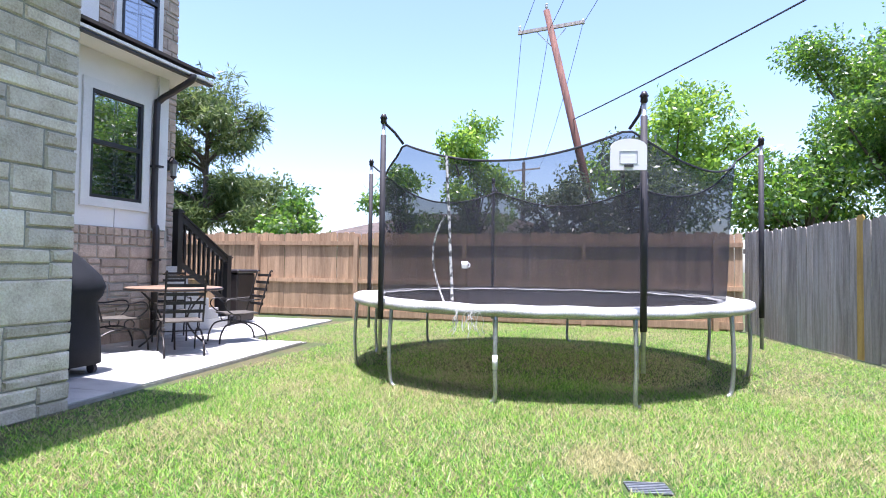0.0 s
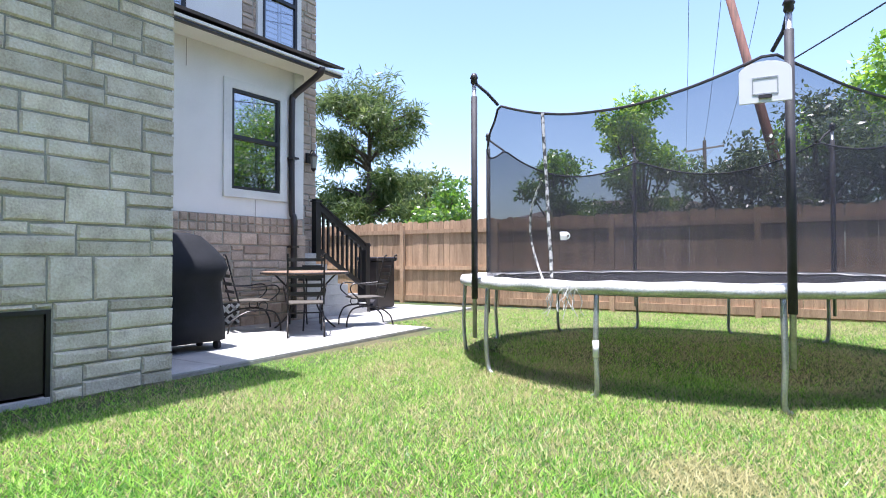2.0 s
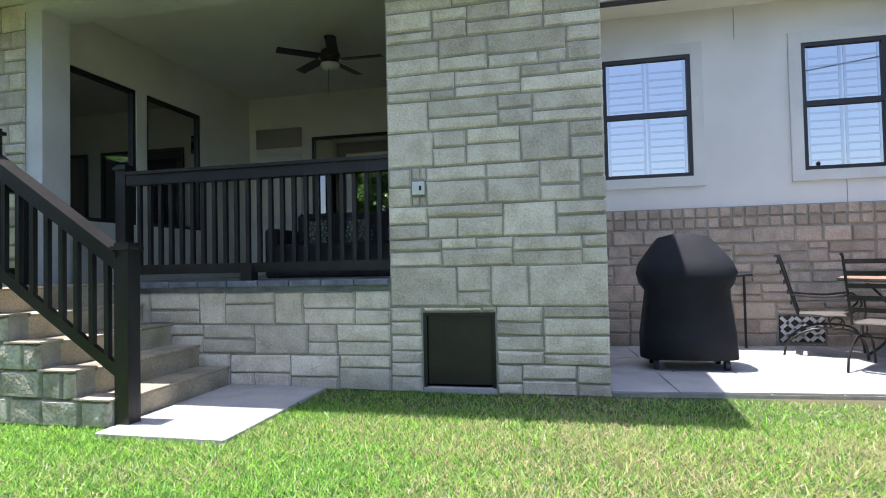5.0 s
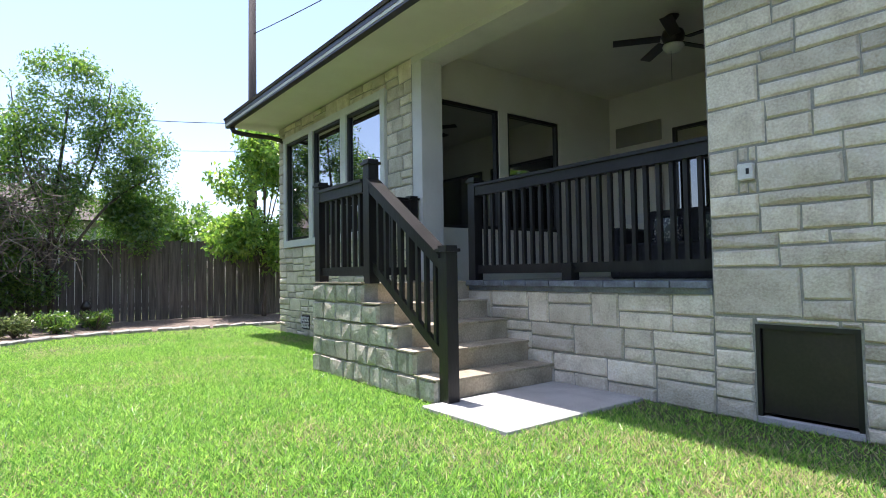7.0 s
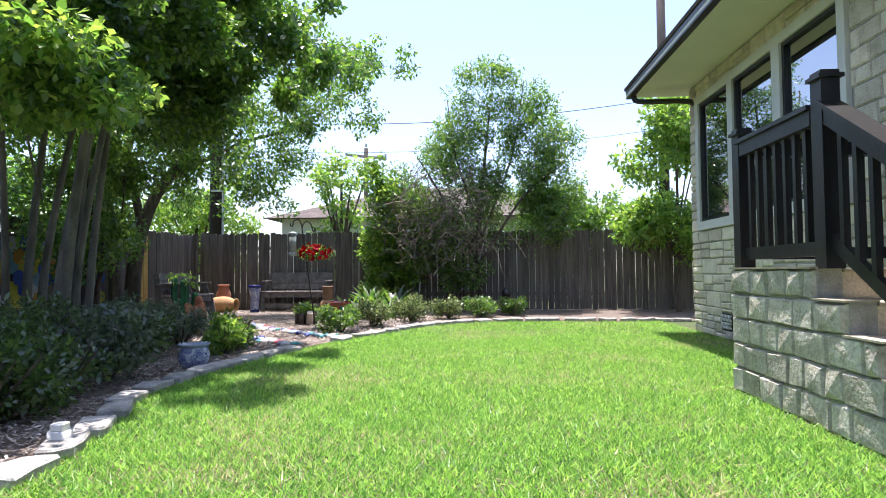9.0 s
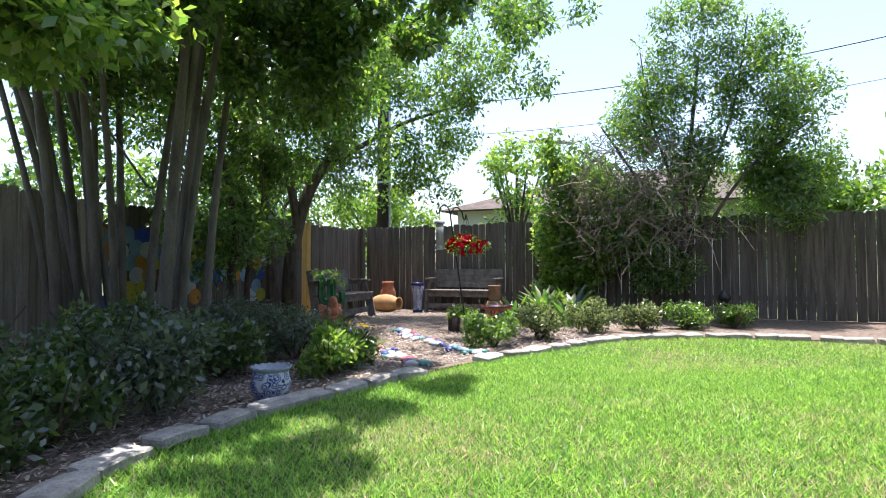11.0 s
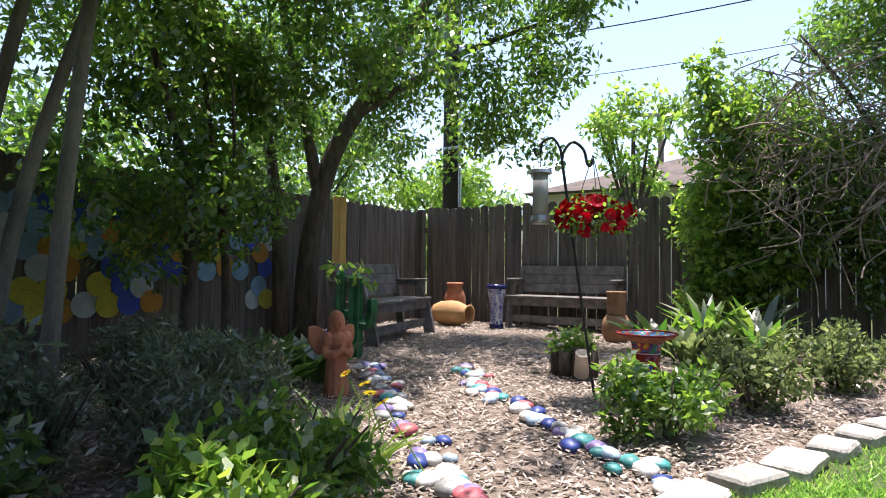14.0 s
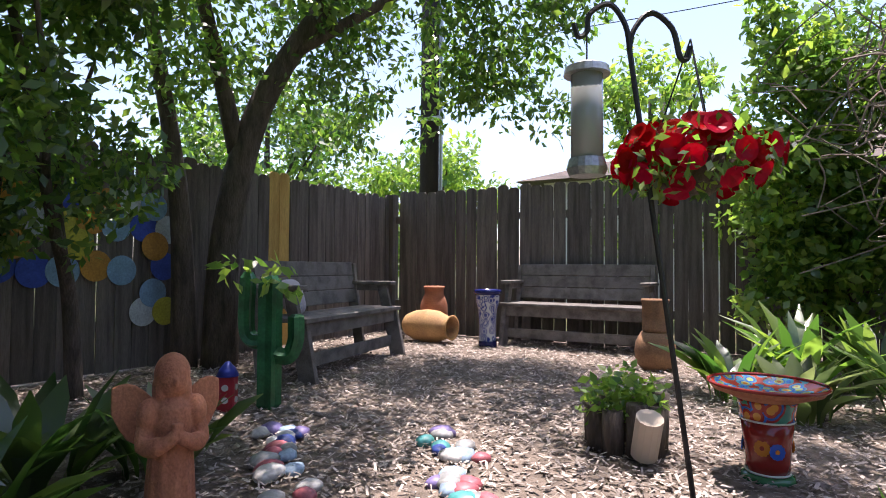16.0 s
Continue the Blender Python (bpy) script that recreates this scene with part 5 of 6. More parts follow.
def far_house(label, x, y, w, d, eave, ridge):
    h = thing("neighbour_house", label, "house", m=pose(x, y, 0))
    part("wall", boxes((-w / 2, w / 2, -d / 2, d / 2, 0, eave)), STUCCO, h)
    bm = bmesh.new()
    e = 0.5
    v = [bm.verts.new(c) for c in ((-w / 2 - e, -d / 2 - e, eave - 0.1), (w / 2 + e, -d / 2 - e, eave - 0.1), (w / 2 + e, d / 2 + e, eave - 0.1), (-w / 2 - e, d / 2 + e, eave - 0.1), (-w / 2 + d / 2, 0, ridge), (w / 2 - d / 2, 0, ridge))]
    for f in ((0, 1, 5, 4), (1, 2, 5), (2, 3, 4, 5), (3, 0, 4), (3, 2, 1, 0)):
        bm.faces.new([v[i] for i in f])
    part("roof", bm, SHINGLE, h, "brown shingle roof")


far_house("single-storey house with a brown roof behind the garden fence", 0.5, -20, 11, 8, 2.9, 4.4)
far_house("single-storey house with a brown roof behind the back fence", -9, 32, 14, 9, 2.6, 4.2)


# ---------------- garden furniture and ornaments ----------------
def bench(label, m):
    """A plank bench: slanted plank legs, seat boards, three back boards, arms. Front towards +y, centred."""
    b = thing("garden_bench", label, "bench", "garden benches", m)
    W = 1.62
    for i in range(3):
        part("seat_board", boxes((-W / 2, W / 2, -0.22 + 0.155 * i, -0.075 + 0.155 * i, 0.465, 0.502), bevel=0.005), BENCHWOOD, b)
    part("apron", boxes((-W / 2 + 0.07, W / 2 - 0.07, 0.155, 0.193, 0.355, 0.463), bevel=0.003), BENCHWOOD, b)
    part("stretcher", boxes((-W / 2 + 0.07, W / 2 - 0.07, 0.135, 0.165, 0.11, 0.215), bevel=0.003), BENCHWOOD, b)
    for i in range(3):
        part("back_board", boxes((-W / 2 + 0.06, W / 2 - 0.06, -0.012, 0.012, 0.545 + 0.137 * i, 0.677 + 0.137 * i), m=pose(0, -0.17, 0, 9), bevel=0.005), BENCHWOOD, b)
    for s in (-1, 1):
        x = s * (W / 2 - 0.045)
        part("front_leg", boxes((x - 0.024, x + 0.024, -0.075, 0.075, 0, 0.475), m=pose(0, 0.235, 0, 12), bevel=0.004), BENCHWOOD, b)
        part("back_leg", boxes((x - 0.024, x + 0.024, -0.06, 0.05, 0, 0.94), m=pose(0, -0.185, 0.0, 9), bevel=0.004), BENCHWOOD, b)
        part("arm", boxes((x - 0.055, x + 0.055, -0.33, 0.17, 0.715, 0.752), bevel=0.006), BENCHWOOD, b)
        part("arm_post", boxes((x - 0.022, x + 0.022, -0.05, 0.05, 0.0, 0.23), m=pose(0, 0.10, 0.49, 14), bevel=0.004), BENCHWOOD, b)
        part("arm_rail", boxes((x - 0.015, x + 0.015, -0.26, 0.07, 0.655, 0.715)), BENCHWOOD, b)
    return b


bench("weathered grey wooden bench against the back fence", pose(3.52, -9.97, 0))
bench("weathered grey wooden bench along the mural fence", pose(5.04, -7.78, 0, 0, 0, 98))


def lathed(name, label, cat, prof, m, mat, seg=32):
    ob = part(name, lathe(bmesh.new(), prof, seg), mat, smooth=True)
    ob.matrix_world = m
    return tagged(ob, label, cat)


URN = [(0.09, 0), (0.15, 0.06), (0.20, 0.18), (0.20, 0.28), (0.15, 0.40), (0.11, 0.46), (0.12, 0.50), (0.14, 0.54), (0.12, 0.54), (0.10, 0.48), (0.09, 0.42), (0.001, 0.30)]
OCHRE = material("ochre_clay", (0.46, 0.27, 0.11), (0.33, 0.18, 0.08), 5, 80, 0.8, bump=0.3)
OLDCLAY = material("brown_clay", (0.30, 0.16, 0.08), (0.17, 0.09, 0.05), 6, 80, 0.85, bump=0.3)
lathed("terracotta_urn", "upright terracotta urn in the fence corner", "urn", [(0.10, 0), (0.15, 0.08), (0.175, 0.25), (0.17, 0.42), (0.135, 0.52), (0.12, 0.55), (0.12, 0.60), (0.135, 0.63), (0.13, 0.65), (0.11, 0.64), (0.10, 0.56), (0.001, 0.5)], pose(5.34, -10.0, 0.01), TERRA)
lathed("terracotta_urn", "ochre clay urn lying on its side", "urn", [(0.07, 0), (0.13, 0.06), (0.175, 0.18), (0.195, 0.34), (0.185, 0.48), (0.15, 0.58), (0.125, 0.62), (0.13, 0.67), (0.145, 0.70), (0.12, 0.70), (0.105, 0.64), (0.11, 0.58), (0.001, 0.40)], pose(5.52, -9.62, 0.205, 90, 0, -97), OCHRE)
chim = thing("clay_jug", "brown clay jug stacked on a round clay pot by the bench", "jug", m=pose(2.55, -9.08, 0.01))
part("pot", lathe(bmesh.new(), [(0.11, 0), (0.16, 0.06), (0.175, 0.16), (0.165, 0.25), (0.12, 0.33), (0.001, 0.33)], 28), OLDCLAY, chim, smooth=True)
part("neck", lathe(bmesh.new(), [(0.10, 0.33), (0.105, 0.345), (0.112, 0.36), (0.108, 0.375), (0.112, 0.42), (0.105, 0.44), (0.112, 0.46), (0.11, 0.58), (0.12, 0.605), (0.118, 0.62), (0.095, 0.62), (0.085, 0.5), (0.001, 0.48)], 28), OLDCLAY, chim, smooth=True)


def tile_pattern(name, ground, marks, scale):
    """Glazed pottery: painted cells in several colours over a ground."""
    m = plain(name, ground, 0.12)
    n, l = m.node_tree.nodes, m.node_tree.links
    co, vo, ra = n.new("ShaderNodeTexCoord"), n.new("ShaderNodeTexVoronoi"), n.new("ShaderNodeValToRGB")
    vo.inputs["Scale"].default_value = scale
    ra.color_ramp.interpolation = "CONSTANT"
    ra.color_ramp.elements[0].color = rgb(marks[0])
    ra.color_ramp.elements[1].position, ra.color_ramp.elements[1].color = 0.22, rgb(ground)
    for i, c in enumerate(marks[1:]):
        e = ra.color_ramp.elements.new(0.38 + 0.12 * i)
        e.color = rgb(c)
    l.new(co.outputs["Object"], vo.inputs["Vector"])
    l.new(vo.outputs["Distance"], ra.inputs[0])
    l.new(ra.outputs[0], n["Principled BSDF"].inputs["Base Color"])
    return m


BLUEWARE = tile_pattern("blue_white_glaze", (0.03, 0.05, 0.24), [(0.5, 0.52, 0.56), (0.5, 0.52, 0.56), (0.03, 0.05, 0.24), (0.5, 0.52, 0.56)], 16)
NAVY = plain("navy_glaze", (0.012, 0.016, 0.10), 0.12)
REDWARE = tile_pattern("red_glaze", (0.28, 0.03, 0.02), [(0.5, 0.22, 0.03), (0.02, 0.10, 0.36), (0.25, 0.02, 0.02), (0.04, 0.2, 0.16)], 11)
BOWLWARE = tile_pattern("bowl_glaze", (0.35, 0.42, 0.12), [(0.45, 0.14, 0.03), (0.03, 0.12, 0.4), (0.06, 0.24, 0.30), (0.4, 0.05, 0.03)], 16)
vase = thing("tall_vase", "tall blue and white patterned vase beside the bench", "vase", m=pose(4.42, -9.62, 0.01) @ Matrix.Diagonal((0.95, 0.95, 1.1, 1)))
part("body", lathe(bmesh.new(), [(0.105, 0.065), (0.10, 0.1), (0.098, 0.2), (0.112, 0.38), (0.14, 0.46), (0.142, 0.53)], 28, caps=False), BLUEWARE, vase, smooth=True)
part("foot", lathe(bmesh.new(), [(0.105, 0), (0.112, 0.01), (0.108, 0.06), (0.105, 0.066)], 28), NAVY, vase, "navy foot", smooth=True)
part("rim", lathe(bmesh.new(), [(0.145, 0.53), (0.165, 0.545), (0.165, 0.58), (0.15, 0.585), (0.13, 0.5), (0.001, 0.45)], 28), NAVY, vase, "navy rim", smooth=True)
pot = thing("ceramic_pot", "blue and white glazed pot with a wavy rim", "plant pot", m=pose(2.03, -2.08, 0.01) @ Matrix.Diagonal((0.74, 0.74, 0.74, 1)))
part("body", lathe(bmesh.new(), [(0.13, 0), (0.18, 0.06), (0.205, 0.16), (0.18, 0.25), (0.17, 0.28)], 32, caps=False), BLUEWARE, pot, smooth=True)
bm = lathe(bmesh.new(), [(0.17, 0.28), (0.19, 0.30), (0.205, 0.325), (0.19, 0.325), (0.16, 0.29), (0.001, 0.25)], 48, caps=False)
for v in bm.verts:
    if v.co.z > 0.32:
        v.co.z += 0.009 * math.cos(16 * math.atan2(v.co.y, v.co.x))
part("rim", bm, plain("pale_glaze", (0.30, 0.34, 0.40), 0.15), pot, "pale scalloped rim", smooth=True)
GLAZERED = plain("dark_red_glaze", (0.22, 0.018, 0.014), 0.1)
GLAZEWHITE = plain("white_glaze", (0.62, 0.61, 0.57), 0.15)
GLAZEBLUE = plain("blue_glaze", (0.02, 0.09, 0.42), 0.12)
GLAZEGOLD = plain("orange_glaze", (0.48, 0.17, 0.02), 0.12)
GLAZEGREEN = plain("green_glaze", (0.03, 0.14, 0.06), 0.15)
bath = thing("bird_bath", "red painted ceramic bird bath with a patterned bowl", "bird bath", m=pose(1.71, -6.6, 0.01) @ Matrix.Diagonal((0.80, 0.80, 0.88, 1)))
part("base", lathe(bmesh.new(), [(0.125, 0), (0.135, 0.008), (0.13, 0.025), (0.105, 0.035)], 32), GLAZEGREEN, bath, "green foot", smooth=True)
part("pedestal", lathe(bmesh.new(), [(0.104, 0.03), (0.108, 0.1), (0.118, 0.2), (0.128, 0.285)], 36), GLAZERED, bath, smooth=True)
part("collar", lathe(bmesh.new(), [(0.132, 0.295), (0.134, 0.33), (0.142, 0.37), (0.15, 0.385)], 36), REDWARE, bath, "dark patterned collar", smooth=True)
for r, z in ((0.130, 0.29), (0.106, 0.042)):
    part("white_line", tube(bmesh.new(), [(r * math.cos(0.1571 * k), r * math.sin(0.1571 * k), z) for k in range(41)], 0.005), GLAZEWHITE, bath)
part("bowl", lathe(bmesh.new(), [(0.15, 0.385), (0.20, 0.405), (0.262, 0.425), (0.285, 0.455)], 44, caps=False), TERRA, bath, "plain red underside", smooth=True)
part("basin", lathe(bmesh.new(), [(0.283, 0.457), (0.25, 0.435), (0.20, 0.418), (0.12, 0.41), (0.001, 0.408)], 44, caps=False), BOWLWARE, bath, "bright patterned basin", smooth=True)
part("rim", tube(bmesh.new(), [(0.284 * math.cos(0.1309 * k), 0.284 * math.sin(0.1309 * k), 0.457) for k in range(49)], 0.009, 8), GLAZERED, bath, "glossy red rim", smooth=True)
for k, (ang, z, mat) in enumerate(((78, 0.17, GLAZEGOLD), (112, 0.16, GLAZEBLUE), (200, 0.17, GLAZEGOLD), (235, 0.16, GLAZEBLUE), (320, 0.17, GLAZEGOLD), (355, 0.16, GLAZEBLUE))):
    m = Matrix.Rotation(radians(ang), 4, "Z") @ Matrix.Translation((0.1165, 0, z)) @ Matrix.Rotation(radians(86), 4, "Y")
    fl = part("painted_flower", bmesh.new(), mat, bath, "painted petals on the glaze")
    bm = bmesh.new()
    for q in range(12):
        a = radians(30 * q)
        rod(bm, (0.028 * math.cos(a), 0.028 * math.sin(a), -0.004), (0.028 * math.cos(a), 0.028 * math.sin(a), 0.0035), 0.011, seg=8)
    rod(bm, (0, 0, -0.004), (0, 0, 0.003), 0.026, seg=16)
    bm.to_mesh(fl.data)
    bm.free()
    fl.matrix_basis = m
    part("flower_eye", rod(bmesh.new(), (0, 0, 0), (0, 0, 0.006), 0.011, seg=12), GLAZERED if mat is GLAZEGOLD else GLAZEGOLD, fl)

# painted ornament by the tree and a cushion on the bench
house = thing("painted_ornament", "red painted garden ornament with a blue peaked top", "garden ornament", m=pose(4.58, -6.2, 0.0, 0, 0, 30) @ Matrix.Diagonal((0.8, 0.8, 0.75, 1)))
part("body", boxes((-0.065, 0.065, -0.05, 0.05, 0, 0.30), bevel=0.008), plain("red_paint", (0.35, 0.02, 0.03), 0.5), house)
part("top", lathe(bmesh.new(), [(0.085, 0.30), (0.06, 0.36), (0.02, 0.41), (0.001, 0.42)], 14), plain("blue_paint", (0.03, 0.05, 0.32), 0.5), house, "blue peaked top", smooth=True)
for z in (0.11, 0.21):
    part("disc", rod(bmesh.new(), (-0.064, 0.0, z), (-0.071, 0.0, z), 0.026, seg=14), GLAZEWHITE, house, "white painted disc")
    part("disc", rod(bmesh.new(), (0, 0.049, z), (0, 0.056, z), 0.026, seg=14), GLAZEWHITE, house, "white painted disc")
bm = bmesh.new()
bmesh.ops.create_uvsphere(bm, u_segments=24, v_segments=14, radius=1.0)
for v in bm.verts:
    q = (abs(v.co.x) ** 4 + abs(v.co.z) ** 4) ** 0.25 + 1e-6
    k = math.hypot(v.co.x, v.co.z) / q
    v.co = Vector((v.co.x * k * 0.17, v.co.y * 0.065, v.co.z * k * 0.15))
cushion = part("cushion", bm, tile_pattern("pale_cushion_cloth", (0.50, 0.48, 0.50), [(0.30, 0.33, 0.45), (0.45, 0.40, 0.42)], 18), None, "", True)
cushion.data.materials[0].node_tree.nodes["Principled BSDF"].inputs["Roughness"].default_value = 0.9
cushion.matrix_world = pose(5.04, -7.78, 0, 0, 0, 98) @ pose(0.50, -0.12, 0.645, 18, 0, 12)
tagged(cushion, "pale patterned cushion leaning on the garden bench", "cushion")

stump = thing("stump_planter", "small log stump planter with leafy sprigs", "planter", m=pose(2.32, -6.72, 0))
for i in range(9):
    a = 0.7 * i
    part("log", rod(bmesh.new(), (0.15 * math.cos(a), 0.15 * math.sin(a), 0), (0.16 * math.cos(a), 0.16 * math.sin(a), random.uniform(0.2, 0.3)), 0.05, seg=9), BARK, stump, smooth=True)
part("cut_log", rod(bmesh.new(), (-0.12, 0.19, 0.05), (-0.16, 0.27, 0.24), 0.06, seg=12), plain("cut_wood", (0.5, 0.42, 0.33), 0.9), stump, "pale sawn log end")
leaves("leaves", [(0, 0, 0.28), (0.1, 0.08, 0.26), (-0.1, 0.05, 0.26)], [0.14, 0.12, 0.12], 420, 0.06, LEAFLIGHT, 77, stump, 0.55)

# angel statue: one plain mesh
bm = lathe(bmesh.new(), [(0.13, 0), (0.135, 0.02), (0.125, 0.1), (0.112, 0.28), (0.10, 0.38), (0.105, 0.44), (0.098, 0.50), (0.06, 0.535), (0.045, 0.55), (0.001, 0.56)], 36)
for v in bm.verts:
    if v.co.z < 0.4:
        k = 1 + 0.045 * (1 - v.co.z) * math.sin(11 * math.atan2(v.co.y, v.co.x))
        v.co.x *= k
        v.co.y *= k
for r, c, q in ((0.075, (0, -0.012, 0.615), (1, 1, 1.12)), (0.085, (0, 0.012, 0.63), (1.05, 1, 1.02)), (0.06, (-0.055, 0.012, 0.57), (0.7, 0.9, 1.2)), (0.06, (0.055, 0.012, 0.57), (0.7, 0.9, 1.2)), (0.016, (0, -0.09, 0.61), (0.8, 1, 1.2))):
    bmesh.ops.create_icosphere(bm, subdivisions=3, radius=r, matrix=Matrix.Translation(c) @ Matrix.Diagonal((*q, 1)))
for s in (-1, 1):
    bmesh.ops.create_icosphere(bm, subdivisions=3, radius=0.06, matrix=Matrix.Translation((s * 0.115, -0.01, 0.475)) @ Matrix.Diagonal((0.95, 1, 1.15, 1)))
    tube(bm, curve([(s * 0.115, 0, 0.46), (s * 0.135, -0.04, 0.37), (s * 0.08, -0.12, 0.375), (s * 0.012, -0.145, 0.41), (s * 0.008, -0.14, 0.46)], 4), [0.046] * 5 + [0.038] * 4 + [0.03] * 4 + [0.022] * 4, 10)
    wing_rows = []
    for k in range(7):
        u = k / 6
        top = 0.50 + 0.09 * math.sin(u * 2.2)
        low = 0.44 - 0.05 * u - 0.09 * math.sin(u * 3.14) + 0.08 * u * u
        x, y = s * (0.05 + 0.22 * u), 0.085 + 0.05 * u
        wing_rows.append([bm.verts.new(p) for p in ((x, y - 0.014, low), (x, y - 0.018, (low + top) / 2), (x, y - 0.012, top), (x, y + 0.012, top), (x, y + 0.018, (low + top) / 2), (x, y + 0.014, low))])
    for a, b in zip(wing_rows, wing_rows[1:]):
        for k in range(6):
            bm.faces.new((a[k], a[(k + 1) % 6], b[(k + 1) % 6], b[k]))
    bm.faces.new(wing_rows[0])
    bm.faces.new(wing_rows[-1])
bmesh.ops.recalc_face_normals(bm, faces=bm.faces)
angel = tagged(part("angel_statue", bm, TERRA, smooth=True), "terracotta praying angel statue in the bed", "statue")
angel.matrix_world = pose(3.47, -5.04, 0.0, 0, 0, -116) @ Matrix.Diagonal((0.64, 0.72, 0.84, 1))
melt = angel.modifiers.new("melt", "REMESH")
melt.mode, melt.voxel_size, melt.use_smooth_shade = "VOXEL", 0.007, True

# metal cactus
cactus = thing("metal_cactus", "painted green metal cactus ornament", "garden ornament", m=pose(4.40, -6.36, 0, 0, 0, 29))
CACT = material("green_metal", (0.03, 0.16, 0.06), (0.015, 0.08, 0.03), 8, 60, 0.4, metal=0.2, bump=0.1)


def ribbed(pts, r):
    bm = bmesh.new()
    c = curve(pts, 6)
    tube(bm, c, [r * (0.55 if i in (0, len(c) - 1) else 1) for i in range(len(c))], 10)
    for i, v in enumerate(bm.verts):
        if i % 2:
            v.co = v.co.lerp(c[min(i // 10, len(c) - 1)], 0.3)
    return bm


part("stem", ribbed([(0, 0, 0), (0, 0, 0.4), (0, 0, 0.84)], 0.078), CACT, cactus)
part("arm", ribbed([(0, 0, 0.44), (0.11, 0, 0.44), (0.15, 0, 0.54), (0.14, 0, 0.86)], 0.055), CACT, cactus)
part("arm", ribbed([(0, 0, 0.36), (-0.12, 0, 0.34), (-0.17, 0, 0.44), (-0.17, 0, 0.60)], 0.055), CACT, cactus)
leaves("potted_leaves", [(-0.1, 0.15, 0.82), (0.15, 0.15, 0.88)], [0.12, 0.1], 50, 0.10, LEAFLIGHT, 78, cactus)

# shepherd's hook with feeder and flower basket
HX, HY = 1.97, -5.9
R = Vector((-0.855, -0.52, 0))
hook = thing("shepherd_hook", "black iron double shepherd's hook in the mulch", "plant hook")
at = lambda u, z: Vector((HX, HY, z * 0.895)) + R * (u - 0.17 * min(1.0, z / 1.85))
part("pole", rod(bmesh.new(), at(0.06, 0), at(0.0, 1.85), 0.010), IRON, hook)
part("arm", tube(bmesh.new(), curve([at(0.0, 1.85), at(-0.015, 1.95), at(-0.07, 2.03), at(-0.14, 1.99), at(-0.15, 1.92), at(-0.18, 1.90), at(-0.195, 1.95)], 5), 0.010), IRON, hook)
part("arm", tube(bmesh.new(), curve([at(0.0, 1.85), at(0.015, 1.93), at(0.075, 2.0), at(0.15, 1.94), at(0.175, 1.83), at(0.20, 1.82), at(0.212, 1.87)], 5), 0.010), IRON, hook)
feeder = thing("bird_feeder", "tube bird feeder with a grey metal lid", "bird feeder")
f0 = at(-0.15, 1.9)
part("tube", rod(bmesh.new(), (f0.x, f0.y, 1.27), (f0.x, f0.y, 1.575), 0.055, seg=18), plain("clear_plastic", (0.30, 0.31, 0.29), 0.12), feeder, "clear seed tube", smooth=True)
part("lid", lathe(bmesh.new(), [(0.080, 1.565), (0.075, 1.59), (0.03, 1.61), (0.001, 1.615)], 18, Matrix.Translation((f0.x, f0.y, 0))), GALV, feeder)
part("base", lathe(bmesh.new(), [(0.06, 1.215), (0.07, 1.24), (0.06, 1.275)], 18, Matrix.Translation((f0.x, f0.y, 0))), GALV, feeder)
part("hanger", rod(bmesh.new(), (f0.x, f0.y, 1.61), (f0.x, f0.y, 1.78), 0.003), IRON, feeder)
basket = thing("flower_basket", "hanging basket overflowing with red petunias", "flower basket")
b0 = at(0.215, 1.9)
part("basket", lathe(bmesh.new(), [(0.06, 1.15), (0.11, 1.19), (0.14, 1.28), (0.13, 1.28), (0.001, 1.26)], 20, Matrix.Translation((b0.x, b0.y, 0))), BARK, basket, smooth=True)
for k in range(3):
    a = 2.1 * k
    part("chain", rod(bmesh.new(), (b0.x + 0.14 * math.cos(a), b0.y + 0.14 * math.sin(a), 1.28), (b0.x, b0.y, 1.70), 0.003), IRON, basket)
leaves("leaves", [(b0.x, b0.y, 1.32), (b0.x + 0.12, b0.y, 1.27), (b0.x - 0.12, b0.y, 1.27), (b0.x, b0.y + 0.12, 1.25)], [(0.24, 0.24, 0.12)] * 4, 1100, 0.045, LEAF, 79, basket)
flower = lathe(bmesh.new(), [(0.004, 0), (0.016, 0.012), (0.043, 0.022), (0.031, 0.020), (0.002, 0.006)], 10)
fme = mesh_of("petunia", flower, REDPETAL)
rng = random.Random(5)
for k in range(112):
    d = Vector((rng.gauss(0, 1), rng.gauss(0, 1), rng.gauss(0.1, 0.7))).normalized()
    p = Vector((b0.x, b0.y, 1.30)) + Vector((d.x, d.y, d.z * 0.5)) * rng.uniform(0.16, 0.27) + Vector((0, 0, -0.05 * rng.random()))
    piece("petunia", fme, basket, Matrix.Translation(p) @ d.to_track_quat("Z", "Y").to_matrix().to_4x4())

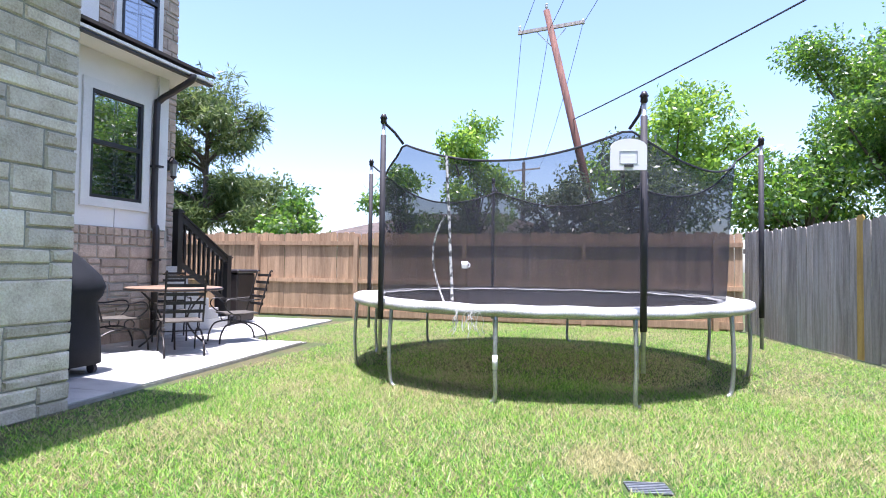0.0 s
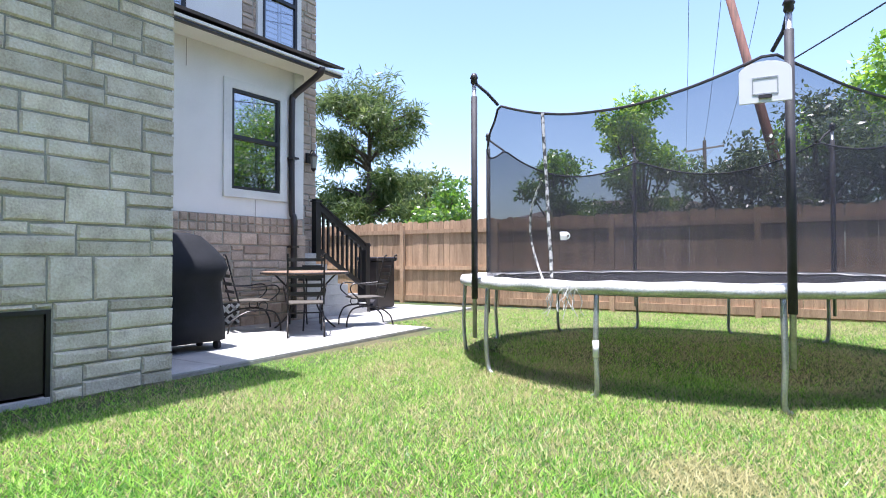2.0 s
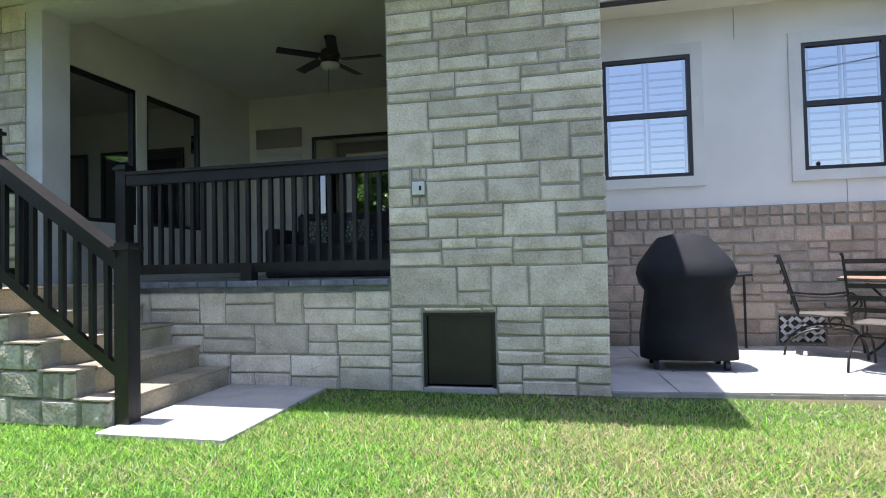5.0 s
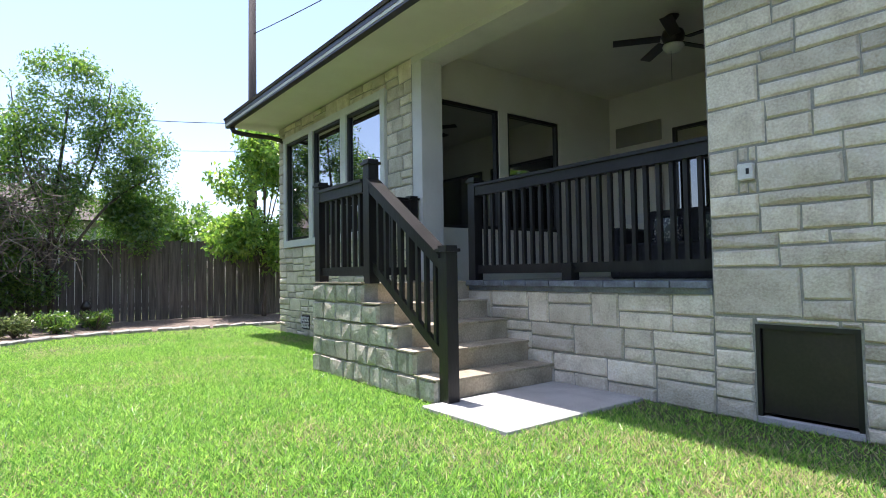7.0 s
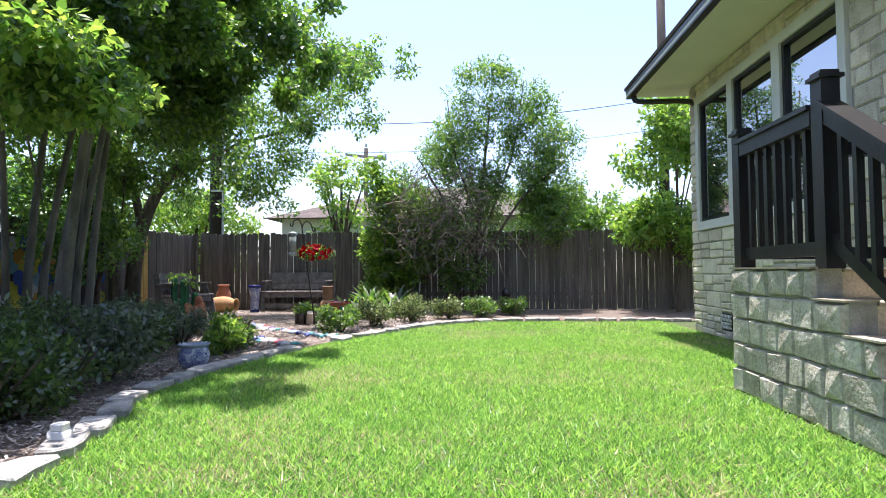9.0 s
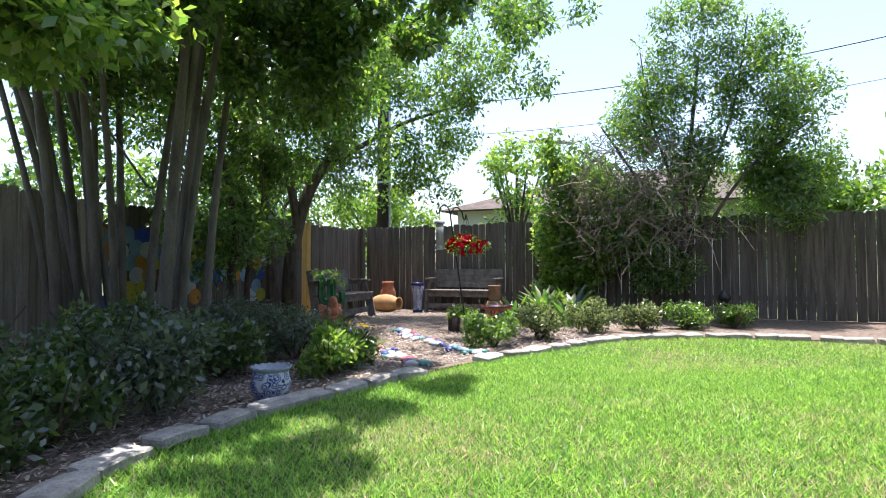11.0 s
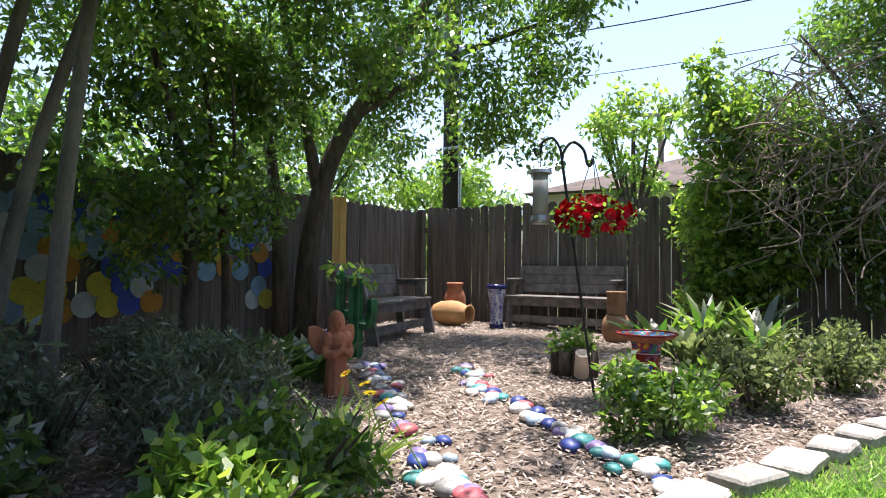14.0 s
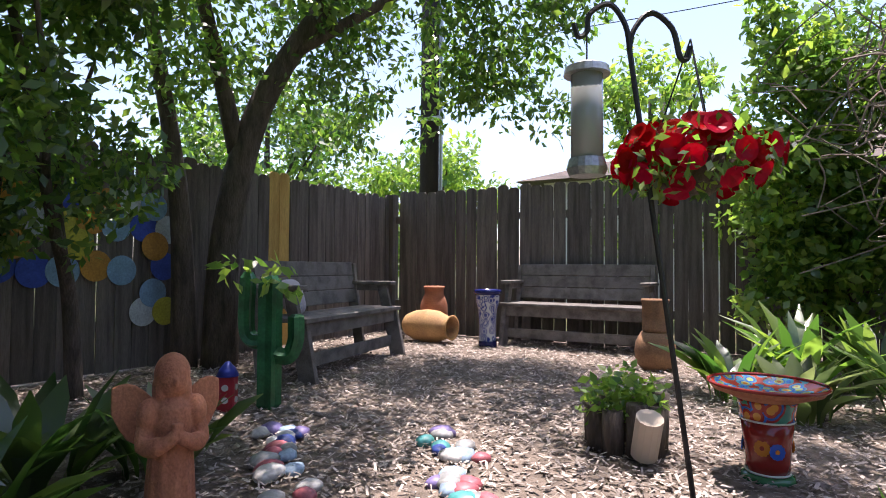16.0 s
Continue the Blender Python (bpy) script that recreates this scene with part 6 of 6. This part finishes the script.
# painted mural: overlapping discs on the fence boards
mural = setting(tagged(new("mural"), "mural of blue, yellow and white circles painted on the fence"))
PAINT = [material("paint_" + str(i), c, tuple(x * 0.75 for x in c), 6, 60, 0.7, bump=0.1) for i, c in enumerate([(0.45, 0.42, 0.04), (0.03, 0.07, 0.38), (0.42, 0.47, 0.48), (0.45, 0.22, 0.03), (0.18, 0.32, 0.45)])]
rng = random.Random(9)
discs = [mesh_of("disc", rod(bmesh.new(), (0, 0, 0), (0, 0, 0.002), 0.125, seg=22), m) for m in PAINT]
count = 0
for row in range(6):
    for col in range(21):
        y = -7.0 + 0.21 * (col + 0.5 * (row % 2)) + rng.uniform(-0.03, 0.03)
        z = 0.50 + 0.185 * row + rng.uniform(-0.03, 0.03)
        if z < 0.75 and math.sin(y * 2.3) < -0.2 or rng.random() < 0.04:
            continue
        count += 1
        x = 6.25 + 0.25 * (y + 10.36) / 6.36
        piece("disc", discs[rng.randrange(5)], mural, pose(x - 0.022 - 0.0003 * (count % 40), y, z, 0, -90))

pipe = thing("cleanout_pipe", "white plastic cleanout cap at the lawn edge", "pipe cap", m=pose(1.50, 0.42, 0.0))
part("pipe", rod(bmesh.new(), (0, 0, 0), (0, 0, 0.1), 0.06, seg=18), TRIM, pipe, smooth=True)
part("cap", boxes((-0.035, 0.035, -0.035, 0.035, 0.1, 0.14), bevel=0.005), TRIM, pipe)
hyd = lathed("garden_post", "small dark cast ornament post by the fence", "garden ornament", [(0.10, 0), (0.10, 0.05), (0.07, 0.08), (0.07, 0.38), (0.11, 0.40), (0.11, 0.46), (0.05, 0.55), (0.001, 0.58)], pose(-1.42, -9.5, 0), BRONZE, 14)


# ---------------- patio ----------------
grill = thing("covered_grill", "barbecue grill under a black fitted cover", "grill", m=pose(-5.28, 5.06, 0.048, 0, 0, 90))
bm = bmesh.new()
rings = []
for z, w, d, sh in ((0.10, 0.42, 0.27, 0), (0.30, 0.41, 0.27, 0), (0.72, 0.36, 0.25, 0), (0.78, 0.40, 0.29, 0), (0.88, 0.43, 0.31, 0), (0.98, 0.40, 0.28, 0.02), (1.12, 0.30, 0.20, 0.06), (1.22, 0.22, 0.12, 0.08), (1.25, 0.10, 0.06, 0.08)):
    ring = []
    for k in range(28):
        a = 2 * math.pi * k / 28
        c, s = math.cos(a), math.sin(a)
        q = (abs(c) ** 4 + abs(s) ** 4) ** 0.25
        wob = 1 + 0.02 * noise.noise(Vector((c * 3, s * 3, z * 5)))
        ring.append(bm.verts.new((w * c / q * wob, -d * s / q * wob + sh, z)))
    rings.append(ring)
for a, b in zip(rings, rings[1:]):
    for k in range(28):
        bm.faces.new((a[k], b[k], b[(k + 1) % 28], a[(k + 1) % 28]))
bm.faces.new(rings[-1][::-1])
bm.faces.new(rings[0])
bmesh.ops.recalc_face_normals(bm, faces=bm.faces)
part("cover", bm, COVER, grill, smooth=True)
for x in (-0.3, 0.3):
    for y in (-0.17, 0.17):
        part("wheel", rod(bmesh.new(), (x - 0.02, y, 0.05), (x + 0.02, y, 0.05), 0.05, seg=14), BLACKFOAM, grill)
        part("leg", rod(bmesh.new(), (x, y, 0.05), (x, y, 0.2), 0.015), IRON, grill)

table = thing("patio_table", "round patio table with tiled top and iron legs", "table", m=pose(-5.8, 7.2, 0.048) @ Matrix.Diagonal((1, 1, 1.08, 1)))
part("tabletop", lathe(bmesh.new(), [(0.001, 0.70), (0.58, 0.70), (0.60, 0.715), (0.60, 0.735), (0.58, 0.742), (0.001, 0.742)], 40), material("tile_top", (0.36, 0.24, 0.16), (0.25, 0.16, 0.11), 8, 60, 0.35, bump=0.1), table)
part("top_rim", tube(bmesh.new(), [(0.605 * math.cos(0.157 * k), 0.605 * math.sin(0.157 * k), 0.72) for k in range(41)], 0.014), IRON, table)
for k in range(4):
    a = radians(45 + 90 * k)
    c, s = math.cos(a), math.sin(a)
    part("leg", tube(bmesh.new(), curve([(0.42 * c, 0.42 * s, 0.70), (0.25 * c, 0.25 * s, 0.52), (0.16 * c, 0.16 * s, 0.32), (0.28 * c, 0.28 * s, 0.12), (0.42 * c, 0.42 * s, 0.0)], 6), 0.012), IRON, table)


def patio_chair():
    ch = thing("patio_chair", "black wrought-iron patio chair with slatted back", "chair", "chairs round the patio table")
    part("seat", boxes((-0.23, 0.23, -0.22, 0.24, 0.40, 0.425), bevel=0.01), material("seat_sling", (0.10, 0.09, 0.075), (0.07, 0.06, 0.05), 20, 150, 0.8, bump=0.2), ch, "dark brown sling seat")
    for s in (-1, 1):
        part("back_post", tube(bmesh.new(), curve([(s * 0.22, -0.22, 0.40), (s * 0.22, -0.30, 0.70), (s * 0.22, -0.38, 1.0), (s * 0.22, -0.42, 1.02)], 5), 0.012), IRON, ch)
        part("arm", tube(bmesh.new(), curve([(s * 0.23, -0.28, 0.62), (s * 0.26, 0.0, 0.60), (s * 0.27, 0.24, 0.62), (s * 0.27, 0.30, 0.54), (s * 0.25, 0.24, 0.46), (s * 0.24, 0.18, 0.42)], 5), 0.010), IRON, ch)
        part("spring_leg", tube(bmesh.new(), curve([(s * 0.22, -0.36, 0.0), (s * 0.22, -0.30, 0.16), (s * 0.22, -0.08, 0.28), (s * 0.22, 0.22, 0.27), (s * 0.22, 0.32, 0.14), (s * 0.22, 0.34, 0.0)], 6), 0.012), IRON, ch)
        part("scroll", tube(bmesh.new(), [(s * 0.22, 0.10 + 0.06 * math.cos(0.4 * k), 0.34 + 0.06 * math.sin(0.4 * k)) for k in range(17)], 0.008), IRON, ch)
    for k in range(5):
        y = -0.245 - 0.028 * k
        part("back_slat", boxes((-0.215, 0.215, y - 0.045, y - 0.03, 0.52 + 0.105 * k, 0.56 + 0.105 * k)), IRON, ch)
    part("crossbar", rod(bmesh.new(), (-0.22, 0.0, 0.275), (0.22, 0.0, 0.275), 0.009), IRON, ch)
    return ch


first = patio_chair()
first.matrix_world = pose(-5.25, 6.72, 0.048, 0, 0, 50)
copy_thing(first, pose(-6.15, 6.55, 0.048, 0, 0, -20))
copy_thing(first, pose(-5.35, 7.95, 0.048, 0, 0, 150))
copy_thing(first, pose(-6.4, 7.75, 0.048, 0, 0, 225))

bin_ = thing("wheeled_bin", "dark brown wheeled rubbish bin beside the stairs", "bin", m=pose(-7.15, 10.2, 0.045))
part("body", boxes((-0.27, 0.27, -0.27, 0.27, 0.03, 0.95), bevel=0.03), BRONZE, bin_)
part("lid", boxes((-0.30, 0.30, -0.30, 0.32, 0.95, 1.02), bevel=0.02), BRONZE, bin_)
part("wheel", rod(bmesh.new(), (-0.25, -0.27, 0.1), (0.25, -0.27, 0.1), 0.1, seg=14), BLACKFOAM, bin_)
lamp = thing("wall_lantern", "black wall lantern on the stone corner", "wall lamp", m=pose(-7.36, 8.64, 2.72))
part("back_plate", boxes((-0.03, 0.0, -0.05, 0.05, 0.02, 0.2)), IRON, lamp)
part("arm", tube(bmesh.new(), curve([(0, 0, 0.15), (0.08, 0, 0.24), (0.13, 0, 0.2)], 5), 0.01), IRON, lamp)
part("glass", lathe(bmesh.new(), [(0.045, -0.1), (0.07, 0.12)], 6, pose(0.13, 0, 0)), plain("lamp_glass", (0.3, 0.3, 0.28), 0.1), lamp)
part("cap", lathe(bmesh.new(), [(0.095, 0.12), (0.02, 0.2), (0.001, 0.21)], 6, pose(0.13, 0, 0)), IRON, lamp)
part("base", lathe(bmesh.new(), [(0.001, -0.15), (0.03, -0.12), (0.055, -0.1), (0.05, -0.085)], 6, pose(0.13, 0, 0)), IRON, lamp)
for y in (5.74, 5.9):
    tool = thing("metal_stake", "dark iron stake leaning on the stone wall", "stake")
    part("shaft", rod(bmesh.new(), (PX + 0.25, y, 0.05), (PX + 0.07, y + 0.05, 0.85), 0.014), IRON, tool)
    part("handle", rod(bmesh.new(), (PX + 0.07, y - 0.05, 0.85), (PX + 0.07, y + 0.14, 0.86), 0.012), IRON, tool)
drain = thing("yard_drain", "grey slotted yard drain grate in the lawn", "drain", m=pose(0.15, 4.17, 0.0, 0, 0, 14))
part("box", boxes((-0.11, 0.11, -0.08, 0.08, 0.002, 0.006)), BLACKWOOD, drain)
for k in range(7):
    part("bar", boxes((-0.11, 0.11, -0.078 + 0.023 * k, -0.066 + 0.023 * k, 0.006, 0.014)), SLATE, drain)

# ---------------- trampoline fittings ----------------
TM = tramp.matrix_world.copy()
hoop = thing("basketball_backboard", "white toy basketball backboard tied to the net pole", "backboard")
WHITE = plain("white_plastic", (0.72, 0.72, 0.70), 0.4)
bm = bmesh.new()
prof = [(-0.2, 0), (0.2, 0), (0.2, 0.24)] + [(0.2 * math.cos(a), 0.24 + 0.09 * math.sin(a)) for a in (0.3 * k for k in range(1, 11))] + [(-0.2, 0.24)]
f, bk = [bm.verts.new((x, 0, z)) for x, z in prof], [bm.verts.new((x, 0.03, z)) for x, z in prof]
bm.faces.new(f)
bm.faces.new(bk[::-1])
for i in range(len(f)):
    j = (i + 1) % len(f)
    bm.faces.new((f[j], f[i], bk[i], bk[j]))
bd = part("board", bm, WHITE, hoop)
part("target", boxes((-0.1, 0.1, -0.004, 0.0, 0.06, 0.07), (-0.1, 0.1, -0.004, 0, 0.19, 0.2), (-0.1, -0.09, -0.004, 0, 0.07, 0.19), (0.09, 0.1, -0.004, 0, 0.07, 0.19)), GALV, hoop, "grey painted square")
part("hoop_mount", boxes((-0.05, 0.05, -0.02, 0.0, 0.03, 0.055)), BLACKFOAM, hoop)
hoop.matrix_world = pose(0.06, 5.74, 1.98, 0, 0, 10) @ Matrix.Diagonal((0.72, 0.72, 0.78, 1))
strap = thing("entry_strap", "black and white patterned zipper strap of the net door", "strap")


def on_net(deg, f, out=0.02):
    a = radians(deg)
    p = net_point(a, f)
    return TM @ (p + Vector((math.cos(a), math.sin(a), 0)) * out)


STRIPE = material("zebra_strap", (0.55, 0.54, 0.52), (0.05, 0.05, 0.05), 25, 60, 0.7, bump=0.0, amount=0.15)
part("zip", tube(bmesh.new(), [on_net(-107 + 2 * (1 - f / 12), f / 12) for f in range(13)], 0.015, 5), STRIPE, strap)
part("tail", tube(bmesh.new(), [on_net(-107 - 4 * math.sin(f / 8 * 3.14), 0.6 * f / 8, 0.04) for f in range(9)], 0.009, 5), STRIPE, strap)
cup = thing("white_cup", "white plastic cup holder tied to the net", "cup")
q = on_net(-101, 0.25, 0.05)
part("cup", lathe(bmesh.new(), [(0.026, 0), (0.031, 0.065), (0.028, 0.065), (0.022, 0.008), (0.001, 0.008)], 16, Matrix.Translation(q)), WHITE, cup, smooth=True)
part("handle", tube(bmesh.new(), [q + Vector((0.03 + 0.02 * math.sin(0.52 * k), 0, 0.033 + 0.02 * math.cos(0.52 * k))) for k in range(7)], 0.005), WHITE, cup)

la = radians(-91)
part("leg_tape", rod(bmesh.new(), ((TR + 0.018) * math.cos(la), (TR + 0.018) * math.sin(la), 0.30), ((TR + 0.02) * math.cos(la), (TR + 0.02) * math.sin(la), 0.42), 0.023, seg=10), WHITE, tramp, "white tape round one leg", smooth=True)
tie = thing("frayed_netting", "frayed white netting hanging from the trampoline rim", "netting")
rng = random.Random(61)
for k in range(16):
    a = radians(-97 + rng.uniform(-3, 3))
    z = RIM - 0.03
    pts = [Vector(((TR + 0.06) * math.cos(a), (TR + 0.06) * math.sin(a), z))]
    for j in range(4):
        pts.append(pts[-1] + Vector((rng.gauss(0, 0.02), rng.gauss(0, 0.012), -rng.uniform(0.02, 0.07))))
    part("strand", tube(bmesh.new(), [TM @ p for p in curve(pts, 3)], 0.0035, 4), PADWHITE, tie)

# ---------------- porch ----------------
fan = thing("ceiling_fan", "dark five-blade ceiling fan with a white light bowl", "ceiling fan", m=pose(-6.1, 1.15, 3.93))
part("rod", rod(bmesh.new(), (0, 0, -0.16), (0, 0, 0), 0.02), BRONZE, fan)
part("canopy", lathe(bmesh.new(), [(0.03, -0.07), (0.075, -0.01), (0.075, 0)], 16), BRONZE, fan, smooth=True)
part("motor", lathe(bmesh.new(), [(0.04, -0.34), (0.11, -0.30), (0.13, -0.24), (0.11, -0.18), (0.03, -0.15)], 20), BRONZE, fan, smooth=True)
part("light_bowl", lathe(bmesh.new(), [(0.001, -0.44), (0.08, -0.42), (0.12, -0.36), (0.11, -0.34)], 20), TRIM, fan, "white glass bowl", smooth=True)
for k in range(5):
    part("blade", boxes((0.14, 0.66, -0.065, 0.065, -0.285, -0.275), m=pose(0, 0, 0, 10, 0, 20 + 72 * k) , bevel=0.003), BRONZE, fan)
part("pull_chain", rod(bmesh.new(), (0.05, 0, -0.75), (0.05, 0, -0.4), 0.003), IRON, fan)
sofa = thing("porch_sofa", "dark porch sofa with patterned cushions behind the railing", "sofa", m=pose(-6.4, 1.3, 0.93))
DARKF = material("dark_fabric", (0.035, 0.033, 0.035), (0.02, 0.02, 0.02), 10, 150, 0.9, bump=0.2)
part("base", boxes((-0.4, 0.4, -0.9, 0.9, 0.0, 0.42), bevel=0.03), DARKF, sofa)
part("backrest", boxes((-0.42, -0.22, -0.9, 0.9, 0.42, 0.85), bevel=0.04), DARKF, sofa)
for y in (-0.95, 0.95):
    part("armrest", boxes((-0.4, 0.4, y - 0.08, y + 0.08, 0.0, 0.62), bevel=0.03), DARKF, sofa)
PATT = tile_pattern("patterned_cloth", (0.3, 0.29, 0.27), [(0.04, 0.04, 0.05), (0.05, 0.05, 0.06)], 30)
for k, y in enumerate((-0.6, 0.0, 0.6)):
    part("cushion", boxes((-0.22, -0.08, y - 0.2, y + 0.2, 0.42, 0.80), m=pose(0, 0, 0, 0, -8), bevel=0.04), PATT, sofa, "black and white patterned cushion")
corner_post = setting(tagged(part("fence_corner_post", boxes((6.18, 6.32, -10.43, -10.29, 0, 1.9)), SHADEWOOD), "weathered corner post of the fence, shade in its colour"))


# ---------------- grass and mulch litter ----------------
def blades(name, label, pts, h, w, mat, seed):
    rng = np.random.default_rng(seed)
    n = len(pts)
    a = rng.uniform(0, 2 * np.pi, n)
    d = np.stack([np.cos(a), np.sin(a), np.zeros(n)], 1)
    lean = np.stack([rng.normal(0, 0.75, n), rng.normal(0, 0.75, n), np.ones(n)], 1)
    hh = (h * rng.uniform(0.5, 1.3, n))[:, None]
    base = np.concatenate([pts, np.zeros((n, 1))], 1)
    ww = (w * rng.uniform(0.6, 1.3, n))[:, None]
    v = np.stack([base - d * ww, base + d * ww, base + lean * hh], 1).reshape(-1, 3)
    return tagged(new(name, fast_mesh(name, v, np.arange(3 * n).reshape(-1, 3), mat)), label, "grass", kind="stuff")


ex = np.array([(p.x, p.y) for p in EDGE if p.y > -7.2])
ex = ex[np.argsort(ex[:, 1])]
rng = np.random.default_rng(7)
P = np.concatenate([np.stack([rng.uniform(-4.1, 3.9, 420000), rng.uniform(-8.1, 13.2, 420000)], 1), np.stack([rng.uniform(-3.6, 2.4, 300000), rng.uniform(-5.0, 7.0, 300000)], 1), np.stack([rng.uniform(-5.4, -4.0, 12000), rng.uniform(8.5, 12.0, 12000)], 1)])
lim = np.where(P[:, 1] > 3.4, 5.35 - 0.253 * P[:, 1], np.interp(P[:, 1], ex[:, 1], ex[:, 0]) - 0.03)
ok = (P[:, 0] < lim)
ok &= ~((P[:, 0] < -2.6) & (P[:, 1] > 1.0) & (P[:, 1] < 1.97))
ok &= ~((P[:, 0] < -2.75) & (P[:, 1] > -1.27) & (P[:, 1] <= 1.0))
ok &= ~((P[:, 0] < -4.13) & (P[:, 1] < 8.47))
ok &= ~((np.abs(P[:, 0] - 0.15) < 0.13) & (np.abs(P[:, 1] - 4.17) < 0.1))
P = P[ok]
patch = np.array([noise.noise(Vector((x * 0.9, y * 0.9, 3.0))) + 0.5 * noise.noise(Vector((x * 3.1, y * 3.1, 7.0))) for x, y in P])
dryness = np.clip(0.12 + 0.5 * patch + 0.16 * np.clip(P[:, 1] - 1.6, 0, 3.0), 0.03, 0.85)
dryness += 0.7 * np.exp(-((P[:, 0] + 0.02) ** 2 + (P[:, 1] - 4.5) ** 2) / 0.08)
isdry = rng.random(len(P)) < dryness
DRYGRASS = leafy("dry_grass_blade", (0.50, 0.46, 0.24), (0.56, 0.54, 0.27), 0.35, 0.05, 0.02)
blades("lawn_grass", "short green lawn grass", P[~isdry], 0.036, 0.0048, GRASS, 1)
blades("dry_grass", "dry straw-coloured blades among the lawn", P[isdry], 0.032, 0.0042, DRYGRASS, 2)

n = 85000
Q = np.stack([rng.uniform(0.2, 6.3, n), rng.uniform(-10.2, 1.0, n), rng.uniform(0.018, 0.04, n)], 1)
Q = Q[Q[:, 0] > np.interp(Q[:, 1], ex[:, 1], ex[:, 0]) + 0.1]
n = len(Q)
a = rng.uniform(0, 6.28, n)
d = np.stack([np.cos(a), np.sin(a), rng.normal(0, 0.25, n)], 1) * rng.uniform(0.007, 0.024, n)[:, None]
s = np.stack([-np.sin(a), np.cos(a), rng.normal(0, 0.3, n)], 1) * rng.uniform(0.002, 0.007, n)[:, None]
v = np.stack([Q - d - s, Q + d - s, Q + d + s, Q - d + s], 1).reshape(-1, 3)
tagged(new("mulch_litter", fast_mesh("mulch_litter", v, np.arange(4 * n).reshape(-1, 4), CHIP)), "loose bark chips and dead leaves on the bed", "mulch", kind="stuff")
